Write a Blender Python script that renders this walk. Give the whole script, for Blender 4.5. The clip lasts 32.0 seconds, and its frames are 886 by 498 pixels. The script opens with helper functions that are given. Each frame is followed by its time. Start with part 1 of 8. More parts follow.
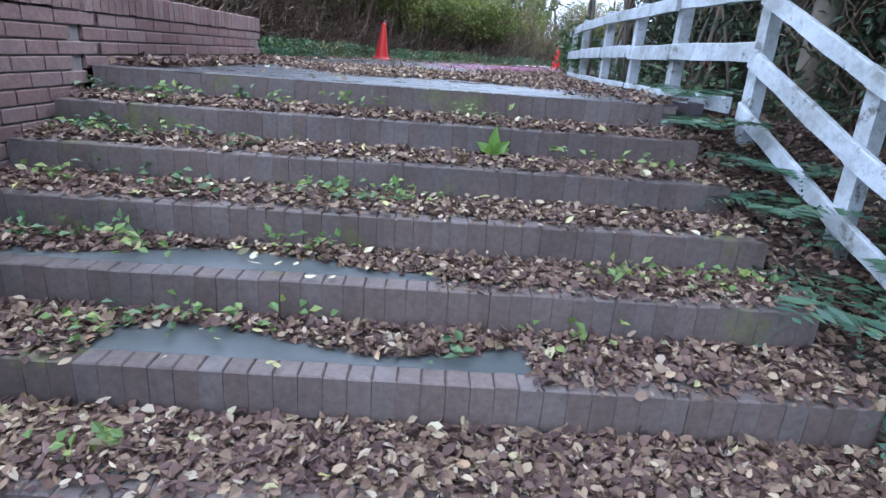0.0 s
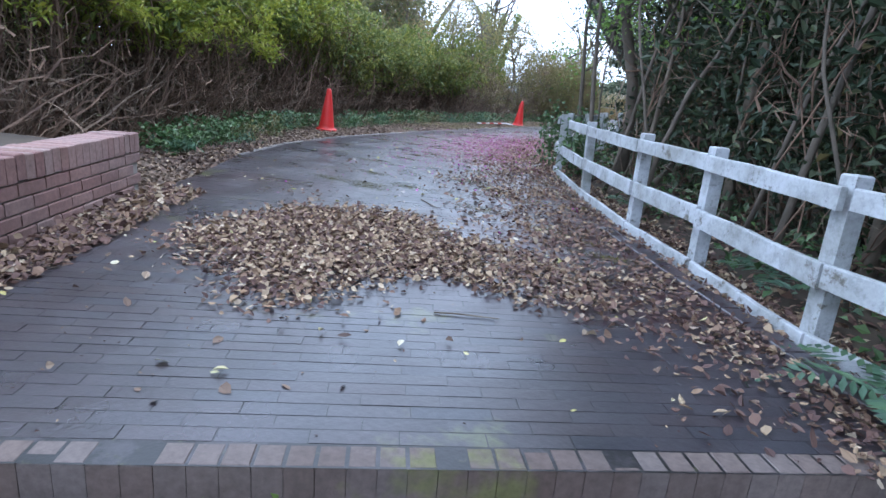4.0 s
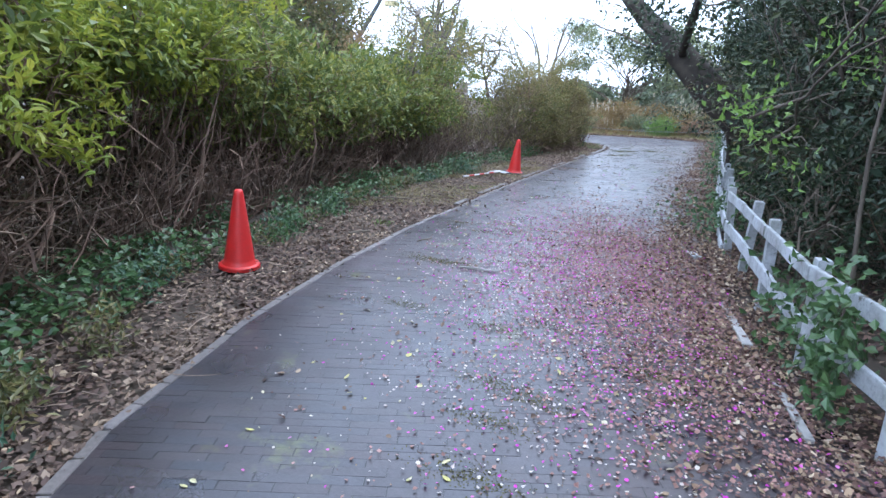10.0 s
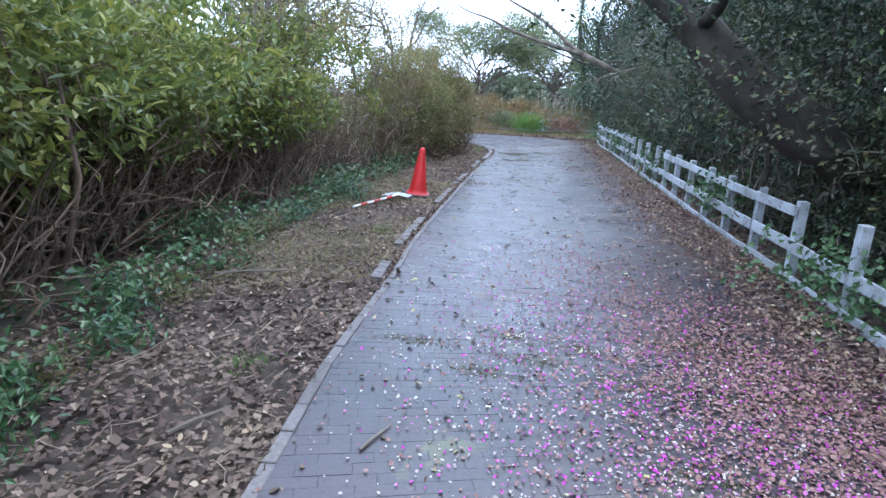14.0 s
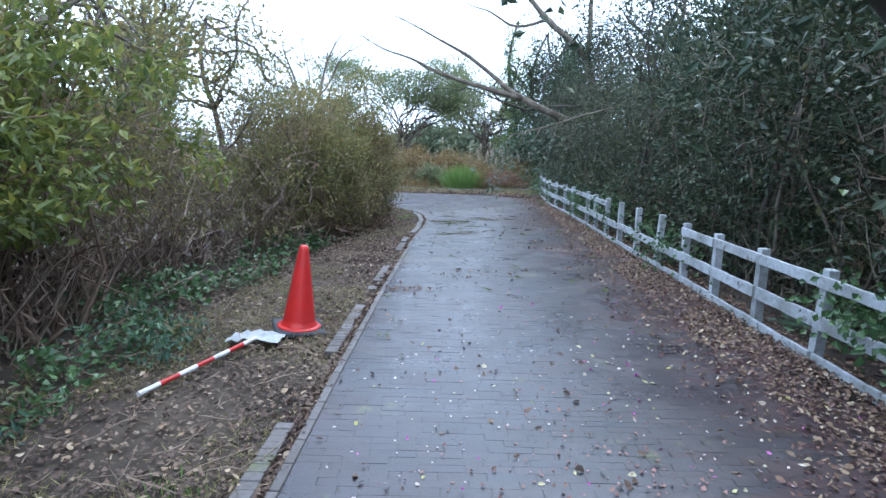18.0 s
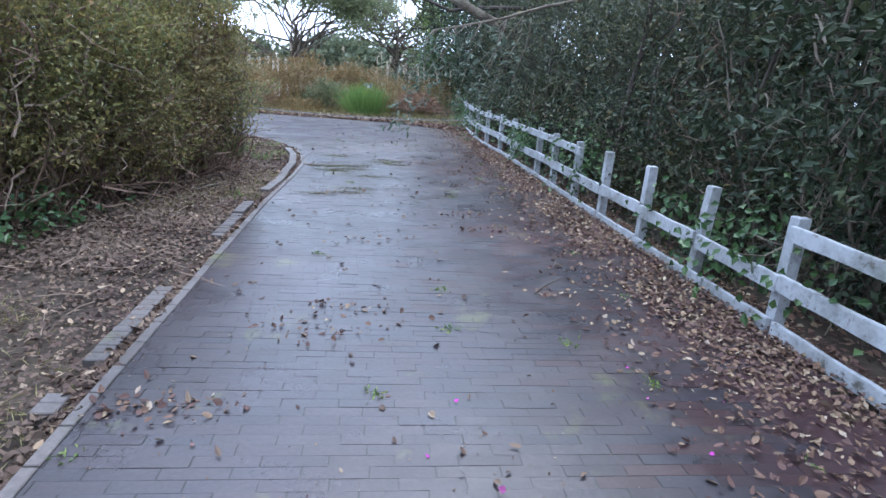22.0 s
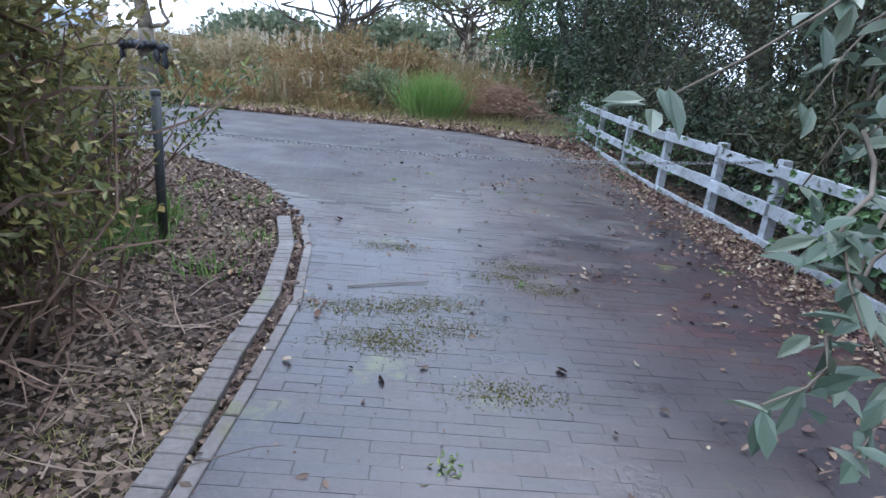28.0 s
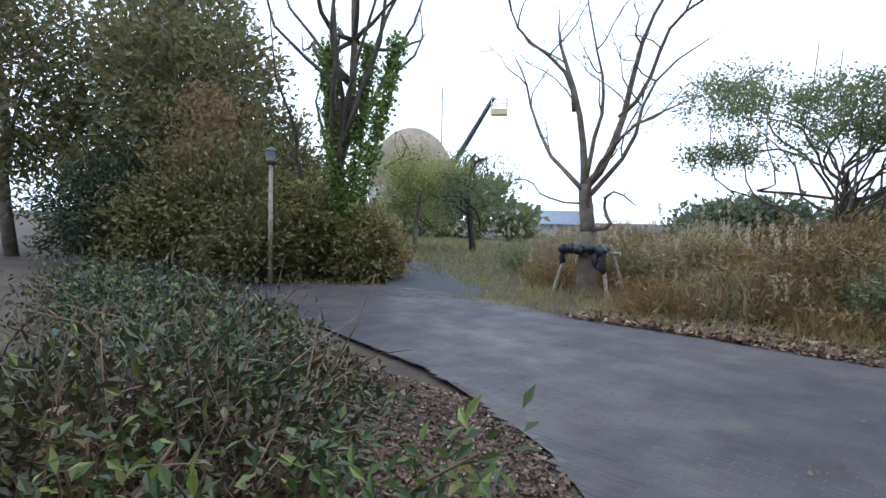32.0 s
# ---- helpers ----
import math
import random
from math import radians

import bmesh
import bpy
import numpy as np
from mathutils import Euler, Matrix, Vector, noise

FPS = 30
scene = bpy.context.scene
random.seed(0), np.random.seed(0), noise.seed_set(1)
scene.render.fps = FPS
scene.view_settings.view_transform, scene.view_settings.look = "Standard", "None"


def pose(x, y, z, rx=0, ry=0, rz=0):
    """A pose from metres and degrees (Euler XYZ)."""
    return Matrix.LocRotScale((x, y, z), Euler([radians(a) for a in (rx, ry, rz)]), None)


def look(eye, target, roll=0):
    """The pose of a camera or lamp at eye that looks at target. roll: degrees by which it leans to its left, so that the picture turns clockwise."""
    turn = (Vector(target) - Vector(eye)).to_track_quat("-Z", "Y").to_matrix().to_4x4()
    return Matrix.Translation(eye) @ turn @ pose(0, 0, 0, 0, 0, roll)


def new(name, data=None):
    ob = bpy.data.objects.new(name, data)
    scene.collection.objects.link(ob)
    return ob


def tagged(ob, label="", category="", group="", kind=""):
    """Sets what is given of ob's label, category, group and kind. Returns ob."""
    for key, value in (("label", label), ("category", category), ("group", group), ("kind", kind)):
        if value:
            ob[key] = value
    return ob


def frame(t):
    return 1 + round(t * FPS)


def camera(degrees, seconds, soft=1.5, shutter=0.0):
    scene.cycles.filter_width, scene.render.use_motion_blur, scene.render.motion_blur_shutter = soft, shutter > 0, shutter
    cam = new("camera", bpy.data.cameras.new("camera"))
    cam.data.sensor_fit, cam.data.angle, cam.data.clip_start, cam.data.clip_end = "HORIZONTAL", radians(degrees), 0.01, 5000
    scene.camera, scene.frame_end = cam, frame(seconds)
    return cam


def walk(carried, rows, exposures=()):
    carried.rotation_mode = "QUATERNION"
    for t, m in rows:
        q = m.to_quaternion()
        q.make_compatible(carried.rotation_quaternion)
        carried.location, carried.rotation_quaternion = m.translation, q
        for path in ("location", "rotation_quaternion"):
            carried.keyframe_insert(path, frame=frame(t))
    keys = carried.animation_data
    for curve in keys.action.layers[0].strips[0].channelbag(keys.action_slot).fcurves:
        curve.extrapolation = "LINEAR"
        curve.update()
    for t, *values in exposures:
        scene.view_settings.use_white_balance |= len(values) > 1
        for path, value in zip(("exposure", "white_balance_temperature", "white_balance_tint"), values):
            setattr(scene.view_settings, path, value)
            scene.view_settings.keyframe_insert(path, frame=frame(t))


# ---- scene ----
cam = camera(75.7, 32.0)
PATH = [
    (0, (8.376, -10.619, 0.181), (7.212, -9.126, -0.463), 4.1),
    (0.5, (8.184, -10.404, 0.279), (7.021, -8.906, -0.359), 4.1),
    (1, (8.009, -10.23, 0.361), (6.856, -8.719, -0.262), 4.6),
    (1.5, (7.884, -9.973, 0.44), (6.775, -8.435, -0.198), 4.7),
    (2, (7.724, -9.802, 0.483), (6.623, -8.26, -0.156), 4.8),
    (2.5, (7.536, -9.664, 0.635), (6.473, -8.089, 0.012), 5.7),
    (3, (7.378, -9.414, 0.714), (6.33, -7.811, 0.138), 5.2),
    (3.5, (7.132, -9.266, 0.765), (6.079, -7.66, 0.207), 4.9),
    (4, (6.952, -9.126, 0.863), (5.902, -7.513, 0.322), 4.8),
    (4.5, (6.753, -8.836, 0.973), (5.687, -7.227, 0.447), 3.1),
    (6.5, (5.576, -7.867, 1.468), (4.52, -6.242, 0.972), 1.2),
    (7, (5.45, -7.571, 1.521), (4.405, -5.941, 1.02), 1.4),
    (7.5, (5.27, -7.133, 1.553), (4.31, -5.456, 1.038), 1.4),
    (8, (4.915, -6.724, 1.537), (3.972, -5.038, 1.021), 2.1),
    (8.5, (4.571, -6.349, 1.528), (3.655, -4.651, 1.002), 2.3),
    (9, (4.199, -5.93, 1.535), (3.296, -4.226, 1.007), 2.0),
    (9.5, (3.755, -5.67, 1.53), (2.864, -3.958, 1.004), 1.9),
    (10, (3.421, -5.423, 1.517), (2.554, -3.697, 0.999), 1.6),
    (10.5, (3.071, -5.05, 1.521), (2.193, -3.324, 1.019), 0.8),
    (11, (2.726, -4.711, 1.52), (1.843, -2.988, 1.018), 0.8),
    (11.5, (2.471, -4.339, 1.491), (1.665, -2.581, 0.981), 0.7),
    (12, (2.177, -3.922, 1.497), (1.496, -2.114, 0.981), 1.0),
    (12.5, (1.872, -3.562, 1.502), (1.298, -1.716, 0.988), 2.0),
    (13, (1.659, -3.068, 1.448), (1.196, -1.195, 0.923), 1.9),
    (13.5, (1.397, -2.637, 1.45), (1.0, -0.75, 0.919), 2.0),
    (14, (1.176, -2.238, 1.446), (0.842, -0.336, 0.925), 2.4),
    (14.5, (1.045, -1.729, 1.425), (0.816, 0.183, 0.883), 2.2),
    (16.5, (0.811, 0.073, 1.412), (0.679, 1.981, 0.825), 1.1),
    (17, (0.77, 0.572, 1.444), (0.645, 2.5, 0.927), 1.1),
    (17.5, (0.771, 1.077, 1.464), (0.651, 3.034, 1.066), 0.8),
    (18, (0.709, 1.563, 1.471), (0.609, 3.53, 1.127), 1.2),
    (18.5, (0.759, 2.016, 1.44), (0.734, 3.989, 1.115), 0.7),
    (19, (0.767, 2.499, 1.413), (0.769, 4.473, 1.09), 0.6),
    (19.5, (0.746, 2.95, 1.389), (0.752, 4.922, 1.061), 0.8),
    (20, (0.88, 3.423, 1.29), (0.921, 5.389, 0.923), 0.7),
    (20.5, (0.868, 3.958, 1.251), (0.946, 5.908, 0.817), 1.8),
    (21, (0.853, 4.45, 1.254), (0.951, 6.382, 0.745), 2.4),
    (21.5, (0.892, 4.965, 1.295), (1.024, 6.881, 0.738), 3.0),
    (22, (0.883, 5.418, 1.3), (1.1, 7.319, 0.716), 4.3),
    (22.5, (0.912, 5.739, 1.3), (1.42, 7.582, 0.712), 6.0),
    (23, (0.906, 6.207, 1.327), (1.464, 8.024, 0.705), 4.6),
    (23.5, (0.811, 6.63, 1.339), (1.249, 8.473, 0.699), 3.2),
    (24, (0.638, 7.019, 1.383), (0.983, 8.875, 0.724), 2.9),
    (24.5, (0.556, 7.573, 1.319), (0.713, 9.455, 0.661), 2.7),
    (26.5, (0.344, 9.246, 1.155), (0.204, 11.137, 0.519), 2.8),
    (27, (0.395, 9.728, 1.11), (0.392, 11.627, 0.481), 3.8),
    (27.5, (0.378, 10.227, 1.152), (0.441, 12.124, 0.523), 4.5),
    (28, (0.375, 10.758, 1.177), (0.439, 12.655, 0.544), 5.4),
    (28.5, (0.463, 11.274, 1.182), (0.54, 13.169, 0.548), 5.5),
    (29, (0.392, 11.762, 1.259), (0.441, 13.673, 0.671), 5.6),
    (29.5, (0.303, 12.161, 1.351), (0.014, 14.11, 1.009), 3.8),
    (30, (0.325, 12.571, 1.335), (-0.389, 14.423, 1.09), 1.7),
    (30.5, (0.197, 12.886, 1.354), (-0.74, 14.64, 1.135), 1.3),
    (31, (0.051, 13.205, 1.364), (-0.997, 14.901, 1.203), 1.4),
    (31.5, (-0.027, 13.516, 1.379), (-1.227, 15.112, 1.255), 1.4),
    (32, (-0.128, 13.64, 1.403), (-1.519, 15.074, 1.297), 1.3),
]
EXPOSURE = [(0, 1.46, 5750, 10), (2, 1.41, 5800, 8), (4, 1.25, 5900, 9), (7, 1.31, 6000, 11), (9, 1.34, 5950, 10), (14, 1.29, 5690, 9), (19, 1.08, 5750, 5), (22, 1.16, 5880, 11), (24, 1.29, 6120, 12), (27, 1.18, 5980, 9), (28, 1.04, 5950, 10), (29, 1.02, 6050, 9), (29.5, 0.82, 6200, 10), (30, 0.6, 6350, 9), (32, 0.36, 6420, 10)]
walk(cam, [(t, look(a, b, r)) for t, a, b, r in PATH], EXPOSURE)

SKY_CLOUD, SKY_STRENGTH, SUN_STRENGTH = 0.85, 0.155, 1.0

# ---- world, sun and light ----
world = bpy.data.worlds.new("sky_world")
scene.world = world
world.use_nodes = True
wn, wl = world.node_tree.nodes, world.node_tree.links
sky = wn.new("ShaderNodeTexSky")
sky.sky_type = 'NISHITA'
sky.sun_disc = False
sky.sun_elevation = radians(60)
sky.sun_rotation = radians(200)
sky.air_density, sky.dust_density, sky.ozone_density = 1.0, 6.0, 1.2
cloud = wn.new("ShaderNodeMix")
cloud.data_type = 'RGBA'
cloud.inputs[0].default_value = SKY_CLOUD
cloud.inputs[7].default_value = (8.2, 9.6, 12.0, 1)
wl.new(sky.outputs[0], cloud.inputs[6])
wl.new(cloud.outputs[2], wn["Background"].inputs[0])
wn["Background"].inputs[1].default_value = SKY_STRENGTH
sun = new("sun", bpy.data.lights.new("sun", "SUN"))
sun.data.energy, sun.data.angle, sun.data.color = SUN_STRENGTH, radians(40), (1.0, 0.96, 0.92)
sun.matrix_world = pose(0, 0, 30, 30, 0, 160)


# ---- mesh helpers ----
class Geo:
    """Collects vertices and faces of one mesh."""

    def __init__(self):
        self.v, self.f = [], []

    def add(self, verts, faces):
        n = len(self.v)
        self.v += [tuple(p) for p in verts]
        self.f += [tuple(i + n for i in f) for f in faces]
        return self

    def box(self, m, sx, sy, sz, ch=0.0):
        """A box centred on m; ch: the chamfer of its upright and top edges."""
        x, y, z = sx / 2, sy / 2, sz / 2
        if ch <= 0:
            c = [(a, b, d) for d in (-z, z) for a, b in ((-x, -y), (x, -y), (x, y), (-x, y))]
            self.add([m @ Vector(p) for p in c], [(3, 2, 1, 0), (4, 5, 6, 7), (0, 1, 5, 4), (1, 2, 6, 5), (2, 3, 7, 6), (3, 0, 4, 7)])
            return self
        c, k = [], ch
        for zz, d in ((-z, 0), (z - k, 0), (z, k)):
            c += [(a * (x - d), b * (y - d), zz) for a, b in ((-1, -1), (1, -1), (1, 1), (-1, 1))]
        f = [(3, 2, 1, 0), (8, 9, 10, 11)]
        for r in (0, 4):
            f += [(r + i, r + (i + 1) % 4, r + 4 + (i + 1) % 4, r + 4 + i) for i in range(4)]
        self.add([m @ Vector(p) for p in c], f)
        return self

    def tube(self, pts, radii, sides=6, cap=True):
        pts = [Vector(p) for p in pts]
        if isinstance(radii, (int, float)):
            radii = [radii] * len(pts)
        n, verts = len(pts), []
        up = None
        for i, p in enumerate(pts):
            d = (pts[min(i + 1, n - 1)] - pts[max(i - 1, 0)]).normalized()
            if up is None:
                up = d.orthogonal().normalized()
            up = (up - d * up.dot(d))
            up = up.normalized() if up.length > 1e-6 else d.orthogonal().normalized()
            side = d.cross(up)
            for k in range(sides):
                a = 2 * math.pi * k / sides
                verts.append(p + (up * math.cos(a) + side * math.sin(a)) * radii[i])
        faces = [(i * sides + k, i * sides + (k + 1) % sides, (i + 1) * sides + (k + 1) % sides, (i + 1) * sides + k)
                 for i in range(n - 1) for k in range(sides)]
        if cap:
            faces += [tuple(range(sides - 1, -1, -1)), tuple(range((n - 1) * sides, n * sides))]
        return self.add(verts, faces)

    def lathe(self, profile, sides=24, m=Matrix()):
        verts, faces = [], []
        for r, z in profile:
            verts += [m @ Vector((r * math.cos(2 * math.pi * k / sides), r * math.sin(2 * math.pi * k / sides), z)) for k in range(sides)]
        for i in range(len(profile) - 1):
            faces += [(i * sides + k, i * sides + (k + 1) % sides, (i + 1) * sides + (k + 1) % sides, (i + 1) * sides + k) for k in range(sides)]
        return self.add(verts, faces)

    def mesh(self, name, smooth=False):
        me = bpy.data.meshes.new(name)
        me.from_pydata(self.v, [], self.f)
        me.polygons.foreach_set("use_smooth", [smooth] * len(me.polygons))
        me.update()
        return me


def quads(name, verts, faces):
    """A mesh from arrays: verts (n, 3), faces (m, 4)."""
    me = bpy.data.meshes.new(name)
    me.vertices.add(len(verts))
    me.vertices.foreach_set("co", np.asarray(verts, np.float32).ravel())
    me.loops.add(4 * len(faces))
    me.loops.foreach_set("vertex_index", np.asarray(faces, np.int32).ravel())
    me.polygons.add(len(faces))
    me.polygons.foreach_set("loop_start", np.arange(0, 4 * len(faces), 4, dtype=np.int32))
    me.polygons.foreach_set("use_smooth", np.zeros(len(faces), bool))
    me.update(calc_edges=True)
    return me


def part(name, geo, material, parent=None, label="", smooth=False, m=None):
    me = geo.mesh(name, smooth) if isinstance(geo, Geo) else geo
    if material is not None and not me.materials:
        me.materials.append(material)
    ob = new(name, me)
    if parent is not None:
        ob.parent = parent
    if m is not None:
        ob.matrix_basis = m
    if label:
        ob["label"] = label
    return ob


def unit(a):
    return a / np.maximum(np.linalg.norm(a, axis=-1, keepdims=True), 1e-9)


def leaf_quads(name, rng, base, way, length, width, face=None, fold=0.25, shaped=False):
    """One folded leaf at each base, pointing along way; face: the wished normal; shaped: a rounder outline."""
    n = len(base)
    way = unit(way)
    ref = rng.normal(size=(n, 3)) if face is None else face + rng.normal(size=(n, 3)) * 0.35
    side = unit(np.cross(way, ref))
    up = np.cross(side, way)
    length = np.broadcast_to(np.asarray(length), (n,))[:, None]
    width = np.broadcast_to(np.asarray(width), (n,))[:, None]
    mid = base + way * length * 0.48 + up * width * fold
    tip = base + way * length
    if shaped:
        q = [base + way * length * a + up * width * fold * b + side * width * c for a, b, c in ((0.28, 0.8, 0.42), (0.66, 0.9, 0.40), (0.66, 0.9, -0.40), (0.28, 0.8, -0.42))]
        droop = tip - up * width * fold * 0.6
        v = np.stack([base, q[0], q[1], droop, q[2], q[3]], 1).reshape(-1, 3)
        f = (np.arange(n)[:, None, None] * 6 + np.array([(0, 1, 2, 3), (0, 3, 4, 5)])[None]).reshape(-1, 4)
        return quads(name, v, f)
    v = np.stack([base, mid + side * width / 2, tip, mid - side * width / 2], 1).reshape(-1, 3)
    return quads(name, v, np.arange(4 * n).reshape(n, 4))


# ---- materials ----
def rgb(c):
    return (c[0], c[1], c[2], 1)


def node_mat(name, rough=0.8, metal=0.0, spec=0.5):
    m = bpy.data.materials.new(name)
    m.use_nodes = True
    b = m.node_tree.nodes["Principled BSDF"]
    b.inputs["Roughness"].default_value, b.inputs["Metallic"].default_value = rough, metal
    b.inputs["Specular IOR Level"].default_value = spec
    return m, m.node_tree.nodes, m.node_tree.links, b


def ramp(n, l, fac, stops):
    r = n.new("ShaderNodeValToRGB")
    e = r.color_ramp.elements
    while len(e) < len(stops):
        e.new(0.5)
    for el, (p, c) in zip(e, stops):
        el.position, el.color = p, rgb(c)
    l.new(fac, r.inputs[0])
    return r.outputs[0]


def noise_tex(n, l, scale, detail=4.0, rough=0.55, space="Object"):
    co = n.new("ShaderNodeTexCoord")
    if space == "World":
        co = n.new("ShaderNodeNewGeometry")
    t = n.new("ShaderNodeTexNoise")
    t.inputs["Scale"].default_value, t.inputs["Detail"].default_value, t.inputs["Roughness"].default_value = scale, detail, rough
    l.new(co.outputs["Position" if space == "World" else "Object"], t.inputs["Vector"])
    return t.outputs["Fac"]


def mixc(n, l, fac, a, b, mode="MIX"):
    x = n.new("ShaderNodeMix")
    x.data_type, x.blend_type = 'RGBA', mode
    for sock, val in ((x.inputs[0], fac), (x.inputs[6], a), (x.inputs[7], b)):
        if isinstance(val, bpy.types.NodeSocket):
            l.new(val, sock)
        elif isinstance(val, (int, float)):
            sock.default_value = val
        else:
            sock.default_value = rgb(val)
    return x.outputs[2]


def bump(n, l, b, height, strength=0.4, dist=0.01):
    x = n.new("ShaderNodeBump")
    x.inputs["Strength"].default_value, x.inputs["Distance"].default_value = strength, dist
    l.new(height, x.inputs["Height"])
    l.new(x.outputs[0], b.inputs["Normal"])


def math_node(n, l, op, a, b=None, clamp=False):
    x = n.new("ShaderNodeMath")
    x.operation, x.use_clamp = op, clamp
    for sock, val in zip(x.inputs, (a, b)):
        if val is None:
            continue
        if isinstance(val, (int, float)):
            sock.default_value = val
        else:
            l.new(val, sock)
    return x.outputs[0]


def leaf_mat(name, stops, through_light=0.3, rough=0.45, spec=0.5):
    """Leaves: the colour varies leaf by leaf."""
    m, n, l, b = node_mat(name, rough, 0, spec)
    g = n.new("ShaderNodeNewGeometry")
    col = ramp(n, l, g.outputs["Random Per Island"], stops)
    big = noise_tex(n, l, 1.3, 2.0, 0.5, "World")
    col = mixc(n, l, ramp(n, l, big, ((0.35, (0, 0, 0)), (0.7, (0.35, 0.35, 0.35)))), col, stops[-1][1])
    l.new(col, b.inputs["Base Color"])
    if through_light > 0:
        t = n.new("ShaderNodeBsdfTranslucent")
        l.new(col, t.inputs[0])
        x = n.new("ShaderNodeMixShader")
        x.inputs[0].default_value = through_light
        l.new(b.outputs[0], x.inputs[1])
        l.new(t.outputs[0], x.inputs[2])
        l.new(x.outputs[0], n["Material Output"].inputs[0])
    return m


def plain_mat(name, a, b2, scale=8.0, rough=0.8, bump_strength=0.3, spec=0.4, metal=0.0, fine=60.0):
    """A surface with two tones at a large and a small scale and a fine relief."""
    m, n, l, b = node_mat(name, rough, metal, spec)
    big, small = noise_tex(n, l, scale), noise_tex(n, l, fine, 3.0)
    col = mixc(n, l, ramp(n, l, big, ((0.35, (0, 0, 0)), (0.65, (1, 1, 1)))), a, b2)
    col = mixc(n, l, 0.35, col, mixc(n, l, small, (0.25, 0.25, 0.25), (1, 1, 1)), 'MULTIPLY')
    l.new(col, b.inputs["Base Color"])
    if bump_strength > 0:
        bump(n, l, b, small, bump_strength, 0.004)
    return m


def brick_mat(name, stops, moss=0.0, rough=0.72, spec=0.35, damp=0.0, dust=0.0, hue=None):
    """Bricks: the colour varies brick by brick, with large blotches, dirt and moss."""
    m, n, l, b = node_mat(name, rough, 0, spec)
    g, o = n.new("ShaderNodeNewGeometry"), n.new("ShaderNodeObjectInfo")
    r = math_node(n, l, 'FRACT', math_node(n, l, 'ADD', g.outputs["Random Per Island"], o.outputs["Random"]))
    col = ramp(n, l, r, stops)
    if hue is not None:
        wide = noise_tex(n, l, 0.42, 5.0, 0.6, "World")
        col = mixc(n, l, ramp(n, l, wide, ((0.45, (0, 0, 0)), (0.62, (0.8, 0.8, 0.8)))), col, mixc(n, l, r, hue, tuple(c * 1.5 for c in hue)))
    blot = noise_tex(n, l, 0.9, 4.0, 0.6, "World")
    col = mixc(n, l, ramp(n, l, blot, ((0.38, (0, 0, 0)), (0.66, (0.55, 0.55, 0.55)))), col, tuple(c * 1.12 for c in stops[-1][1]))
    stain = noise_tex(n, l, 0.55, 6.0, 0.7, "World")
    col = mixc(n, l, 0.85, col, ramp(n, l, stain, ((0.36, (0.55, 0.55, 0.56)), (0.5, (0.95, 0.95, 0.95)), (0.66, (1.15, 1.12, 1.1)))), "MULTIPLY")
    fine = noise_tex(n, l, 45.0, 5.0, 0.65, "World")
    col = mixc(n, l, 0.6, col, ramp(n, l, fine, ((0.3, (0.45, 0.45, 0.45)), (0.7, (1.15, 1.15, 1.15)))), 'MULTIPLY')
    if dust > 0:
        a = noise_tex(n, l, 0.30, 7.0, 0.68, "World")
        col = mixc(n, l, ramp(n, l, a, ((0.44, (0, 0, 0)), (0.62, (dust, dust, dust)))), col, mixc(n, l, fine, (0.08, 0.072, 0.065), (0.17, 0.155, 0.135)))
    if moss > 0:
        a = noise_tex(n, l, 1.7, 5.0, 0.7, "World")
        k = ramp(n, l, a, ((0.60, (0, 0, 0)), (0.68, (moss, moss, moss))))
        col = mixc(n, l, k, col, mixc(n, l, fine, (0.05, 0.06, 0.02), (0.16, 0.17, 0.05)))
    l.new(col, b.inputs["Base Color"])
    wet = ramp(n, l, noise_tex(n, l, 2.3, 3.0, 0.5, "World"), ((0.35, (rough - damp,) * 3), (0.7, (rough + 0.1,) * 3)))
    l.new(wet, b.inputs["Roughness"])
    bump(n, l, b, fine, 0.35, 0.004)
    return m


def joint_mat():
    """Soil in the joints: mostly packed flush and as grey as the bricks, dark where it has washed out."""
    m, n, l, b = node_mat("joint_soil", 0.36, 0, 0.5)
    a, c = noise_tex(n, l, 6.5, 5.0, 0.7, "World"), noise_tex(n, l, 30.0, 3.0, 0.6, "World")
    col = mixc(n, l, ramp(n, l, a, ((0.50, (0, 0, 0)), (0.60, (1, 1, 1)))), (0.009, 0.008, 0.009), (0.036, 0.032, 0.037))
    col = mixc(n, l, ramp(n, l, c, ((0.60, (0, 0, 0)), (0.70, (0.5, 0.5, 0.5)))), col, (0.055, 0.058, 0.024))
    l.new(col, b.inputs["Base Color"])
    bump(n, l, b, c, 0.4, 0.004)
    return m



PAVING = brick_mat("paving_brick", ((0.0, (0.030, 0.027, 0.033)), (0.25, (0.041, 0.030, 0.034)), (0.5, (0.030, 0.031, 0.041)), (0.75, (0.044, 0.036, 0.040)), (1.0, (0.037, 0.034, 0.042))), moss=0.5, rough=0.32, spec=0.62, damp=0.06, hue=(0.038, 0.023, 0.027))
# reddish brick of the fence side, with tree shade also put into the colour
RUDDY_PAVING = brick_mat("ruddy_paving_brick", ((0.0, (0.030, 0.020, 0.025)), (0.3, (0.043, 0.023, 0.026)), (0.6, (0.034, 0.024, 0.031)), (1.0, (0.050, 0.029, 0.032))), moss=0.5, rough=0.34, spec=0.62, damp=0.06, hue=(0.046, 0.020, 0.023))
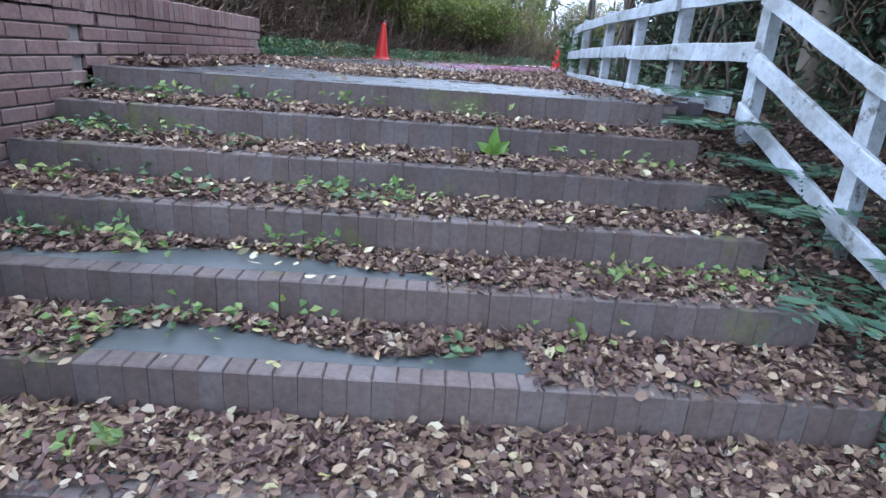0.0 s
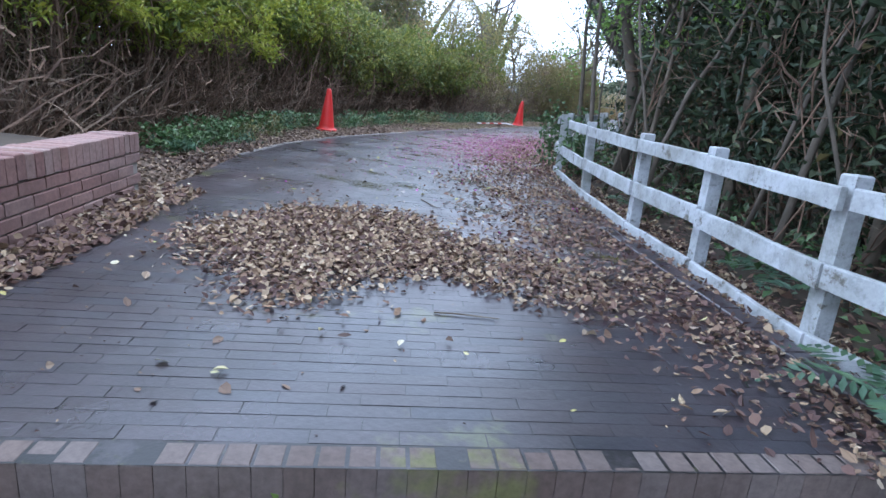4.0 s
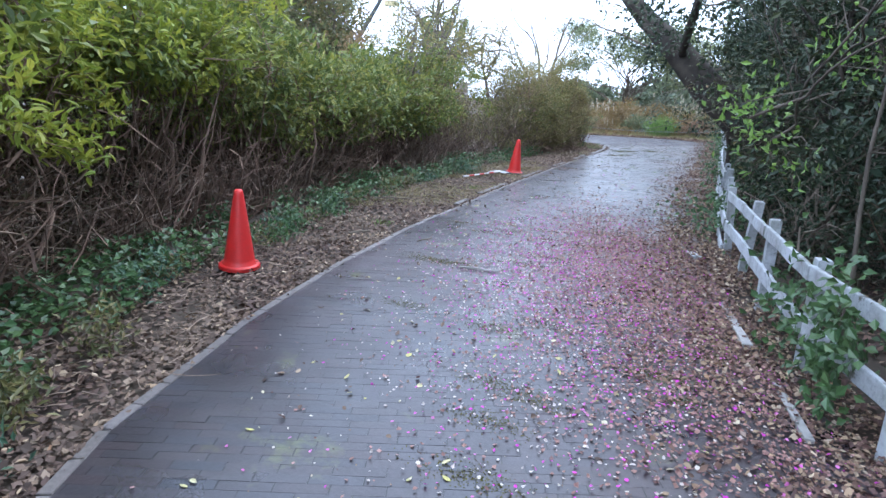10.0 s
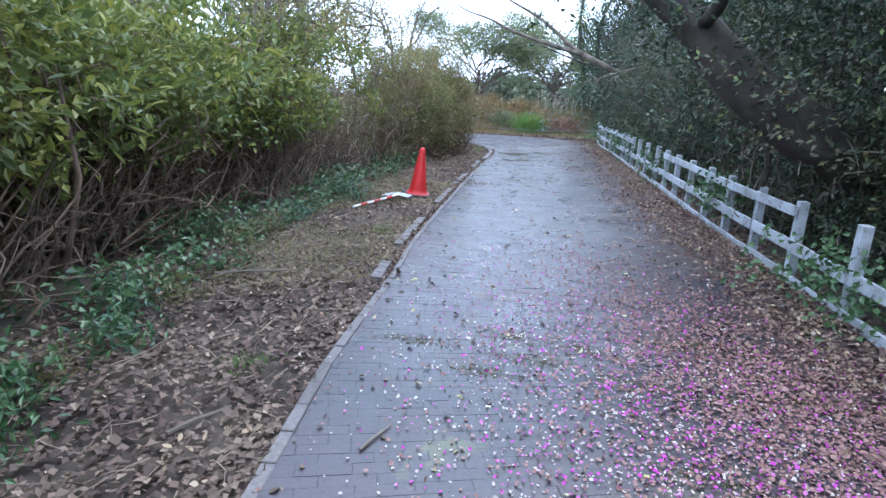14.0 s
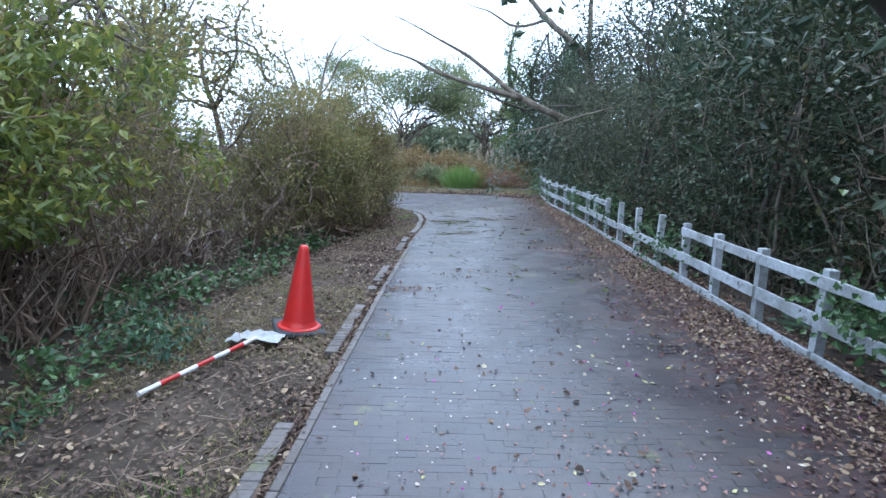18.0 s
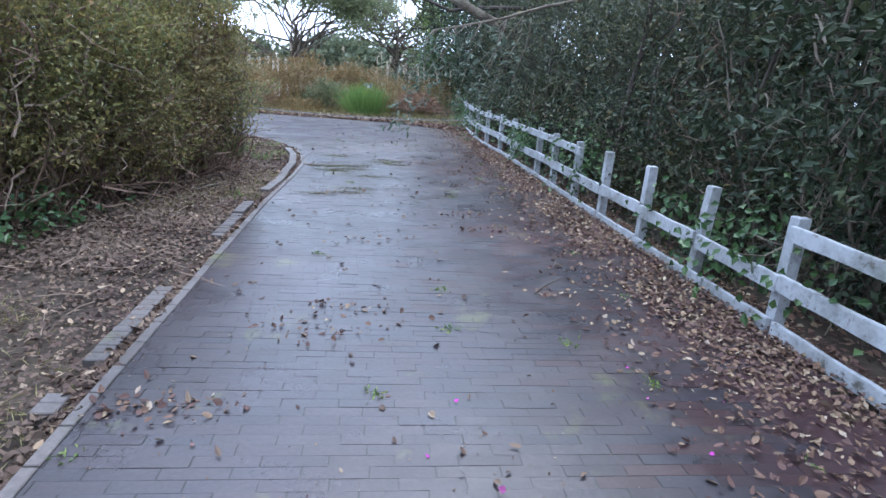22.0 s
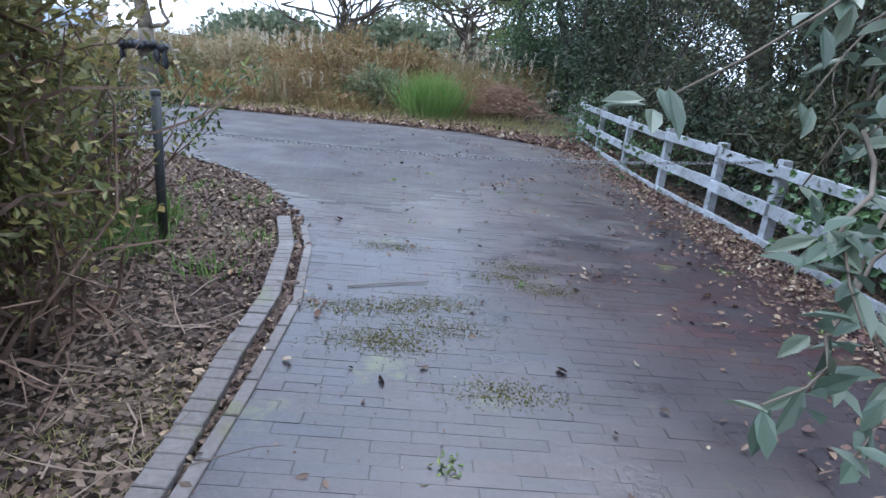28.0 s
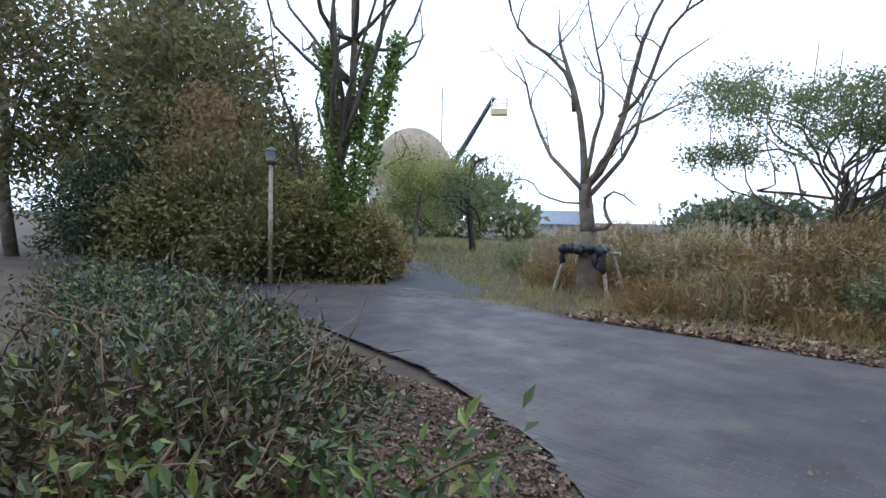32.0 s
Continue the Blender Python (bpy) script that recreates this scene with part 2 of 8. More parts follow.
OLD_PAVING = brick_mat("old_paving_brick", ((0.0, (0.032, 0.029, 0.037)), (0.4, (0.035, 0.033, 0.043)), (0.8, (0.040, 0.037, 0.049)), (1.0, (0.048, 0.042, 0.050))), moss=0.25, rough=0.6, spec=0.3, damp=0.12, dust=0.4)
MID_PAVING = brick_mat("faded_paving_brick", ((0.0, (0.030, 0.028, 0.033)), (0.3, (0.040, 0.035, 0.039)), (0.65, (0.037, 0.036, 0.042)), (1.0, (0.046, 0.042, 0.047))), moss=0.5, rough=0.42, spec=0.55, damp=0.08, dust=0.3, hue=(0.052, 0.029, 0.034))
OLD_JOINT = plain_mat("old_joint_soil", (0.032, 0.031, 0.034), (0.06, 0.055, 0.052), 2.0, 0.8)
STEP_BRICK = brick_mat("step_brick", ((0.0, (0.115, 0.083, 0.072)), (0.5, (0.128, 0.095, 0.085)), (1.0, (0.137, 0.114, 0.109))), moss=0.65, rough=0.62, damp=0.1)
WALL_BRICK = brick_mat("wall_brick", ((0.0, (0.19, 0.10, 0.095)), (0.5, (0.24, 0.14, 0.13)), (1.0, (0.27, 0.19, 0.18))), moss=0.15, rough=0.8)
MORTAR = plain_mat("mortar", (0.30, 0.28, 0.27), (0.20, 0.19, 0.18), 3.0, 0.95)
JOINT = joint_mat()
KERB_BRICK = brick_mat("kerb_brick", ((0.0, (0.105, 0.093, 0.088)), (0.5, (0.122, 0.11, 0.108)), (1.0, (0.145, 0.133, 0.132))), moss=0.55, rough=0.6, damp=0.1)
SLATE = plain_mat("tread_slab", (0.05, 0.058, 0.058), (0.092, 0.098, 0.10), 4.0, 0.5, 0.2)
SOIL = plain_mat("soil", (0.04, 0.031, 0.025), (0.085, 0.066, 0.05), 1.2, 0.95, 0.8, fine=25.0)
ASPHALT = plain_mat("asphalt", (0.040, 0.044, 0.054), (0.054, 0.059, 0.071), 1.2, 0.8, 0.25, 0.25, fine=200.0)
BARK = plain_mat("bark", (0.10, 0.08, 0.062), (0.20, 0.17, 0.135), 5.0, 0.9, 0.9, fine=30.0)
DARK_BARK = plain_mat("dark_bark", (0.035, 0.03, 0.026), (0.075, 0.062, 0.05), 5.0, 0.9, 0.9, fine=30.0)
GREY_BARK = plain_mat("grey_bark", (0.066, 0.056, 0.045), (0.130, 0.108, 0.087), 4.0, 0.85, 0.6, fine=40.0)
TWIG = plain_mat("dry_twig", (0.10, 0.063, 0.047), (0.25, 0.165, 0.12), 4.0, 0.9, 0.2)
PALE_TWIG = plain_mat("pale_dry_twig", (0.13, 0.095, 0.075), (0.32, 0.24, 0.185), 4.0, 0.9, 0.2)
PALE_BARK = plain_mat("pale_bare_wood", (0.24, 0.235, 0.23), (0.38, 0.37, 0.36), 6.0, 0.85, 0.4, fine=50.0)
CONE_RED = plain_mat("cone_plastic", (0.62, 0.022, 0.02), (0.52, 0.03, 0.028), 6.0, 0.42, 0.05, 0.45)
CONE_BASE = plain_mat("cone_rubber", (0.035, 0.04, 0.05), (0.06, 0.065, 0.075), 6.0, 0.8)
RUBBLE = plain_mat("concrete", (0.26, 0.25, 0.23), (0.36, 0.35, 0.33), 3.0, 0.9, 0.5)
METAL_DARK = plain_mat("dark_paint_metal", (0.026, 0.03, 0.034), (0.055, 0.06, 0.06), 9.0, 0.5, 0.2, 0.5)
CHAIN = plain_mat("weathered_chain", (0.12, 0.12, 0.13), (0.34, 0.34, 0.35), 30.0, 0.4, 0.2, 0.5, 0.5)
WHITE_TAPE = plain_mat("white_plastic", (0.72, 0.72, 0.73), (0.55, 0.55, 0.55), 8.0, 0.45, 0.1)
RED_TAPE = plain_mat("red_plastic", (0.5, 0.03, 0.03), (0.4, 0.03, 0.03), 8.0, 0.45, 0.1)
BLACK_CLOTH = plain_mat("black_sheet", (0.012, 0.013, 0.018), (0.03, 0.032, 0.04), 9.0, 0.45, 0.5)
POLE_WOOD = plain_mat("stake_wood", (0.26, 0.22, 0.17), (0.38, 0.34, 0.27), 9.0, 0.85, 0.5)
BAG_FILM = plain_mat("thin_bag_film", (0.30, 0.32, 0.34), (0.44, 0.46, 0.48), 12.0, 0.35, 0.2)
LANTERN = plain_mat("cloudy_lantern_glass", (0.16, 0.17, 0.18), (0.30, 0.31, 0.32), 10.0, 0.3, 0.05)
BLUE_ROOF = plain_mat("blue_sheet_roof", (0.13, 0.17, 0.24), (0.17, 0.22, 0.29), 1.0, 0.5, 0.1)
PALE_WALL = plain_mat("pale_render", (0.42, 0.40, 0.37), (0.5, 0.48, 0.45), 1.0, 0.9, 0.2)
DOME = plain_mat("brown_roof", (0.23, 0.185, 0.14), (0.32, 0.27, 0.21), 0.7, 0.9, 0.5, fine=6.0)
YELLOW = plain_mat("faded_basket_paint", (0.68, 0.58, 0.34), (0.58, 0.48, 0.26), 4.0, 0.5, 0.1)


def paint_mat():
    """White fence paint, chipped to grey wood, with green and black dirt."""
    m, n, l, b = node_mat("chipped_white_paint", 0.62, 0, 0.4)
    chips = noise_tex(n, l, 9.0, 8.0, 0.72, "World")
    dirt = noise_tex(n, l, 3.0, 6.0, 0.65, "World")
    fine = noise_tex(n, l, 70.0, 4.0, 0.6, "World")
    col = mixc(n, l, ramp(n, l, dirt, ((0.42, (0, 0, 0)), (0.68, (0.9, 0.9, 0.9)))), (0.44, 0.47, 0.51), (0.20, 0.21, 0.195))
    wood = mixc(n, l, fine, (0.05, 0.05, 0.045), (0.20, 0.19, 0.165))
    col = mixc(n, l, ramp(n, l, chips, ((0.575, (0, 0, 0)), (0.65, (1, 1, 1)))), col, wood)
    streak = noise_tex(n, l, 22.0, 5.0, 0.7, "World")
    col = mixc(n, l, 0.8, col, ramp(n, l, streak, ((0.32, (0.6, 0.62, 0.6)), (0.52, (1, 1, 1)))), "MULTIPLY")
    col = mixc(n, l, 0.3, col, ramp(n, l, fine, ((0.3, (0.6, 0.6, 0.6)), (0.7, (1, 1, 1)))), 'MULTIPLY')
    l.new(col, b.inputs["Base Color"])
    bump(n, l, b, chips, 0.3, 0.003)
    return m


PAINT = paint_mat()
LITTER = leaf_mat("dead_leaves", ((0.0, (0.045, 0.026, 0.024)), (0.22, (0.088, 0.053, 0.046)), (0.42, (0.13, 0.078, 0.064)), (0.62, (0.165, 0.106, 0.072)), (0.80, (0.23, 0.16, 0.105)), (0.92, (0.30, 0.235, 0.155)), (0.985, (0.41, 0.35, 0.27)), (1.0, (0.13, 0.075, 0.073))), 0.1, 0.75, 0.3)
# darker copy of dead_leaves: dark brown mix with hedge shade put into it
SHADED_LITTER = leaf_mat("shaded_dead_leaves", ((0.0, (0.028, 0.018, 0.016)), (0.25, (0.055, 0.034, 0.030)), (0.5, (0.085, 0.053, 0.045)), (0.75, (0.12, 0.079, 0.060)), (0.92, (0.18, 0.125, 0.09)), (1.0, (0.27, 0.21, 0.155))), 0.1, 0.7, 0.3)
LIGHT_LITTER = leaf_mat("light_brown_leaves", ((0.0, (0.25, 0.185, 0.125)), (0.5, (0.36, 0.28, 0.19)), (0.85, (0.48, 0.40, 0.29)), (1.0, (0.33, 0.20, 0.12))), 0.1, 0.75, 0.3)
PALE_LITTER = leaf_mat("pale_fallen_leaves", ((0.0, (0.50, 0.45, 0.33)), (0.5, (0.40, 0.37, 0.13)), (0.8, (0.52, 0.47, 0.40)), (1.0, (0.30, 0.30, 0.10))), 0.1, 0.7, 0.3)
PETAL = leaf_mat("fallen_petals", ((0.0, (0.56, 0.05, 0.50)), (0.4, (0.46, 0.05, 0.38)), (0.75, (0.58, 0.22, 0.50)), (1.0, (0.40, 0.10, 0.28))), 0.25, 0.6, 0.3)
CREAM_PETAL = leaf_mat("faded_petals", ((0.0, (0.56, 0.52, 0.50)), (0.5, (0.46, 0.40, 0.36)), (0.85, (0.58, 0.54, 0.46)), (1.0, (0.44, 0.34, 0.38))), 0.2, 0.6, 0.3)
RED_LITTER = leaf_mat("reddish_fallen_leaves", ((0.0, (0.14, 0.075, 0.07)), (0.4, (0.21, 0.115, 0.10)), (0.75, (0.27, 0.16, 0.13)), (1.0, (0.34, 0.20, 0.19))), 0.1, 0.7, 0.3)
HEDGE_LEAF = leaf_mat("hedge_leaf", ((0.0, (0.057, 0.092, 0.026)), (0.4, (0.106, 0.154, 0.032)), (0.75, (0.185, 0.229, 0.037)), (1.0, (0.317, 0.326, 0.053))), 0.4)
# darker copy of hedge_leaf with shade put into its colour, for farther shrubs
SHADED_HEDGE_LEAF = leaf_mat("shaded_hedge_leaf", ((0.0, (0.05, 0.085, 0.03)), (0.45, (0.095, 0.135, 0.034)), (0.8, (0.165, 0.195, 0.042)), (1.0, (0.27, 0.26, 0.055))), 0.35)
# dark filler leaf for the gaps behind the hedge stems
HEDGE_FILL_LEAF = leaf_mat("hedge_fill_leaf", ((0.0, (0.038, 0.026, 0.022)), (0.5, (0.065, 0.043, 0.035)), (0.85, (0.095, 0.068, 0.045)), (1.0, (0.075, 0.085, 0.035))), 0.2, 0.8, 0.3)
HEDGE_END_LEAF = leaf_mat("hedge_end_leaf", ((0.0, (0.085, 0.104, 0.044)), (0.45, (0.143, 0.159, 0.057)), (0.8, (0.234, 0.227, 0.072)), (0.95, (0.312, 0.260, 0.091)), (1.0, (0.312, 0.195, 0.104))), 0.4)
OLIVE_LEAF = leaf_mat("olive_leaf", ((0.0, (0.06, 0.075, 0.03)), (0.5, (0.10, 0.11, 0.04)), (0.85, (0.16, 0.155, 0.05)), (1.0, (0.17, 0.12, 0.06))), 0.3)
DARK_LEAF = leaf_mat("dark_evergreen_leaf", ((0.0, (0.016, 0.031, 0.019)), (0.5, (0.026, 0.046, 0.027)), (0.85, (0.042, 0.068, 0.040)), (1.0, (0.075, 0.09, 0.04))), 0.15, 0.46, 0.32)
# scattered light put into the colour: lighter than dark_evergreen_leaf
FENCE_LEAF = leaf_mat("fence_wood_leaf", ((0.0, (0.030, 0.052, 0.038)), (0.5, (0.052, 0.078, 0.053)), (0.85, (0.085, 0.112, 0.06)), (1.0, (0.15, 0.125, 0.06))), 0.25, 0.42, 0.45)
BRIGHT_LEAF = leaf_mat("bright_green_leaf", ((0.0, (0.10, 0.19, 0.04)), (0.5, (0.14, 0.26, 0.05)), (1.0, (0.20, 0.31, 0.07))), 0.35)
IVY_LEAF = leaf_mat("ivy_leaf", ((0.0, (0.026, 0.066, 0.026)), (0.6, (0.048, 0.106, 0.035)), (1.0, (0.088, 0.150, 0.053))), 0.2, 0.4)
FERN_LEAF = leaf_mat("fern_leaf", ((0.0, (0.040, 0.084, 0.060)), (0.6, (0.053, 0.114, 0.073)), (1.0, (0.084, 0.152, 0.077))), 0.25, 0.5)
WEED_LEAF = leaf_mat("weed_leaf", ((0.0, (0.07, 0.14, 0.04)), (0.6, (0.12, 0.21, 0.055)), (1.0, (0.25, 0.29, 0.08))), 0.3)
YOUNG_LEAF = leaf_mat("young_hedge_leaf", ((0.0, (0.13, 0.19, 0.03)), (0.5, (0.21, 0.26, 0.035)), (1.0, (0.33, 0.33, 0.05))), 0.4)
BROWN_LEAF = leaf_mat("withered_leaf", ((0.0, (0.17, 0.105, 0.065)), (0.5, (0.25, 0.15, 0.09)), (1.0, (0.26, 0.21, 0.09))), 0.35, 0.7)
# darker copy of dark_evergreen_leaf: shade of the woods put into its colour
SHADED_DARK_LEAF = leaf_mat("shaded_evergreen_leaf", ((0.0, (0.014, 0.026, 0.016)), (0.6, (0.024, 0.042, 0.024)), (0.93, (0.04, 0.065, 0.03)), (1.0, (0.10, 0.08, 0.03))), 0.1, 0.55, 0.25)
GREY_LEAF = leaf_mat("grey_green_leaf", ((0.0, (0.09, 0.12, 0.07)), (0.5, (0.13, 0.165, 0.09)), (1.0, (0.20, 0.22, 0.11))), 0.3)
# lightened and greyed: the haze of distance is put into this leaf colour
FAR_LEAF = leaf_mat("distant_tree_leaf", ((0.0, (0.101, 0.135, 0.075)), (0.5, (0.149, 0.187, 0.098)), (1.0, (0.234, 0.251, 0.115))), 0.5)
REED = leaf_mat("dry_reed", ((0.0, (0.243, 0.193, 0.123)), (0.4, (0.376, 0.306, 0.191)), (0.7, (0.295, 0.195, 0.109)), (0.85, (0.168, 0.178, 0.088)), (1.0, (0.223, 0.223, 0.123))), 0.4, 0.7)
PLUME = leaf_mat("pale_plume", ((0.0, (0.38, 0.33, 0.25)), (1.0, (0.52, 0.46, 0.37))), 0.4, 0.8)
TUFT = leaf_mat("grass_blade", ((0.0, (0.075, 0.163, 0.044)), (0.6, (0.125, 0.237, 0.056)), (1.0, (0.237, 0.325, 0.100))), 0.3, 0.6)
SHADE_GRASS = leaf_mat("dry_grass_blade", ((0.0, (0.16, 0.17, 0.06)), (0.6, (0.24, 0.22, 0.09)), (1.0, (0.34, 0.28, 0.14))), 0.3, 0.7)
STRAW = leaf_mat("cut_straw", ((0.0, (0.16, 0.09, 0.06)), (0.6, (0.24, 0.15, 0.10)), (1.0, (0.32, 0.22, 0.15))), 0.15, 0.8)
TIP_LEAF = leaf_mat("evergreen_tip_leaf", ((0.0, (0.027, 0.053, 0.025)), (0.4, (0.045, 0.083, 0.027)), (0.75, (0.094, 0.138, 0.037)), (0.95, (0.200, 0.250, 0.062)), (1.0, (0.188, 0.075, 0.037))), 0.3, 0.42, 0.4)
GLOSSY_LEAF = leaf_mat("glossy_evergreen_leaf", ((0.0, (0.021, 0.042, 0.026)), (0.5, (0.030, 0.057, 0.031)), (0.78, (0.047, 0.083, 0.034)), (0.95, (0.130, 0.182, 0.046)), (1.0, (0.143, 0.065, 0.039))), 0.12, 0.42, 0.4)


# ---- plan ----
rng = np.random.default_rng(7)
STAIR_O, STAIR_E, STAIR_D = np.array((6.495, -8.02)), np.array((0.775, 0.632)), np.array((-0.632, 0.775))
RISE, TREAD = 0.145, 0.352
LEFT_EDGE = np.array([(4.88, -9.34), (3.6, -7.7), (2.6, -6.3), (1.7, -5.2), (1.05, -4.05), (0.62, -2.75), (0.3, -1.2), (0.1, 0.5), (0.03, 2.0), (-0.08, 3.2),
                      (-0.14, 5.0), (-0.19, 7.0), (-0.22, 9.0), (-0.24, 11.0), (-0.2, 12.5), (-0.21, 13.3), (-0.33, 14.1), (-0.52, 14.75), (-0.82, 15.35),
                      (-1.31, 16.0), (-2.0, 16.55), (-2.7, 16.88), (-3.9, 17.35), (-7.2, 17.9), (-14.0, 18.0)])
FENCE = np.array([(7.63, -7.16), (7.02, -6.61), (4.2, -2.56), (3.88, -1.7), (3.68, -0.6), (3.50, 0.2), (3.38, 1.0), (3.22, 2.0), (3.16, 5.0), (3.15, 8.3), (3.06, 10.2),
                  (3.06, 13.5), (2.86, 15.0), (2.85, 18.4), (2.98, 21.5)])
LITTER_EDGE = np.array([(7.25, -7.5), (6.67, -6.86), (6.2, -6.62), (5.6, -6.2), (5.15, -5.6), (4.4, -4.6), (3.98, -4.1), (3.8, -3.4), (3.5, -2.5), (3.15, -0.7), (2.8, 0.6),
                        (2.68, 3.0), (2.5, 6.0), (2.52, 10.0), (2.5, 14.0), (2.45, 18.0), (2.2, 20.2)])
HEDGE = np.array([(1.55, -7.3), (0.9, -5.9), (-0.2, -4.1), (-1.05, -2.6), (-1.6, -0.8), (-1.95, 1.0), (-2.15, 3.5), (-2.2, 6.0), (-2.15, 8.6), (-1.95, 10.6), (-1.7, 12.6), (-1.65, 13.4)])
FAR_EDGE = np.array([(3.3, 19.0), (2.3, 19.7), (1.0, 20.7), (-1.0, 20.85), (-3.0, 20.95), (-4.6, 20.9), (-6.3, 21.4), (-9.0, 21.4), (-10.4, 19.6), (-14.0, 18.9)])


def along(line, t):
    """Points of a polyline at the shares t of its length."""
    seg = np.r_[0, np.cumsum(np.hypot(*np.diff(line, axis=0).T))]
    s = np.asarray(t) * seg[-1]
    return np.stack([np.interp(s, seg, line[:, 0]), np.interp(s, seg, line[:, 1])], -1)


def line_length(line):
    return float(np.hypot(*np.diff(line, axis=0).T).sum())


def inside(poly, p):
    x, y = p[..., 0], p[..., 1]
    hit = np.zeros(x.shape, bool)
    for (x0, y0), (x1, y1) in zip(poly, np.roll(poly, -1, 0)):
        cross = ((y0 > y) != (y1 > y)) & (x < (x1 - x0) * (y - y0) / (y1 - y0 + 1e-12) + x0)
        hit ^= cross
    return hit


def wave(x, y, s=1.0, seed=0.0):
    """A smooth uneven field, about -1 to 1."""
    return (np.sin(x * 1.7 * s + seed) * np.cos(y * 1.3 * s - seed * 2) + np.sin(x * 3.1 * s - y * 2.3 * s + seed * 3) * 0.6 + np.sin(y * 5.3 * s + x * 4.1 * s + seed) * 0.35) / 1.6


def stair_w(x, y):
    return (x - STAIR_O[0]) * STAIR_D[0] + (y - STAIR_O[1]) * STAIR_D[1]


def stair_u(x, y):
    return (x - STAIR_O[0]) * STAIR_E[0] + (y - STAIR_O[1]) * STAIR_E[1]


def ground_z(x, y):
    """Height of the soil."""
    x, y = np.asarray(x, float), np.asarray(y, float)
    w = stair_w(x, y)
    z = -0.05 + np.clip(w - 0.15, -4.4, 0) * RISE / TREAD * np.where(stair_u(x, y) > -2.3, 1, 0)
    z = z + np.clip((y - 21.0) / 8, 0, 1) * 0.25 * (x > -5.5)
    bank = np.clip((x - 3.5 - np.clip(1 - y, 0, 12) * 0.45) / 6, 0, 1)
    return z - bank * 0.5 + wave(x, y, 0.7) * 0.015


# ---- ground ----
def build_ground():
    gx = np.r_[-900, -300, -120, -60, -36, -24, np.arange(-16, 16.1, 0.35), 22, 34, 60, 120, 300, 900]
    gy = np.r_[-900, -300, -100, -50, -28, -20, np.arange(-15, 30.1, 0.35), 36, 46, 70, 120, 300, 900]
    x, y = np.meshgrid(gx, gy)
    w = stair_w(x, y)
    z = ground_z(x, y)
    on_stairs = (w < 0.25) & (w > -4.6) & (stair_u(x, y) > -2.5) & (stair_u(x, y) < 0.95)
    z = np.where(on_stairs, z - 0.22, z)
    v = np.stack([x, y, z], -1).reshape(-1, 3)
    n, k = len(gx), np.arange((len(gx) - 1) * (len(gy) - 1))
    a = (k // (n - 1)) * n + k % (n - 1)
    me = quads("ground", v, np.stack([a, a + 1, a + n + 1, a + n], 1))
    me.polygons.foreach_set("use_smooth", [True] * len(me.polygons))
    tagged(part("ground", me, SOIL), "brown bare soil under hedges, woods and litter", "ground", kind="structure")


build_ground()

# centre line of the paved way and its rows of bricks
CENTRE = np.array([(6.495, -8.02), (5.7, -7.04), (4.95, -5.9), (4.25, -4.5), (3.55, -3.0), (2.85, -1.6), (2.25, -0.2), (1.85, 1.2), (1.62, 2.6), (1.52, 4.0), (1.47, 6.0), (1.44, 9.0), (1.42, 12.0),
                   (1.40, 16.0), (1.38, 21.5)])


def smooth_line(line, n):
    """The line resampled and rounded."""
    p = along(line, np.linspace(0, 1, n))
    k = np.hanning(31)
    k /= k.sum()
    ext = np.concatenate([p[:1] - (p[1:2] - p[:1]) * np.arange(15, 0, -1)[:, None], p, p[-1:] + (p[-1:] - p[-2:-1]) * np.arange(1, 16)[:, None]])
    return np.stack([np.convolve(ext[:, i], k, "valid") for i in (0, 1)], -1)


CL = smooth_line(CENTRE, 320)
CL_S = np.r_[0, np.cumsum(np.hypot(*np.diff(CL, axis=0).T))]


def way_point(s, u):
    """The place at s metres along the paved way and u metres to its right."""
    x, y = np.interp(s, CL_S, CL[:, 0]), np.interp(s, CL_S, CL[:, 1])
    e = 0.35
    dx = np.interp(s + e, CL_S, CL[:, 0]) - np.interp(s - e, CL_S, CL[:, 0])
    dy = np.interp(s + e, CL_S, CL[:, 1]) - np.interp(s - e, CL_S, CL[:, 1])
    d = np.hypot(dx, dy)
    return np.stack([x + u * dy / d, y - u * dx / d], -1)


PAVED = np.concatenate([LEFT_EDGE, FAR_EDGE[::-1], (FENCE - (0.12, 0.0))[1:-2][::-1], [(7.35, -7.325)]])


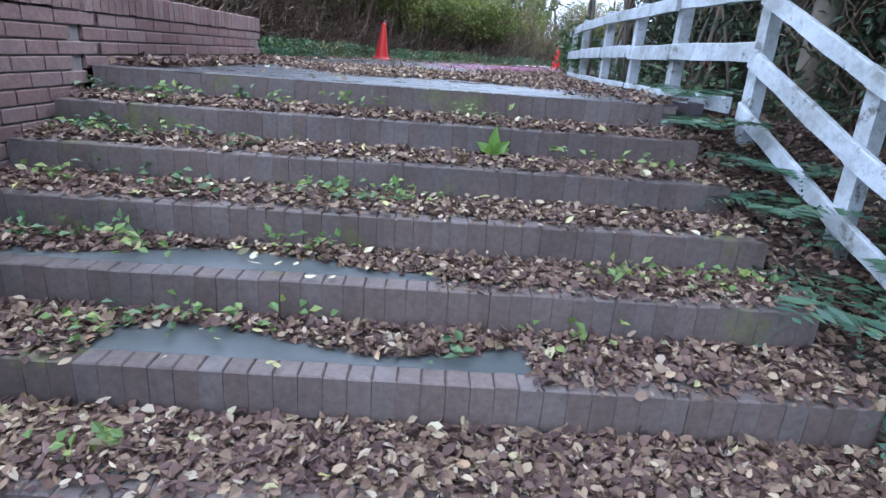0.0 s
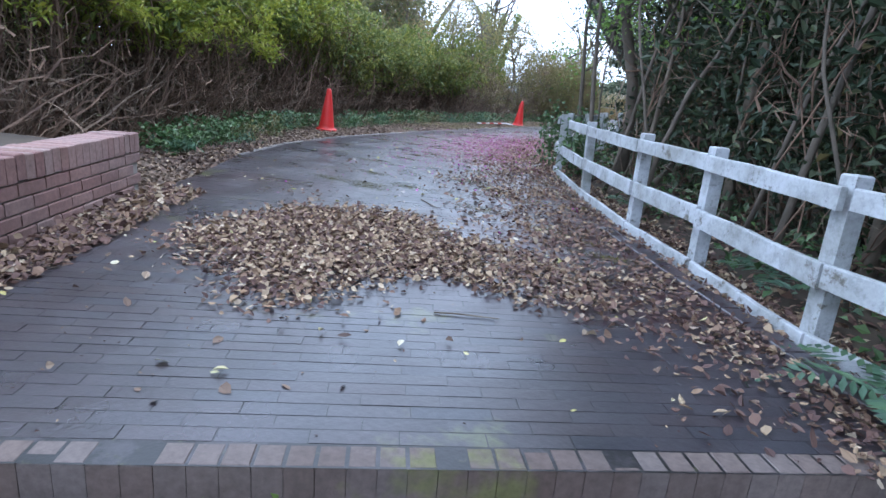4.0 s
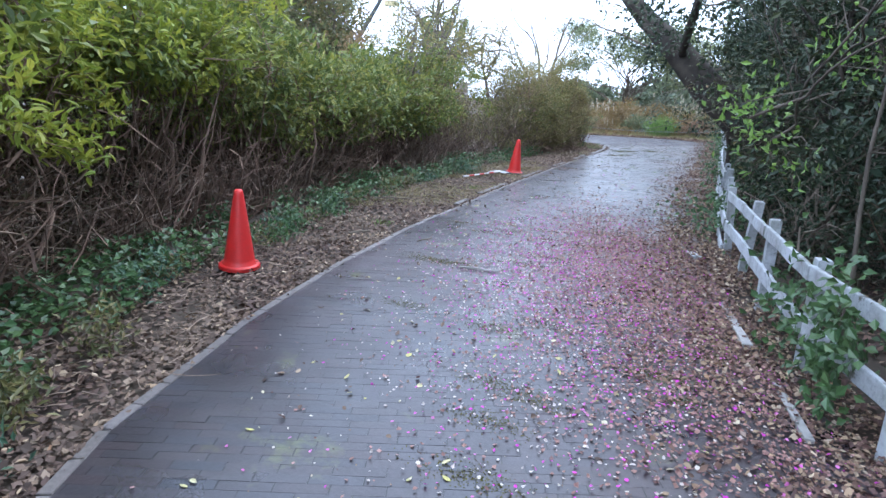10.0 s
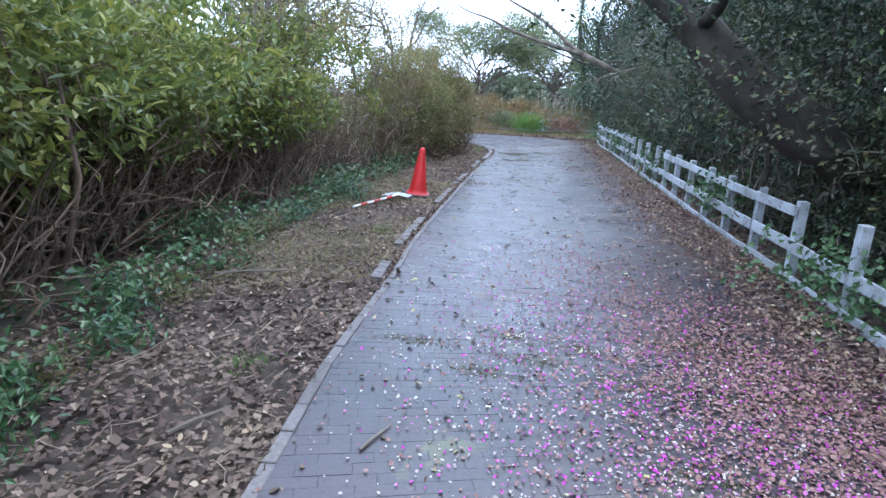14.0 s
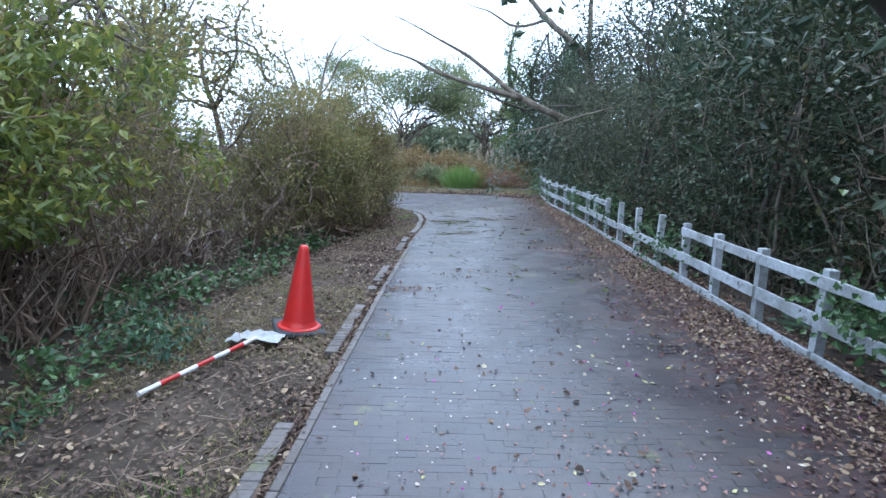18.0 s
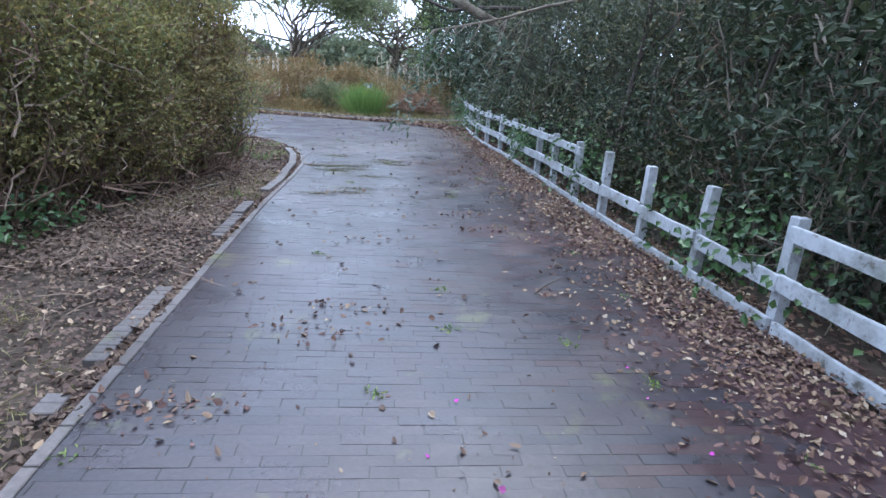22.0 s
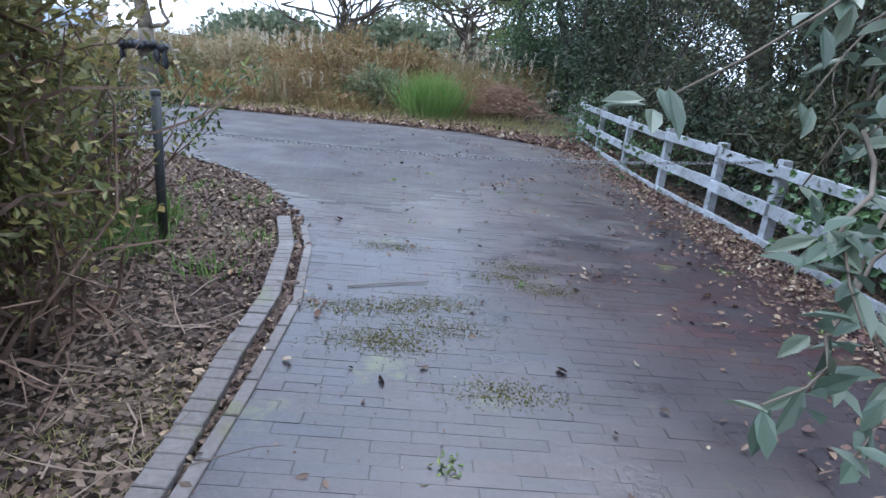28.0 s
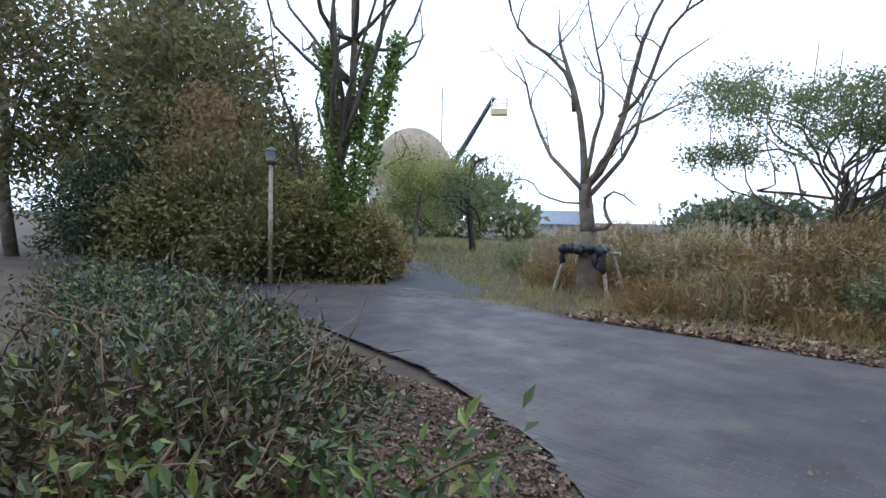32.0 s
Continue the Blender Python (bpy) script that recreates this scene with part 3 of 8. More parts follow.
def paving():
    pitch, length = 0.060, 0.226
    s0, s1 = 0.086, CL_S[-1]
    rows = np.arange(s0, s1, pitch)
    cells = []
    for i, s in enumerate(rows):
        lo, hi = (-16.5, 2.4) if s > 23.6 else (-4.8, 3.2)
        u = np.arange(lo, hi, length) + (i % 2) * length / 2 + ((i * 37) % 11) * 0.004
        cells.append(np.stack([np.full_like(u, s), u], -1))
    c = np.concatenate(cells)
    mid = way_point(c[:, 0] + pitch / 2, c[:, 1] + length / 2)
    # bricks are cut off where the edge of the paving crosses their row
    edge_s = np.arange(0, 23.0, pitch)
    grid_u = np.arange(0.0, -5.0, -0.02)
    ins = inside(PAVED, way_point(np.repeat(edge_s, len(grid_u)) + pitch / 2, np.tile(grid_u, len(edge_s)))).reshape(len(edge_s), -1)
    first_out = np.where(ins.all(1), len(grid_u) - 1, np.argmin(ins, 1))
    cut = np.interp(c[:, 0], edge_s, grid_u[first_out])
    near_edge = (c[:, 0] < 22.9) & (c[:, 1] < cut) & (c[:, 1] + length > cut + 0.03)
    keep = (inside(PAVED, mid) | near_edge) & ((c[:, 0] >= 22.9) | (c[:, 1] + length > cut + 0.03))
    c, cut = c[keep], cut[keep]
    start = np.where((c[:, 0] < 22.9) & (c[:, 1] < cut), cut - c[:, 1], 0.0)
    n = len(c)
    g = 0.0008
    lift = np.clip(rng.normal(0, 0.0005, n), -0.0004, 0.0016)
    tilt = np.clip(rng.normal(0, 0.0004, (n, 4)), -0.0005, 0.001)
    calm = np.where(mid[keep][:, 1] > 16.2, 0.2, 1.0)
    lift, tilt = lift * calm, tilt * calm[:, None]
    b2 = g + 0.0006

    loose = rng.choice((0.2, 1.0, 2.4), n, p=(0.55, 0.3, 0.15))

    def ring(e, z):
        """The four corners of every brick, drawn in by e."""
        k, e = 2.3 * e, 0.45 * e * loose
        ends = [(e, start + k), (e, np.full(n, length - k)), (pitch - e, np.full(n, length - k)), (pitch - e, start + k)]
        return np.stack([np.c_[way_point(c[:, 0] + a, c[:, 1] + b), z[:, j]] for j, (a, b) in enumerate(ends)], 1)

    low = ring(g, np.full((n, 4), -0.016))
    top = ring(b2, lift[:, None] + tilt)
    v = np.concatenate([low, top], 1)
    f = np.array([(7, 6, 5, 4), (4, 5, 1, 0), (5, 6, 2, 1), (6, 7, 3, 2), (7, 4, 0, 3)])[:, ::-1]
    near = (start == 0) & (c[:, 0] > 0.0) & (c[:, 0] < 0.95) & (c[:, 1] > -2.8) & (c[:, 1] < 1.4)
    worn = c[:, 0] - 25.0 - 0.9 * np.clip(c[:, 1], -1.5, 2.2) + 0.7 * wave(mid[keep][:, 0], mid[keep][:, 1], 0.9, 5) + np.clip(rng.normal(0, 0.15, n), -0.3, 0.3)
    grey = (worn > 1.0) & ~near
    mid_brick = (worn > -0.7) & ~near & ~grey
    old = v[grey].reshape(-1, 3)
    old_faces = (np.arange(len(old) // 8)[:, None, None] * 8 + f[None]).reshape(-1, 4)
    ruddy = (c[:, 1] + 0.8 * wave(mid[keep][:, 0], mid[keep][:, 1], 0.8, 3) + rng.normal(0, 0.35, n) > np.interp(c[:, 0], (3.0, 7.0), (0.1, 0.75))) & ~near & ~grey & ~mid_brick
    red = v[ruddy].reshape(-1, 3)
    red_faces = (np.arange(len(red) // 8)[:, None, None] * 8 + f[None]).reshape(-1, 4)
    rest = v[~near & ~grey & ~mid_brick & ~ruddy].reshape(-1, 3)
    middle = v[mid_brick].reshape(-1, 3)
    middle_faces = (np.arange(len(middle) // 8)[:, None, None] * 8 + f[None]).reshape(-1, 4)
    faces = (np.arange(len(rest) // 8)[:, None, None] * 8 + f[None]).reshape(-1, 4)
    bed = []
    for x, y in PAVED:
        bed.append((x, y))
    base = tagged(new("pavement", None), "weathered red-brown brick paving laid in straight rows", "pavement", kind="structure")
    field = part("paving_bricks", quads("paving_bricks", rest, faces), PAVING, base, "worn purplish brick pavers with mossy joints")
    field["kind"] = "stuff"
    part("ruddy_paving_bricks", quads("ruddy_paving_bricks", red, red_faces), RUDDY_PAVING, base, "red-purple pavers beside the fence, darkened for tree shade")["kind"] = "stuff"
    part("faded_paving_bricks", quads("faded_paving_bricks", middle, middle_faces), MID_PAVING, base, "faded purplish-grey pavers")["kind"] = "stuff"
    part("old_paving_bricks", quads("old_paving_bricks", old, old_faces), OLD_PAVING, base, "dark grey weathered pavers of the junction")["kind"] = "stuff"
    g2 = Geo()
    g2.add([(x, y, -0.0011) for x, y in bed], [tuple(range(len(bed)))])
    bedding = part("joint_bed", g2, JOINT, base, "dark soil filling the joints")
    north = [(x, y) for x, y in bed if y > 16.6]
    g3 = Geo()
    g3.add([(x, y, -0.0008) for x, y in north], [tuple(range(len(north)))])
    part("joint_bed", g3, OLD_JOINT, base, "dark grey dirt packed into the joints")
    shared = {}
    for k in np.flatnonzero(near):
        p = v[k]
        m0 = p.mean(0)
        ax = unit(p[1] - p[0])
        key = rng.integers(0, 6)
        if key not in shared:
            w, h = length / 2 - g, pitch / 2 - g
            gg = Geo()
            q = [(-w, -h, -0.016), (w, -h, -0.016), (w, h, -0.016), (-w, h, -0.016)]
            q += [(a * (w - 0.0012), b * (h - 0.0012), float(rng.normal(0, 0.0006))) for a, b in ((-1, -1), (1, -1), (1, 1), (-1, 1))]
            gg.add(q, [(4, 5, 6, 7), (0, 1, 5, 4), (1, 2, 6, 5), (2, 3, 7, 6), (3, 0, 4, 7)])
            shared[key] = gg.mesh("brick")
            shared[key].materials.append(PAVING)
        part("brick", shared[key], None, base, m=pose(m0[0], m0[1], float(lift[k]), 0, 0, math.degrees(math.atan2(ax[1], ax[0]))))


# ---- fence ----
RAIL_Z = ((0.60, 0.085), (0.30, 0.098), (0.025, 0.085))


def post_mesh(height=0.80, middle=0.28):
    g = Geo()
    g.box(pose(0, 0, middle), 0.076, 0.074, height, 0.006)
    me = g.mesh("post")
    me.materials.append(PAINT)
    return me


def rail_between(a, b, za, zb, height, thick, parent, name="rail", bow=0.0):
    """A board from a to b, its middle at za and zb, slightly bowed."""
    a, b = Vector((a[0], a[1], za)), Vector((b[0], b[1], zb))
    n, g = 6, Geo()
    d = (b - a).normalized()
    side = Vector((d.y, -d.x, 0)).normalized() * thick / 2
    up = Vector((0, 0, height / 2))
    verts = []
    for i in range(n + 1):
        p = a.lerp(b, i / n) + Vector((0, 0, bow * math.sin(math.pi * i / n))) + side * 0.25 * math.sin(i * 2.1)
        w = 1 + 0.05 * math.sin(i * 4.7 + a.x)
        k = 0.012
        verts += [p - side - up * w, p + side - up * w, p + side + up * (w - k * 12), p + side * 0.8 + up * w, p - side * 0.8 + up * w, p - side + up * (w - k * 12)]
    faces = [tuple(range(5, -1, -1)), tuple(range(n * 6, n * 6 + 6))]
    for i in range(n):
        faces += [(i * 6 + k, i * 6 + (k + 1) % 6, i * 6 + 6 + (k + 1) % 6, i * 6 + 6 + k) for k in range(6)]
    g.add(verts, faces)
    return part(name, g, PAINT, parent)


def fence():
    f = tagged(new("fence"), "white painted wooden fence with three rails, paint chipped and mouldy", "fence")
    me, tall = post_mesh(), post_mesh(1.08, 0.14)
    first = [(7.63, -7.16), (7.0, -6.58), (6.40, -5.78), (5.84, -5.10), (5.06, -3.97), (4.17, -2.54)]
    second = [(3.89, -1.66), (3.70, -0.5), (3.56, 0.42), (3.42, 1.2), (3.36, 2.17), (3.33, 3.15), (3.28, 4.0), (3.24, 4.87), (3.21, 5.74), (3.19, 6.6), (3.17, 7.47), (3.16, 8.33), (3.13, 9.23), (3.1, 10.1),
              (3.07, 11.0), (3.05, 11.85), (3.04, 12.7), (3.02, 13.5), (2.98, 15.05), (2.94, 15.95), (2.86, 17.0), (2.85, 18.3), (2.9, 19.8), (2.98, 21.4)]
    lean = {1: (1, 1), 4: (-2, 2), 8: (4, -3), 9: (-3, 5), 14: (2, -2), 18: (3, 0), 22: (-2, 2)}
    away = 0.065
    pts = [np.array(p) for p in first] + [np.array(p) for p in second]
    for i, p in enumerate(pts):
        q = pts[min(i + 1, len(pts) - 1)] - pts[max(i - 1, 0)]
        ang = math.degrees(math.atan2(q[1], q[0]))
        out = unit(np.array((q[1], -q[0]))) * away
        a, b = lean.get(i, (0, 0))
        part("post", me if i else tall, None, f, m=pose(p[0] + out[0], p[1] + out[1], 0.0, a, b, ang))
    missing_top = {9, 10, 17, 18, 19}
    for i in range(len(pts) - 1):
        a, b = pts[i], pts[i + 1]
        d = unit(b - a)
        for k, (z, h) in enumerate(RAIL_Z):
            if k == 0 and i in missing_top:
                continue
            if k == 2 and i in (5, 6, 7, 8):
                continue
            sag = float(rng.normal(0, 0.008))
            lo = a - d * 0.03
            hi = b + d * (-0.075 if (k + i) % 3 == 0 else -0.036)
            if k == 0 and i == 20:
                lo = a + d * 0.62
            if k == 0 and i == 4:
                hi = a + d * 0.92
            if k == 2 and i == 0:
                lo = a + d * 0.1
            rail_between(lo, hi, z + sag, z + sag * 0.5, h, 0.028, f)
    # the part that runs down beside the stairs
    a = pts[0]
    down = []
    runs = (0.78, 1.6, 2.45, 3.3)
    for s in runs:
        p = a - STAIR_D * s + STAIR_E * 0.12 * s
        down.append(p)
        out = STAIR_E * away
        part("post", me, None, f, m=pose(p[0] + out[0], p[1] + out[1], -0.12 - s * RISE / TREAD, 0, 0, 51))
    prev, zp = a, 0.0
    for p, s in zip(down, runs):
        zn = -0.04 - s * RISE / TREAD
        for k, (z, h) in enumerate(RAIL_Z):
            rail_between(prev, p, z + zp - (0.02 if k == 2 else 0.02), z + zn - (0.02 if k == 2 else 0.02), h, 0.028, f)
        prev, zp = p, zn
    g = Geo()
    g.box(pose(3.16, 0.86, 0.0, 0, 4, 112), 0.34, 0.09, 0.025, 0.004)
    tagged(part("broken_rail_piece", g, PAINT), "broken white fence board lying on leaf litter", "board")
    g = Geo()
    g.box(pose(3.57, -1.02, 0.0, 0, 2, 101), 0.98, 0.06, 0.03, 0.004)
    tagged(part("fallen_rail", g, PALE_BARK), "fallen weathered white rail in the leaf litter", "board")
    g = Geo()
    g.box(pose(3.86, -2.25, 0.004, 0, 2, 100), 0.62, 0.045, 0.025, 0.004)
    tagged(part("fallen_rail", g, PALE_BARK), "grey weathered piece of rail lying in dead leaves", "board")


fence()


# ---- stairs ----
def stairs():
    base = tagged(new("stairs"), "wide outdoor stairs with brick edges, covered in dead leaves", "stairs", kind="structure")
    ang = math.degrees(math.atan2(STAIR_E[1], STAIR_E[0]))
    bl, bw, bh = 0.085, 0.072, RISE - 0.002
    gb = Geo().box(pose(0, 0, -bh / 2), bw - 0.0016, bl, bh, 0.005)
    shared = gb.mesh("brick")
    shared.materials.append(STEP_BRICK)
    for k in range(10):
        z, w = -RISE * k, -TREAD * k
        u0, u1 = -2.06, 1.11 + 0.02 * k
        g = Geo()
        deep = TREAD - 0.02 if k else 0.10
        mid = STAIR_O + STAIR_D * (w + 0.012 + deep / 2) + STAIR_E * (u0 + u1) / 2
        g.box(pose(mid[0], mid[1], z - 0.115 - (0.010 if k else 0.03), 0, 0, ang), u1 - u0 - 0.02, deep, 0.23, 0.004)
        step = part("step", g, STEP_BRICK, base, "brown brick step with a soldier-course nosing")
        if k:
            slab = Geo()
            mid2 = STAIR_O + STAIR_D * (w + 0.085 + (deep - 0.075) / 2) + STAIR_E * (u0 + u1) / 2
            slab.box(pose(mid2[0], mid2[1], z - 0.011, 0, 0, ang), u1 - u0 - 0.16, deep - 0.075, 0.02, 0.003)
            part("tread_slab", slab, SLATE, step, "grey stone tread")
        n = int((u1 - u0) / bw)
        row = Geo()
        for i in range(n):
            p = STAIR_O + STAIR_D * (w + bl / 2) + STAIR_E * (u0 + (i + 0.5) * bw)
            m = pose(p[0], p[1], z + float(rng.normal(0, 0.0012)), float(rng.normal(0, 0.4)), 0, ang + float(rng.normal(0, 0.25)))
            if k < 9:
                part("brick", shared, None, step, m=m)
            else:
                row.box(m @ pose(0, 0, -bh / 2), bw - 0.0016, bl, bh, 0.005)
        if k >= 9:
            part("brick_row", row, STEP_BRICK, step)["kind"] = "stuff"
    g = Geo()
    mid = STAIR_O - STAIR_D * (TREAD * 10 + 2.0)
    g.box(pose(mid[0], mid[1], -RISE * 10 - 0.1, 0, 0, ang), 8, 4.2, 0.2)
    part("landing", g, SLATE, base, "leaf-covered grey landing at the foot of the stairs")


stairs()


# ---- brick retaining wall ----
def brick_wall():
    base = tagged(new("retaining_wall"), "low red brick retaining wall with a soldier-course cap", "wall", kind="structure")
    top, thick = 0.40, 0.22
    runs = [((2.96, -6.98), (4.88, -9.34), -0.02), ((4.88, -9.34), tuple(np.array((4.88, -9.34)) - STAIR_D * 3.6), -1.5)]
    sold = Geo().box(pose(0, 0, 0), 0.068, 0.23, 0.125, 0.006).mesh("brick")
    stretch = Geo().box(pose(0, 0, 0), 0.215, 0.10, 0.062, 0.006).mesh("brick")
    sold.materials.append(WALL_BRICK)
    stretch.materials.append(WALL_BRICK)
    for r, (a, b, low) in enumerate(runs):
        a, b = np.array(a), np.array(b)
        d = unit(b - a)
        side = np.array((d[1], -d[0]))
        ang = math.degrees(math.atan2(d[1], d[0]))
        L = float(np.hypot(*(b - a)))
        c = (a + b) / 2 + side * (thick / 2 + 0.004)
        g = Geo()
        g.box(pose(c[0], c[1], (top - 0.13 + low) / 2, 0, 0, ang), L - 0.03, thick - 0.022, top - 0.13 - low)
        core = part("core", g, MORTAR, base, "pale mortar core")
        for i in range(int(L / 0.075)):
            p = a + d * (0.04 + i * 0.075) + side * (thick / 2)
            part("brick", sold, None, base, m=pose(p[0], p[1], top - 0.0625 + float(rng.normal(0, 0.002)), 0, 0, ang + float(rng.normal(0, 0.6))))
        z, row = top - 0.125 - 0.042, 0
        while z > low and row < (5 if r == 0 else 17):
            far = Geo()
            for i in range(int(L / 0.226) + 1):
                s = i * 0.226 + (0.113 if row % 2 else 0.0)
                if s + 0.05 > L:
                    continue
                p = a + d * min(max(s, 0.0) + 0.107, L - 0.05) + side * 0.05
                m = pose(p[0], p[1], z, 0, 0, ang)
                if row < 5:
                    part("brick", stretch, None, base, m=m)
                else:
                    far.box(m, 0.215, 0.10, 0.062, 0.006)
            if far.v:
                part("brick_course", far, WALL_BRICK, base)["kind"] = "stuff"
            z -= 0.073
            row += 1
        if r == 0:
            for row in range(4):
                p = a + side * 0.165
                part("brick", stretch, None, base, m=pose(p[0] + d[0] * 0.05, p[1] + d[1] * 0.05, top - 0.125 - 0.042 - row * 0.073, 0, 0, ang + 90))
    # raised soil behind the wall
    g = Geo()
    poly = [(2.80, -7.13), (4.72, -9.47), (6.98, -12.25), (3.5, -14.0), (1.2, -9.5), (1.6, -7.6)]
    n = len(poly)
    g.add([(x, y, 0.30) for x, y in poly] + [(x, y, -1.4) for x, y in poly], [tuple(range(n))] + [(i, i + n, (i + 1) % n + n, (i + 1) % n) for i in range(n)])
    tagged(part("raised_bed_soil", g, SOIL), "dark soil of the raised bed behind the wall", "soil", kind="structure")


brick_wall()
paving()


# ---- kerb of bricks along the way ----
def kerb():
    base = tagged(new("kerb"), "low brick kerb with a leaf-filled gutter beside the paving", "kerb", kind="structure")
    pts = LEFT_EDGE[(LEFT_EDGE[:, 1] > 1.5) & (LEFT_EDGE[:, 1] < 14.8) & (LEFT_EDGE[:, 0] > -0.6)]
    L = line_length(pts)
    sh = Geo().box(pose(0, 0, 0), 0.066, 0.092, 0.12, 0.004).mesh("brick")
    sh.materials.append(KERB_BRICK)
    n = int(L / 0.068)
    for i in range(n):
        t = (i + 0.5) / n
        p, q = along(pts, t), along(pts, min(t + 0.004, 1.0))
        if t >= 0.996:
            continue
        d = unit(q - p)
        sunk = p[1] < 10.4 and math.sin(p[1] * 2.9) + 0.6 * math.sin(p[1] * 7.3) > 0.35
        if 0.69 < t < 0.735 or 0.43 < t < 0.45 or sunk:
            continue
        off = np.array((-d[1], d[0])) * float(np.interp(p[1], (10.6, 12.0, 12.7), (0.14, 0.09, 0.14)))
        part("brick", sh, None, base, m=pose(p[0] + off[0], p[1] + off[1], (-0.030 if p[1] > 10.4 else -0.052) + float(rng.normal(0, 0.0015)), float(rng.normal(0, 0.5)), float(rng.normal(0, 0.5)), math.degrees(math.atan2(d[1], d[0]))))
    # edging course of the paving, on the other side of the gutter
    g = Geo()
    m = int(L / 0.22)
    for i in range(m):
        t = (i + 0.5) / m
        p, q = along(pts, t), along(pts, min(t + 0.004, 1.0))
        if t >= 0.99:
            continue
        d = unit(q - p)
        off = np.array((-d[1], d[0])) * 0.012
        g.box(pose(p[0] + off[0], p[1] + off[1], -0.04, 0, 0, math.degrees(math.atan2(d[1], d[0]))), 0.212, 0.05, 0.10, 0.004)
    first = LEFT_EDGE[(LEFT_EDGE[:, 1] > -5.5) & (LEFT_EDGE[:, 1] < 2.1)]
    k = int(line_length(first) / 0.22)
    for i in range(k):
        t = (i + 0.5) / k
        p, q = along(first, t), along(first, min(t + 0.004, 1.0))
        d = unit(q - p) if t < 0.99 else d
        g.box(pose(p[0] - d[1] * 0.02, p[1] + d[0] * 0.02, -0.043 + float(rng.normal(0, 0.002)), 0, 0, math.degrees(math.atan2(d[1], d[0]))), 0.214, 0.06, 0.10, 0.004)
    part("edging_course", g, KERB_BRICK, base)["kind"] = "stuff"


kerb()


def fence_edging():
    """A course of bricks that edges the paving along the fence above the stairs."""
    base = tagged(new("fence_edging"), "low red-brown brick edging between paving and white fence", "kerb", kind="structure")
    sh = Geo().box(pose(0, 0, 0), 0.212, 0.095, 0.10, 0.005).mesh("brick")
    sh.materials.append(PAVING)
    a, b = np.array((7.42, -7.22)), np.array((5.75, -5.22))
    d, L = unit(b - a), float(np.hypot(*(b - a)))
    for i in range(int(L / 0.216)):
        p = a + d * (0.108 + i * 0.216)
        part("brick", sh, None, base, m=pose(p[0], p[1], -0.028 + float(rng.normal(0, 0.002)), 0, 0, math.degrees(math.atan2(d[1], d[0])) + float(rng.normal(0, 0.5))))


fence_edging()


# ---- asphalt path past the junction ----
def asphalt_path():
    line = np.array([(-7.3, 20.6), (-8.3, 21.8), (-9.9, 23.0), (-12.0, 24.4), (-16.0, 26.8), (-22.0, 30.0), (-33.0, 35.0)])
    wide = np.array([2.0, 1.9, 1.8, 1.9, 2.1, 2.4, 2.6])
    d = np.gradient(line, axis=0)
    nrm = unit(np.stack([-d[:, 1], d[:, 0]], -1))
    a, b = line + nrm * wide[:, None] / 2, line - nrm * wide[:, None] / 2
    g = Geo()
    g.add([(x, y, 0.0) for x, y in a] + [(x, y, 0.0) for x, y in b], [(i, i + 7, i + 8, i + 1) for i in range(6)])
    g.add([(x, y, -0.3) for x, y in a] + [(x, y, -0.3) for x, y in b], [(i, i + 1, i + 8, i + 7) for i in range(6)])
    tagged(part("asphalt_path", g, ASPHALT), "narrow dark asphalt path leading away between grass verges", "path", kind="structure")


asphalt_path()


# ---- plants: helpers ----
def twig_mesh(name, starts, ways, length, radius, steps=4, wander=0.25, droop=0.0):
    """Many thin three-sided twigs as one mesh."""
    n = len(starts)
    length = np.broadcast_to(np.asarray(length, float), (n,))
    pts = [np.asarray(starts, float)]
    d = unit(np.asarray(ways, float))
    for i in range(steps):
        d = unit(d + rng.normal(size=(n, 3)) * wander + np.array((0, 0, -droop)))
        pts.append(pts[-1] + d * (length / steps)[:, None])
    pts = np.stack(pts, 1)
    side = unit(np.cross(ways, rng.normal(size=(n, 3))))
    up = unit(np.cross(side, ways))
    radius = np.broadcast_to(np.asarray(radius, float), (n,))
    rings = []
    for i in range(steps + 1):
        r = (radius * (1 - 0.75 * i / steps))[:, None]
        rings.append(np.stack([pts[:, i] + (side * math.cos(a) + up * math.sin(a)) * r for a in (0, 2.094, 4.189)], 1))
    v = np.stack(rings, 1)
    v = v.reshape(n, -1, 3)
    f = np.array([(3 * i + k, 3 * i + (k + 1) % 3, 3 * i + 3 + (k + 1) % 3, 3 * i + 3 + k) for i in range(steps) for k in range(3)])
    faces = (np.arange(n)[:, None, None] * (3 * (steps + 1)) + f[None]).reshape(-1, 4)
    return quads(name, v.reshape(-1, 3), faces), pts


def ball_points(n, thin=0.5):
    """Directions and radii with more points towards the outside."""
    d = unit(rng.normal(size=(n, 3)))
    return d, rng.random(n) ** thin


def clumps(centre, size, n_clumps, per, spread, low=-1.0, flat=0.7):
    """Leaf places in clumps over an uneven ellipsoid; returns places and outward ways."""
    d, r = ball_points(n_clumps, 0.28)
    d[:, 2] = np.maximum(d[:, 2], low)
    r = r * (1 + 0.22 * np.sin(d[:, 0] * 5 + centre[0] * 3) * np.cos(d[:, 1] * 4 + centre[1] * 2) + 0.12 * np.sin(d[:, 2] * 9 + centre[1]))
    c = np.asarray(centre) + d * r[:, None] * np.asarray(size)
    p = np.repeat(c, per, 0) + rng.normal(size=(n_clumps * per, 3)) * spread * np.array((1, 1, flat))
    way = np.repeat(d, per, 0) * 0.7 + rng.normal(size=(n_clumps * per, 3)) * 0.7 + np.array((0, 0, 0.15))
    return p, way


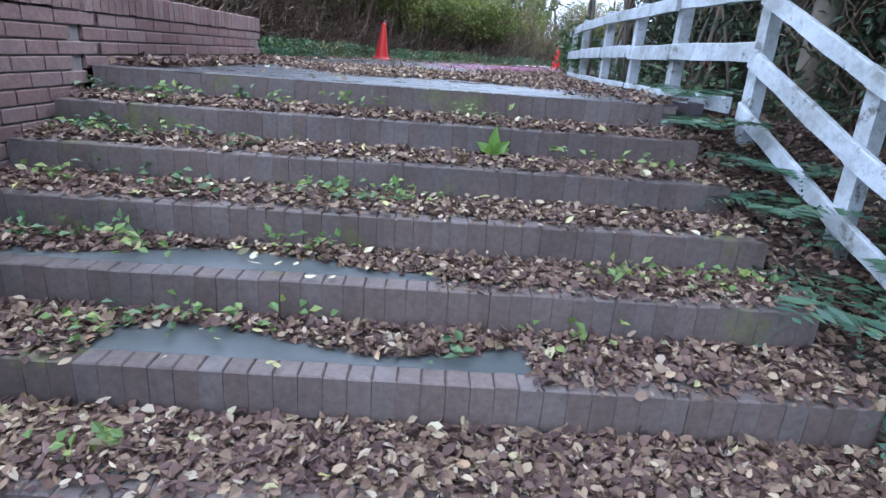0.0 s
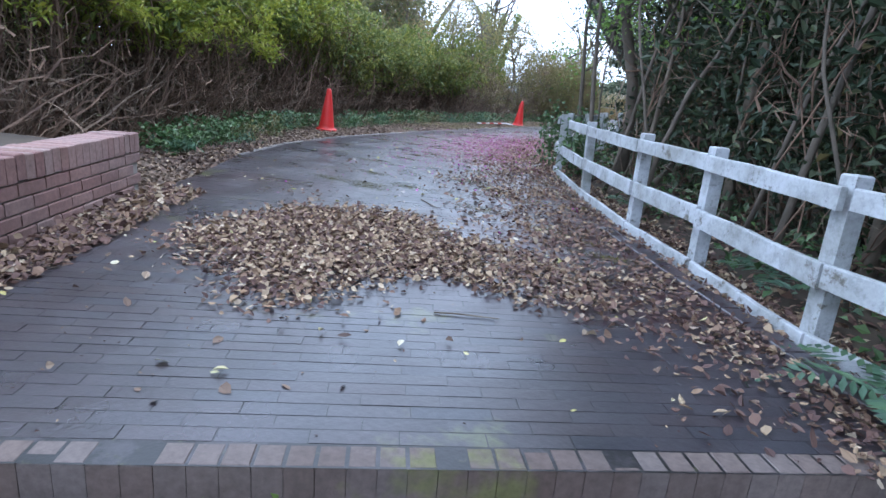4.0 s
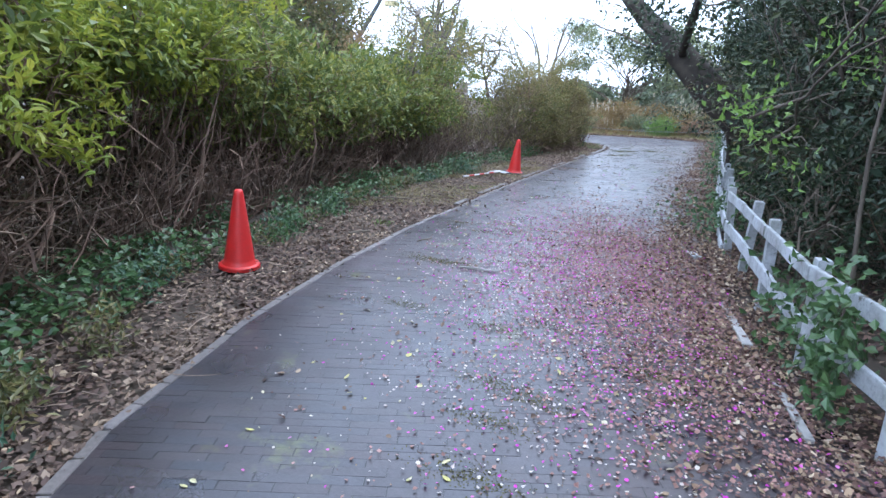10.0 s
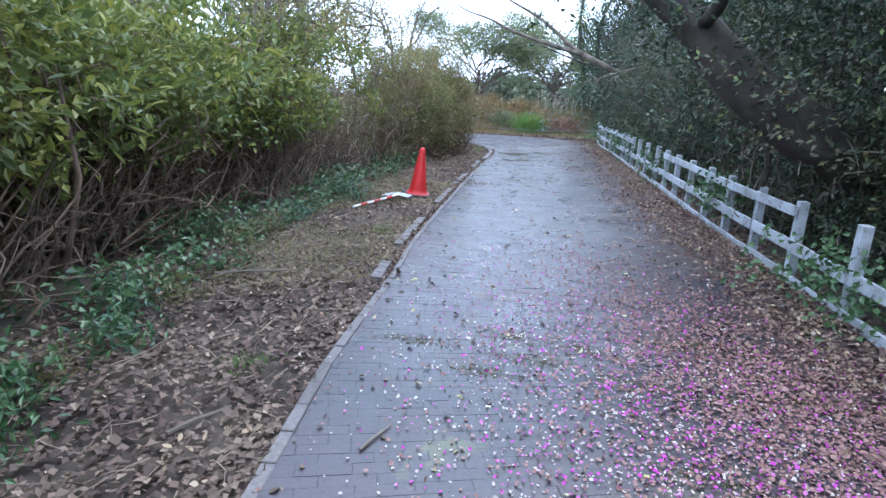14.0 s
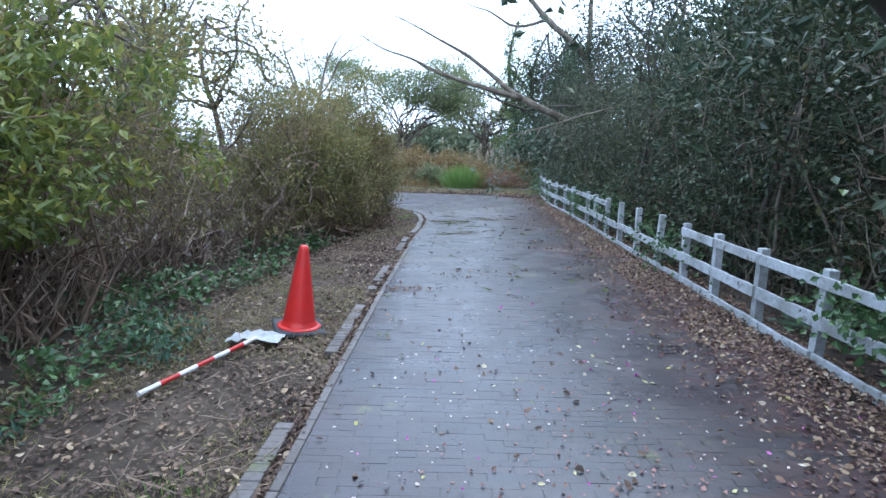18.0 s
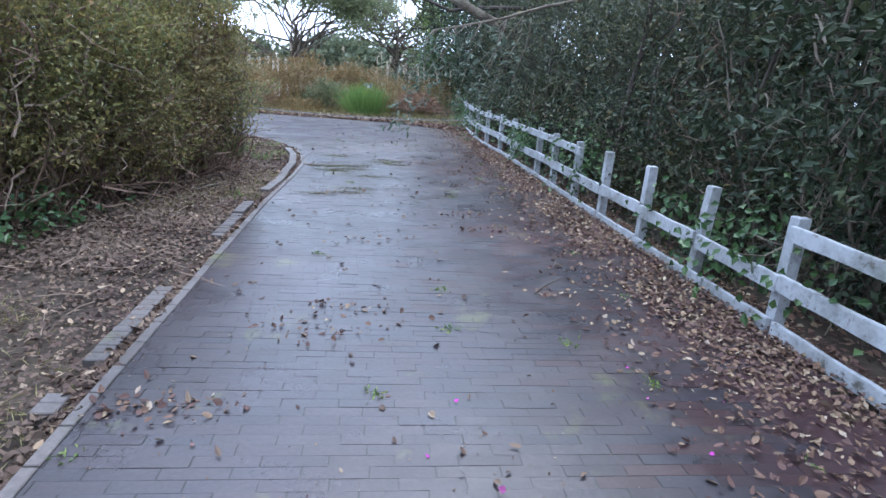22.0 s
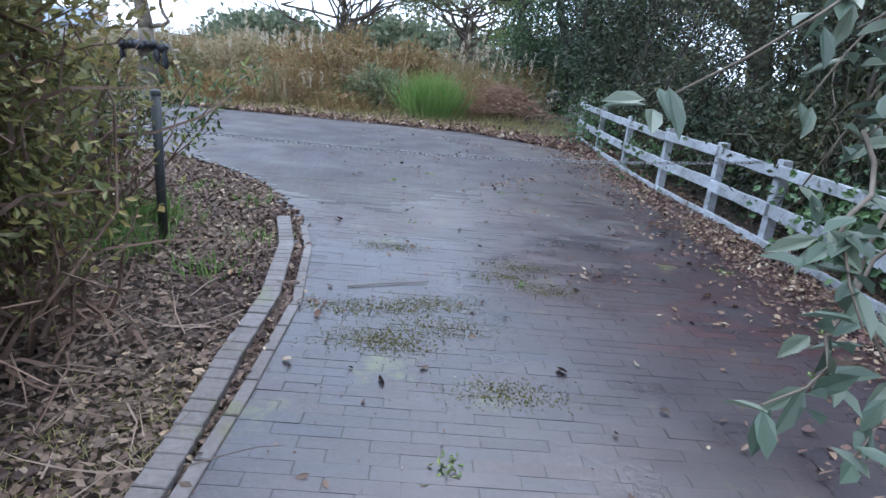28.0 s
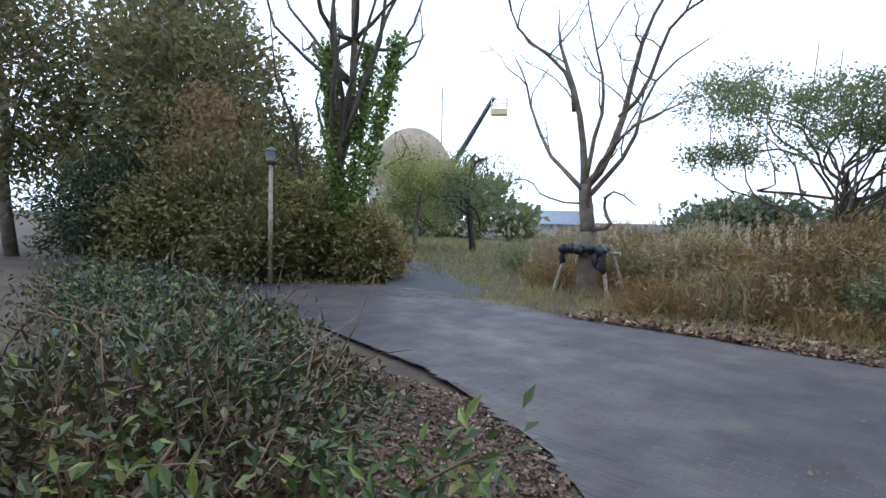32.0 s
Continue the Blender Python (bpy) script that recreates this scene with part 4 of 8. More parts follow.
def limb(g, a, b, r0, r1, bends=5, sway=0.08, sides=7):
    a, b = np.asarray(a, float), np.asarray(b, float)
    t = np.linspace(0, 1, bends + 1)[:, None]
    f = rng.normal(size=(3, 3)) * sway
    p = a + (b - a) * t + f[0] * 1.6 * np.sin(np.pi * t) + f[1] * np.sin(2 * np.pi * t) + f[2] * 0.55 * np.sin(3 * np.pi * t) + rng.normal(size=(bends + 1, 3)) * sway * 0.16 * np.sin(np.pi * t)
    g.tube([tuple(q) for q in p], list(np.linspace(r0, r1, bends + 1)), sides)
    return p


def limb_part(name, parent, material, a, b, r0, r1, bends=5, sway=0.08, sides=7):
    """One limb as a part of its own."""
    g = Geo()
    p = limb(g, a, b, r0, r1, bends, sway, sides)
    part(name, g, material, parent, smooth=True)
    return p


def shrub(x, y, rx, ry, top, n_clumps, leaf, material, label, stems=10, bare=0.35, z=None, per=16, spread=0.11, twig_n=160, twig_mat=None, category="shrub", name="shrub", stem_r=0.014, flat=0.7, up=0.5):
    """A shrub of many stems: bare twigs below, clumps of leaves above."""
    z0 = float(ground_z(x, y)) if z is None else z
    ob = tagged(new(name), label, category)
    ob.location = (x, y, z0)
    g = Geo()
    for i in range(stems):
        a = rng.random() * 6.283
        s = (math.cos(a) * rx * 0.45 * rng.random(), math.sin(a) * ry * 0.45 * rng.random(), -0.08)
        e = (math.cos(a) * rx * 0.8 * rng.random() + s[0] * 0.4, math.sin(a) * ry * 0.8 * rng.random() + s[1] * 0.4, top * (0.55 + 0.4 * rng.random()))
        limb_part("stem", ob, TWIG if twig_mat is None else twig_mat, s, e, stem_r * (1 + 0.85 * rng.random()), 0.004, 5, 0.10, 5)
    if twig_n:
        d = unit(rng.normal(size=(twig_n, 3)) * np.array((1, 1, 0.5)))
        r = rng.random(twig_n) ** 0.5
        st = np.stack([d[:, 0] * rx * 0.95 * r, d[:, 1] * ry * 0.95 * r, rng.random(twig_n) ** 1.3 * top * 0.75], -1)
        me, _ = twig_mesh("twig_tangle", st, np.stack([rng.normal(size=twig_n) * 0.7, rng.normal(size=twig_n) * 0.7, 0.9 + rng.normal(size=twig_n) * 0.6], -1), 0.25 + 0.5 * rng.random(twig_n), (0.004 + 0.005 * rng.random(twig_n)) * (1.5 if top > 1.8 else 1.0), 4 if twig_n > 1000 else 3, 0.5)
        part("twig_tangle", me, TWIG if twig_mat is None else twig_mat, ob, "tangle of bare brown twigs")["kind"] = "stuff"
    zc = top * (0.5 + bare * 0.5)
    p, way = clumps((0, 0, zc), (rx, ry, top - zc), n_clumps, per, spread, flat=flat)
    keep = p[:, 2] > top * bare * (0.35 + 0.6 * rng.random(len(p)))
    p, way = p[keep], way[keep]
    face = unit(way) * 0.45 + np.array((0, 0, up)) + rng.normal(size=p.shape) * 0.35
    me = leaf_quads("foliage", rng, p, way, leaf * (0.6 + 0.8 * rng.random(len(p))), leaf * 0.5 * (0.7 + 0.6 * rng.random(len(p))), face)
    part("foliage", me, material, ob)
    return ob


# ---- hedge of shrubs beside the way ----
def hedge():
    n = 17
    for i in range(n):
        t = i / (n - 1)
        p = along(HEDGE, t)
        d = unit(along(HEDGE, min(t + 0.02, 1.0)) - along(HEDGE, max(t - 0.02, 0.0)))
        back = np.array((-d[1], d[0]))
        green = t < 0.66
        top = 2.15 + 1.05 * rng.random() + (0.1 if t < 0.35 else 0.0) + (0.5 if i == n - 1 else 0) - (0.45 if not green and i < n - 2 else 0)
        c = p + back * (0.66 + 0.5 * rng.random() - (0.35 if t > 0.8 else 0.0)) if i < n - 1 else np.array((-1.58, 12.56))
        lab = "tall hedge shrub, green leaves over a tangle of bare brown stems" if green else "tall olive-brown hedge shrub with thinning leaves and bare twigs"
        last = i == n - 1
        if green:
            ob = shrub(c[0], c[1], 1.1, 1.15, top, 170, 0.105, HEDGE_LEAF if t < 0.33 else SHADED_HEDGE_LEAF, lab, 20, (0.42 if t < 0.33 else 0.24) + 0.14 * rng.random(), per=30, spread=0.16, flat=0.26, up=1.2, twig_n=300, twig_mat=TWIG, stem_r=0.015)
        else:
            ob = shrub(c[0], c[1], 0.74 if last else 1.05, 0.52 if last else 1.1, top, 200 if t < 0.86 else 340, 0.05, HEDGE_END_LEAF, lab, 14 if last else 20, 0.12 + 0.14 * rng.random() if t < 0.8 else 0.03,
                       per=24 if t < 0.86 else 44, spread=0.13 if t < 0.8 else 0.10 if last else 0.15, flat=0.45, twig_n=420, twig_mat=TWIG if last else PALE_TWIG, stem_r=0.007 if last else 0.013)
        if not last:
            # a thicket of arching stems along the front of the hedge
            k = 170 if t < 0.4 else 110 if green else 60
            q = -back * rng.uniform(-0.25, 0.50, k)[:, None] + d * rng.uniform(-0.72, 0.72, k)[:, None]
            st = np.c_[q, np.full(k, -0.06)]
            way = np.c_[rng.normal(size=(k, 2)) * 0.30 - back * 0.10, np.ones(k)]
            me, _ = twig_mesh("stem_thicket", st, way, rng.uniform(0.7, 1.55, k), rng.uniform(0.008, 0.017, k), 7, 0.22, 0.02)
            part("stem_thicket", me, PALE_TWIG if i % 3 == 1 else TWIG, ob, "thicket of bare brown arching stems")["kind"] = "stuff"
            k = 60 if t < 0.4 else 30 if green else 8
            st = np.c_[-back * rng.uniform(0.2, 0.62, k)[:, None] + d * rng.uniform(-0.7, 0.7, k)[:, None], rng.uniform(0.0, 0.7, k)]
            me, _ = twig_mesh("stem_tangle", st, np.c_[rng.normal(size=(k, 2)), rng.normal(size=k) * 0.35 + 0.2], rng.uniform(0.4, 0.9, k), rng.uniform(0.006, 0.011, k), 7, 0.3, 0.06)
            part("stem_tangle", me, PALE_TWIG if t < 0.4 else TWIG, ob, "pale dead stems leaning across the thicket")["kind"] = "stuff"
        ob["group"] = "hedge beside the path"
        if green:
            # loose sprays of larger leaves reach out over the verge
            k = 16
            st = np.stack([rng.normal(size=k) * 0.6, rng.normal(size=k) * 0.6, 1.25 + rng.random(k) * (top - 1.5)], -1)
            st[:, :2] += -back * 0.55
            me, pts = twig_mesh("spray", st, np.c_[np.tile(-back, (k, 1)) + rng.normal(size=(k, 2)) * 0.5, rng.normal(size=k) * 0.4], 0.25 + 0.25 * rng.random(k), 0.006, 5, 0.2)
            part("spray", me, TWIG, ob, "thin twig reaching over the verge")["kind"] = "stuff"
            b = np.repeat(pts[:, 2:].reshape(-1, 3), 14, 0) + rng.normal(size=(k * 4 * 14, 3)) * 0.06
            me = leaf_quads("spray_leaves", rng, b, np.repeat(np.repeat(pts[:, -1] - pts[:, 0], 4, 0), 14, 0) * 1.2 + rng.normal(size=b.shape) * 0.5, 0.07 + 0.04 * rng.random(len(b)), 0.032, np.tile((0, 0, 1.0), (len(b), 1)), 0.25, True)
            part("spray_leaves", me, YOUNG_LEAF if t < 0.36 else SHADED_HEDGE_LEAF, ob, "bright yellow-green young leaves")["kind"] = "stuff"
    for x, y, rx, ry, top in ((-1.85, 11.2, 0.75, 0.8, 2.5), (-1.72, 12.1, 0.6, 0.6, 2.3), (-2.0, 10.2, 0.7, 0.8, 2.3), (-1.28, 12.75, 0.52, 0.45, 2.2), (-1.45, 12.0, 0.5, 0.55, 1.9), (-1.5, 11.2, 0.48, 0.6, 1.6)):
        shrub(x, y, rx, ry, top, 420, 0.043, HEDGE_END_LEAF, "dense olive-brown hedge shrub with leaves down to the litter", 16, 0.06, per=24, spread=0.12, flat=0.5, twig_n=300, stem_r=0.008)["group"] = "hedge beside the path"
    # dark brush added behind the stems to close light gaps in the hedge
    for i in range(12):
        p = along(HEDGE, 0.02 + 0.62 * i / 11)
        shrub(p[0] - 1.15 - 0.2 * rng.random(), p[1], 0.75, 0.95, 1.15 + 0.25 * rng.random(), 170, 0.06, HEDGE_FILL_LEAF, "dark brush added between the hedge stems to close light gaps", 14, 0.0, per=22, spread=0.14, twig_n=240, twig_mat=TWIG)["group"] = "brush within the hedge"
    # a second row closes the view
    for i in range(6):
        p = along(HEDGE, (i + 0.2) / 10.5)
        c = p + np.array((-2.6, 0.2))
        shrub(c[0], c[1], 1.5, 1.6, 2.9 + 0.5 * rng.random(), 300, 0.095, OLIVE_LEAF if i % 2 else SHADED_HEDGE_LEAF, "dense leafy shrub growing within the hedge", 8, 0.08, per=18, spread=0.2, flat=0.4, twig_n=90)["group"] = "second row of the hedge"


hedge()


def tree(x, y, height, trunk_r, crown_c, crown_r, n_clumps, leaf, material, label, bark=None, leaning=(0, 0), per=18, spread=0.2, limbs=9, name="tree", fork=0.4, z=None, ivy=0, twigs=0, sway=0.025, lobes=0.0):
    """A tapered trunk with limbs and a crown of leaf clumps."""
    z0 = float(ground_z(x, y)) if z is None else z
    bark = BARK if bark is None else bark
    ob = tagged(new(name), label, "tree")
    ob.location = (x, y, z0)
    top = np.array((leaning[0], leaning[1], height))
    g = Geo()
    spine = limb(g, (0, 0, -0.15), top, trunk_r, trunk_r * 0.35, 8, height * sway, 10)
    part("trunk", g, bark, ob, smooth=True)
    g = Geo()
    tips = []
    for i in range(limbs):
        s = spine[int(len(spine) * (fork + (0.95 - fork) * rng.random()))]
        a = rng.random() * 6.283
        e = np.array((crown_c[0] + math.cos(a) * crown_r[0] * 0.85, crown_c[1] + math.sin(a) * crown_r[1] * 0.85, crown_c[2] + crown_r[2] * (rng.random() * 1.5 - 0.6)))
        tips.append(limb_part("limb", ob, bark, s, e, trunk_r * 0.38, 0.012, 6 if not lobes else 9, 0.16 if not lobes else 0.34 if crown_r[0] > 1.4 else 0.06, 6))
    if twigs:
        base = np.concatenate([q[2:] for q in tips])
        st = base[rng.integers(0, len(base), twigs)]
        me, _ = twig_mesh("twig_tangle", st, rng.normal(size=(twigs, 3)) + np.array((0, 0, 0.4)), 0.4 + 0.8 * rng.random(twigs), 0.006, 4, 0.25)
        part("twig_tangle", me, bark, ob)["kind"] = "stuff"
    if n_clumps:
        if lobes:
            # one uneven lobe of leaves round the end of each limb
            sets = [clumps(q[-1 - (i % 2) * 2], np.array(crown_r) * lobes * (0.6 + 0.7 * rng.random()), max(3, n_clumps // limbs), per, spread) for i, q in enumerate(tips)]
            p, way = np.concatenate([a for a, _ in sets]), np.concatenate([b for _, b in sets])
        else:
            p, way = clumps(crown_c, crown_r, n_clumps, per, spread)
        me = leaf_quads("crown", rng, p, way, leaf * (0.6 + 0.8 * rng.random(len(p))), leaf * 0.5 * (0.7 + 0.6 * rng.random(len(p))))
        part("crown", me, material, ob)
    if ivy:
        k = rng.integers(1, len(spine) - 1, ivy)
        p = spine[k] + rng.normal(size=(ivy, 3)) * np.array((trunk_r * 1.3, trunk_r * 1.3, height * 0.08))
        part("ivy", leaf_quads("ivy", rng, p, rng.normal(size=(ivy, 3)), 0.09, 0.07), IVY_LEAF, ob, "climbing ivy")
    return ob


# ---- woods behind the fence ----
def woods():
    edge = FENCE[1:]
    dark = "dense dark evergreen shrub leaning over the white fence"
    for i in range(15):
        t = 0.30 + 0.70 * i / 14
        p = along(edge, t)
        c = p + np.array((1.5 + 0.25 * math.sin(i * 2.2), 0))
        top = 3.5 + 1.0 * rng.random()
        shrub(c[0], c[1], 1.3, 1.5, top, 330 if i < 7 else 380, 0.08 if i < 7 else 0.062, (DARK_LEAF, SHADED_DARK_LEAF, DARK_LEAF)[i % 3] if i < 7 else FENCE_LEAF, dark, 9 if i < 7 else 4, 0.14 if i < 7 else 0.05, per=19 if i < 7 else 26, spread=0.16 if i < 7 else 0.19, flat=0.3 if i < 7 else 0.55, up=0.8, twig_n=260 if i < 7 else 140, twig_mat=BARK if i < 7 else DARK_BARK)["group"] = "dark shrubs behind the fence"
    # low row added to hide bright gaps; its leaf colour carries the shade
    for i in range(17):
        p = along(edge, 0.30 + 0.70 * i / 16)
        shrub(p[0] + (1.0 if i < 6 else 0.72) + 0.2 * rng.random(), p[1], 0.6, 0.85, 0.95 + 0.5 * rng.random(), 150, 0.068, SHADED_DARK_LEAF if i % 3 else DARK_LEAF, "low dark undergrowth behind the white fence", 8, 0.0, per=18, spread=0.13, twig_n=110, twig_mat=BARK)["group"] = "undergrowth behind the fence"
    for i in range(8):
        p = along(edge, 0.34 + 0.64 * i / 7)
        h, r = 3.6 + rng.random(), 0.02 + 0.03 * rng.random()
        c = p + np.array((0.55 + 0.35 * rng.random(), 0.3 * rng.normal()))
        lx, ly = rng.normal() * 0.25, rng.normal() * 0.3
        tree(c[0], c[1], h, r, (lx, ly, h), (1.0, 1.0, 0.6), 40, 0.08, SHADED_DARK_LEAF, "dark tree trunk standing close behind the white fence", DARK_BARK, (lx, ly), per=14, spread=0.2, limbs=5, fork=0.35, twigs=40, sway=0.015)["group"] = "dark trunks behind the fence"
    for i in range(9):
        t = 0.02 + 0.98 * i / 8
        p = along(edge, t)
        c = p + np.array((3.9 + 0.8 * math.sin(i * 1.7), 0.2))
        tree(c[0], c[1], 5.2 + rng.random(), 0.14, (0, 0, 4.4), (2.3, 2.3, 2.2), 170 if i < 4 else 105, 0.13, DARK_LEAF, "tall dark evergreen tree in the woods by the fence", DARK_BARK, per=18, spread=0.26, limbs=7)["group"] = "evergreen trees behind the fence"
    for i, (x, y, r, lx, ly, h) in enumerate(((5.7, -2.3, 0.04, 0.2, 0.1, 4.4), (4.85, -1.3, 0.036, 0.2, 0.1, 4.0), (4.75, -0.4, 0.03, 0.3, 0.3, 3.8), (5.35, -3.1, 0.028, 0.3, -0.1, 3.6), (5.2, -1.0, 0.04, -0.3, 0.3, 4.4),
                                              (6.75, -5.1, 0.028, 0.35, 0.15, 3.8), (7.75, -5.75, 0.10, 0.1, 0.2, 4.4), (6.3, -3.6, 0.05, 0.3, 0.2, 4.8), (8.75, -7.2, 0.05, 0.2, 0.3, 4.4), (7.3, -4.6, 0.06, 0.2, 0.3, 4.4))):
        ob = tree(x, y, h, r, (lx, ly, h), (1.5, 1.5, 1.0), 110, 0.085, DARK_LEAF if i % 3 else OLIVE_LEAF, "slender grey-brown tree trunk with climbing vines and a few twigs", GREY_BARK if i < 6 and i != 3 else BARK, (lx, ly), per=14, spread=0.25, limbs=5, fork=0.5, twigs=30, sway=0.008)
        ob["group"] = "slender trees behind the fence"
        for k in range(3):
            a = rng.random() * 6.283
            h0, h1 = 0.05, 1.2 + 1.8 * rng.random()
            pts = [(math.cos(a + j * 0.9) * (r + 0.012 + 0.10 * abs(math.sin(j * 0.8 + k))) + lx * (h0 + (h1 - h0) * j / 7) / h, math.sin(a + j * 0.9) * (r + 0.012 + 0.10 * abs(math.sin(j * 0.8 + k))) + ly * (h0 + (h1 - h0) * j / 7) / h, h0 + (h1 - h0) * j / 7) for j in range(8)]
            g = Geo()
            g.tube(pts, 0.006, 5)
            part("vine", g, TWIG, ob, "thin climbing vine", smooth=True)
    # stems leaning at angles between the trunks
    for a, b, r in (((5.66, -3.98, 0.5), (6.4, -3.7, 2.3), 0.026), ((5.75, -4.2, 0.0), (5.2, -3.3, 2.6), 0.016), ((6.5, -4.6, 0.0), (7.2, -4.3, 2.4), 0.02), ((7.2, -5.5, 0.0), (6.7, -4.9, 2.2), 0.014), ((5.0, -2.6, 0.0), (5.5, -2.2, 2.4), 0.016), ((3.75, 9.3, 0.0), (3.95, 8.3, 2.3), 0.014), ((3.7, 9.35, 0.0), (3.6, 10.3, 1.9), 0.010), ((3.8, 7.6, 0.0), (4.2, 8.0, 2.6), 0.022), ((3.6, 6.3, 0.0), (3.9, 5.4, 2.1), 0.010), ((3.9, 11.6, 0.0), (3.6, 10.8, 2.2), 0.012), ((3.7, 5.2, 0.0), (3.9, 6.4, 2.4), 0.012)):
        ob = tagged(new("sapling"), "thin bare sapling leaning between trees behind the fence", "sapling")
        limb_part("stem", ob, GREY_BARK, (a[0], a[1], -0.12), b, r, r * 0.5, 8, 0.05, 7)
        me, _ = twig_mesh("twig_tangle", np.array(a) + (np.array(b) - np.array(a)) * rng.uniform(0.3, 1, (24, 1)), rng.normal(size=(24, 3)) + np.array((0, 0, 0.3)), 0.3 + 0.4 * rng.random(24), 0.004, 4, 0.3)
        part("twig_tangle", me, TWIG, ob)["kind"] = "stuff"
    # close dark foliage added to shut out the sky behind, shade in its colour
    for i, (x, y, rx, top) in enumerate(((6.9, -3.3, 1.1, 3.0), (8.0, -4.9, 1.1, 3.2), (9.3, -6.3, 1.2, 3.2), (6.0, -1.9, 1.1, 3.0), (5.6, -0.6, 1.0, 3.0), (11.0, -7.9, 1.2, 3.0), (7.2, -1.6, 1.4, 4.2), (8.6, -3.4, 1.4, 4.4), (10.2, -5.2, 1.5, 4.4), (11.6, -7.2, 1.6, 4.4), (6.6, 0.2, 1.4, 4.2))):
        shrub(x, y, rx, rx, top, 330, 0.095, SHADED_DARK_LEAF if i % 4 else DARK_LEAF, "dense dark broad-leaved shrub in the shade of the woods", 10, 0.03, per=12, spread=0.2, twig_n=80, twig_mat=BARK)["group"] = "dark shrubs beside the stairs"
    # high crowns and rear belts added to keep sky light out of the woods
    for i, (x, y, h) in enumerate(((7.4, -3.0, 5.2), (9.0, -4.6, 5.4), (10.6, -6.4, 5.4), (6.2, -1.0, 5.0), (12.2, -8.6, 5.4), (8.2, -6.4, 5.0), (9.6, -8.4, 5.0))):
        tree(x, y, h, 0.11, (-0.3, 0.2, h * 0.8), (2.0, 2.0, 1.5), 140, 0.15, DARK_LEAF, "tall dark evergreen tree added by the stairs to block sky light", DARK_BARK, per=22, spread=0.26, limbs=7)["group"] = "evergreen trees behind the fence"
    for x, y, h in ((7.6, 13.0, 5.2), (7.4, 18.6, 5.0), (6.9, 15.8, 4.6), (14.0, -8.0, 5.5), (12.0, -2.0, 5.5), (10.6, 4.5, 5.5), (10.2, 11.0, 5.5), (9.6, 17.0, 5.5)):
        p, way = clumps((x, y, h * 0.45), (1.6, 3.8, h * 0.6), 300 if y < 0 else 250, 17, 0.3)
        tagged(part("sky_block_belt", leaf_quads("sky_block_belt", rng, p, way, 0.28, 0.16), DARK_LEAF), "dark evergreen belt added behind the woods to block sky light", "woodland", kind="stuff")
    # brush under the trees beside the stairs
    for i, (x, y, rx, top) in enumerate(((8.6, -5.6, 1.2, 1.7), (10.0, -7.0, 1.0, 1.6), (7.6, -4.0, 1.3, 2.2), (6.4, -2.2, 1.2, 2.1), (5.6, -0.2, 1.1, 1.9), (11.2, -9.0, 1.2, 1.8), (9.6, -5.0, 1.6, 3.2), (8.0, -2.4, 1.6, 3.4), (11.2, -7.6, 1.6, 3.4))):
        shrub(x, y, rx, rx, top, 170, 0.075, SHADED_DARK_LEAF if i % 2 else DARK_LEAF, "shaded undergrowth of thin stems and dark leaves", 14, 0.05, per=12, spread=0.2, twig_n=180)["group"] = "undergrowth beside the stairs"


woods()
for x, y, h, cz in ((-3.6, 8.0, 3.4, 2.9), (-3.2, 6.2, 3.2, 2.7), (-3.1, 9.8, 3.2, 2.6), (-3.2, -0.6, 3.6, 3.2), (-2.8, -3.4, 3.6, 3.2)):
    tree(x, y, h, 0.06, (0, 0, cz), (1.3, 1.3, 0.9), 150, 0.065 if y > 4 else 0.09, HEDGE_END_LEAF if y > 4 else YOUNG_LEAF, "slim tree with thin yellow-green foliage rising from the hedge", BARK, per=24, spread=0.13, limbs=14, twigs=120, lobes=0.32)["group"] = "slim trees in the hedge"
for x, y, r, lx, ly, h in ((4.32, -2.42, 0.03, 0.0, 0.1, 3.8), (4.16, -1.2, 0.018, -0.05, 0.1, 2.6), (4.92, -3.40, 0.028, -0.1, 0.15, 3.4), (5.02, -3.2, 0.024, 0.6, 0.1, 3.2)):
    ob = tree(x, y, h, r, (lx, ly, h * 0.6), (0.8, 0.8, 0.8), 24, 0.06, BRIGHT_LEAF, "pale slender tree trunk close behind the fence corner", GREY_BARK, (lx, ly), per=22, spread=0.12, limbs=6, fork=0.45, twigs=20, sway=0.01, lobes=0.3)
    ob["group"] = "slender trees behind the fence"


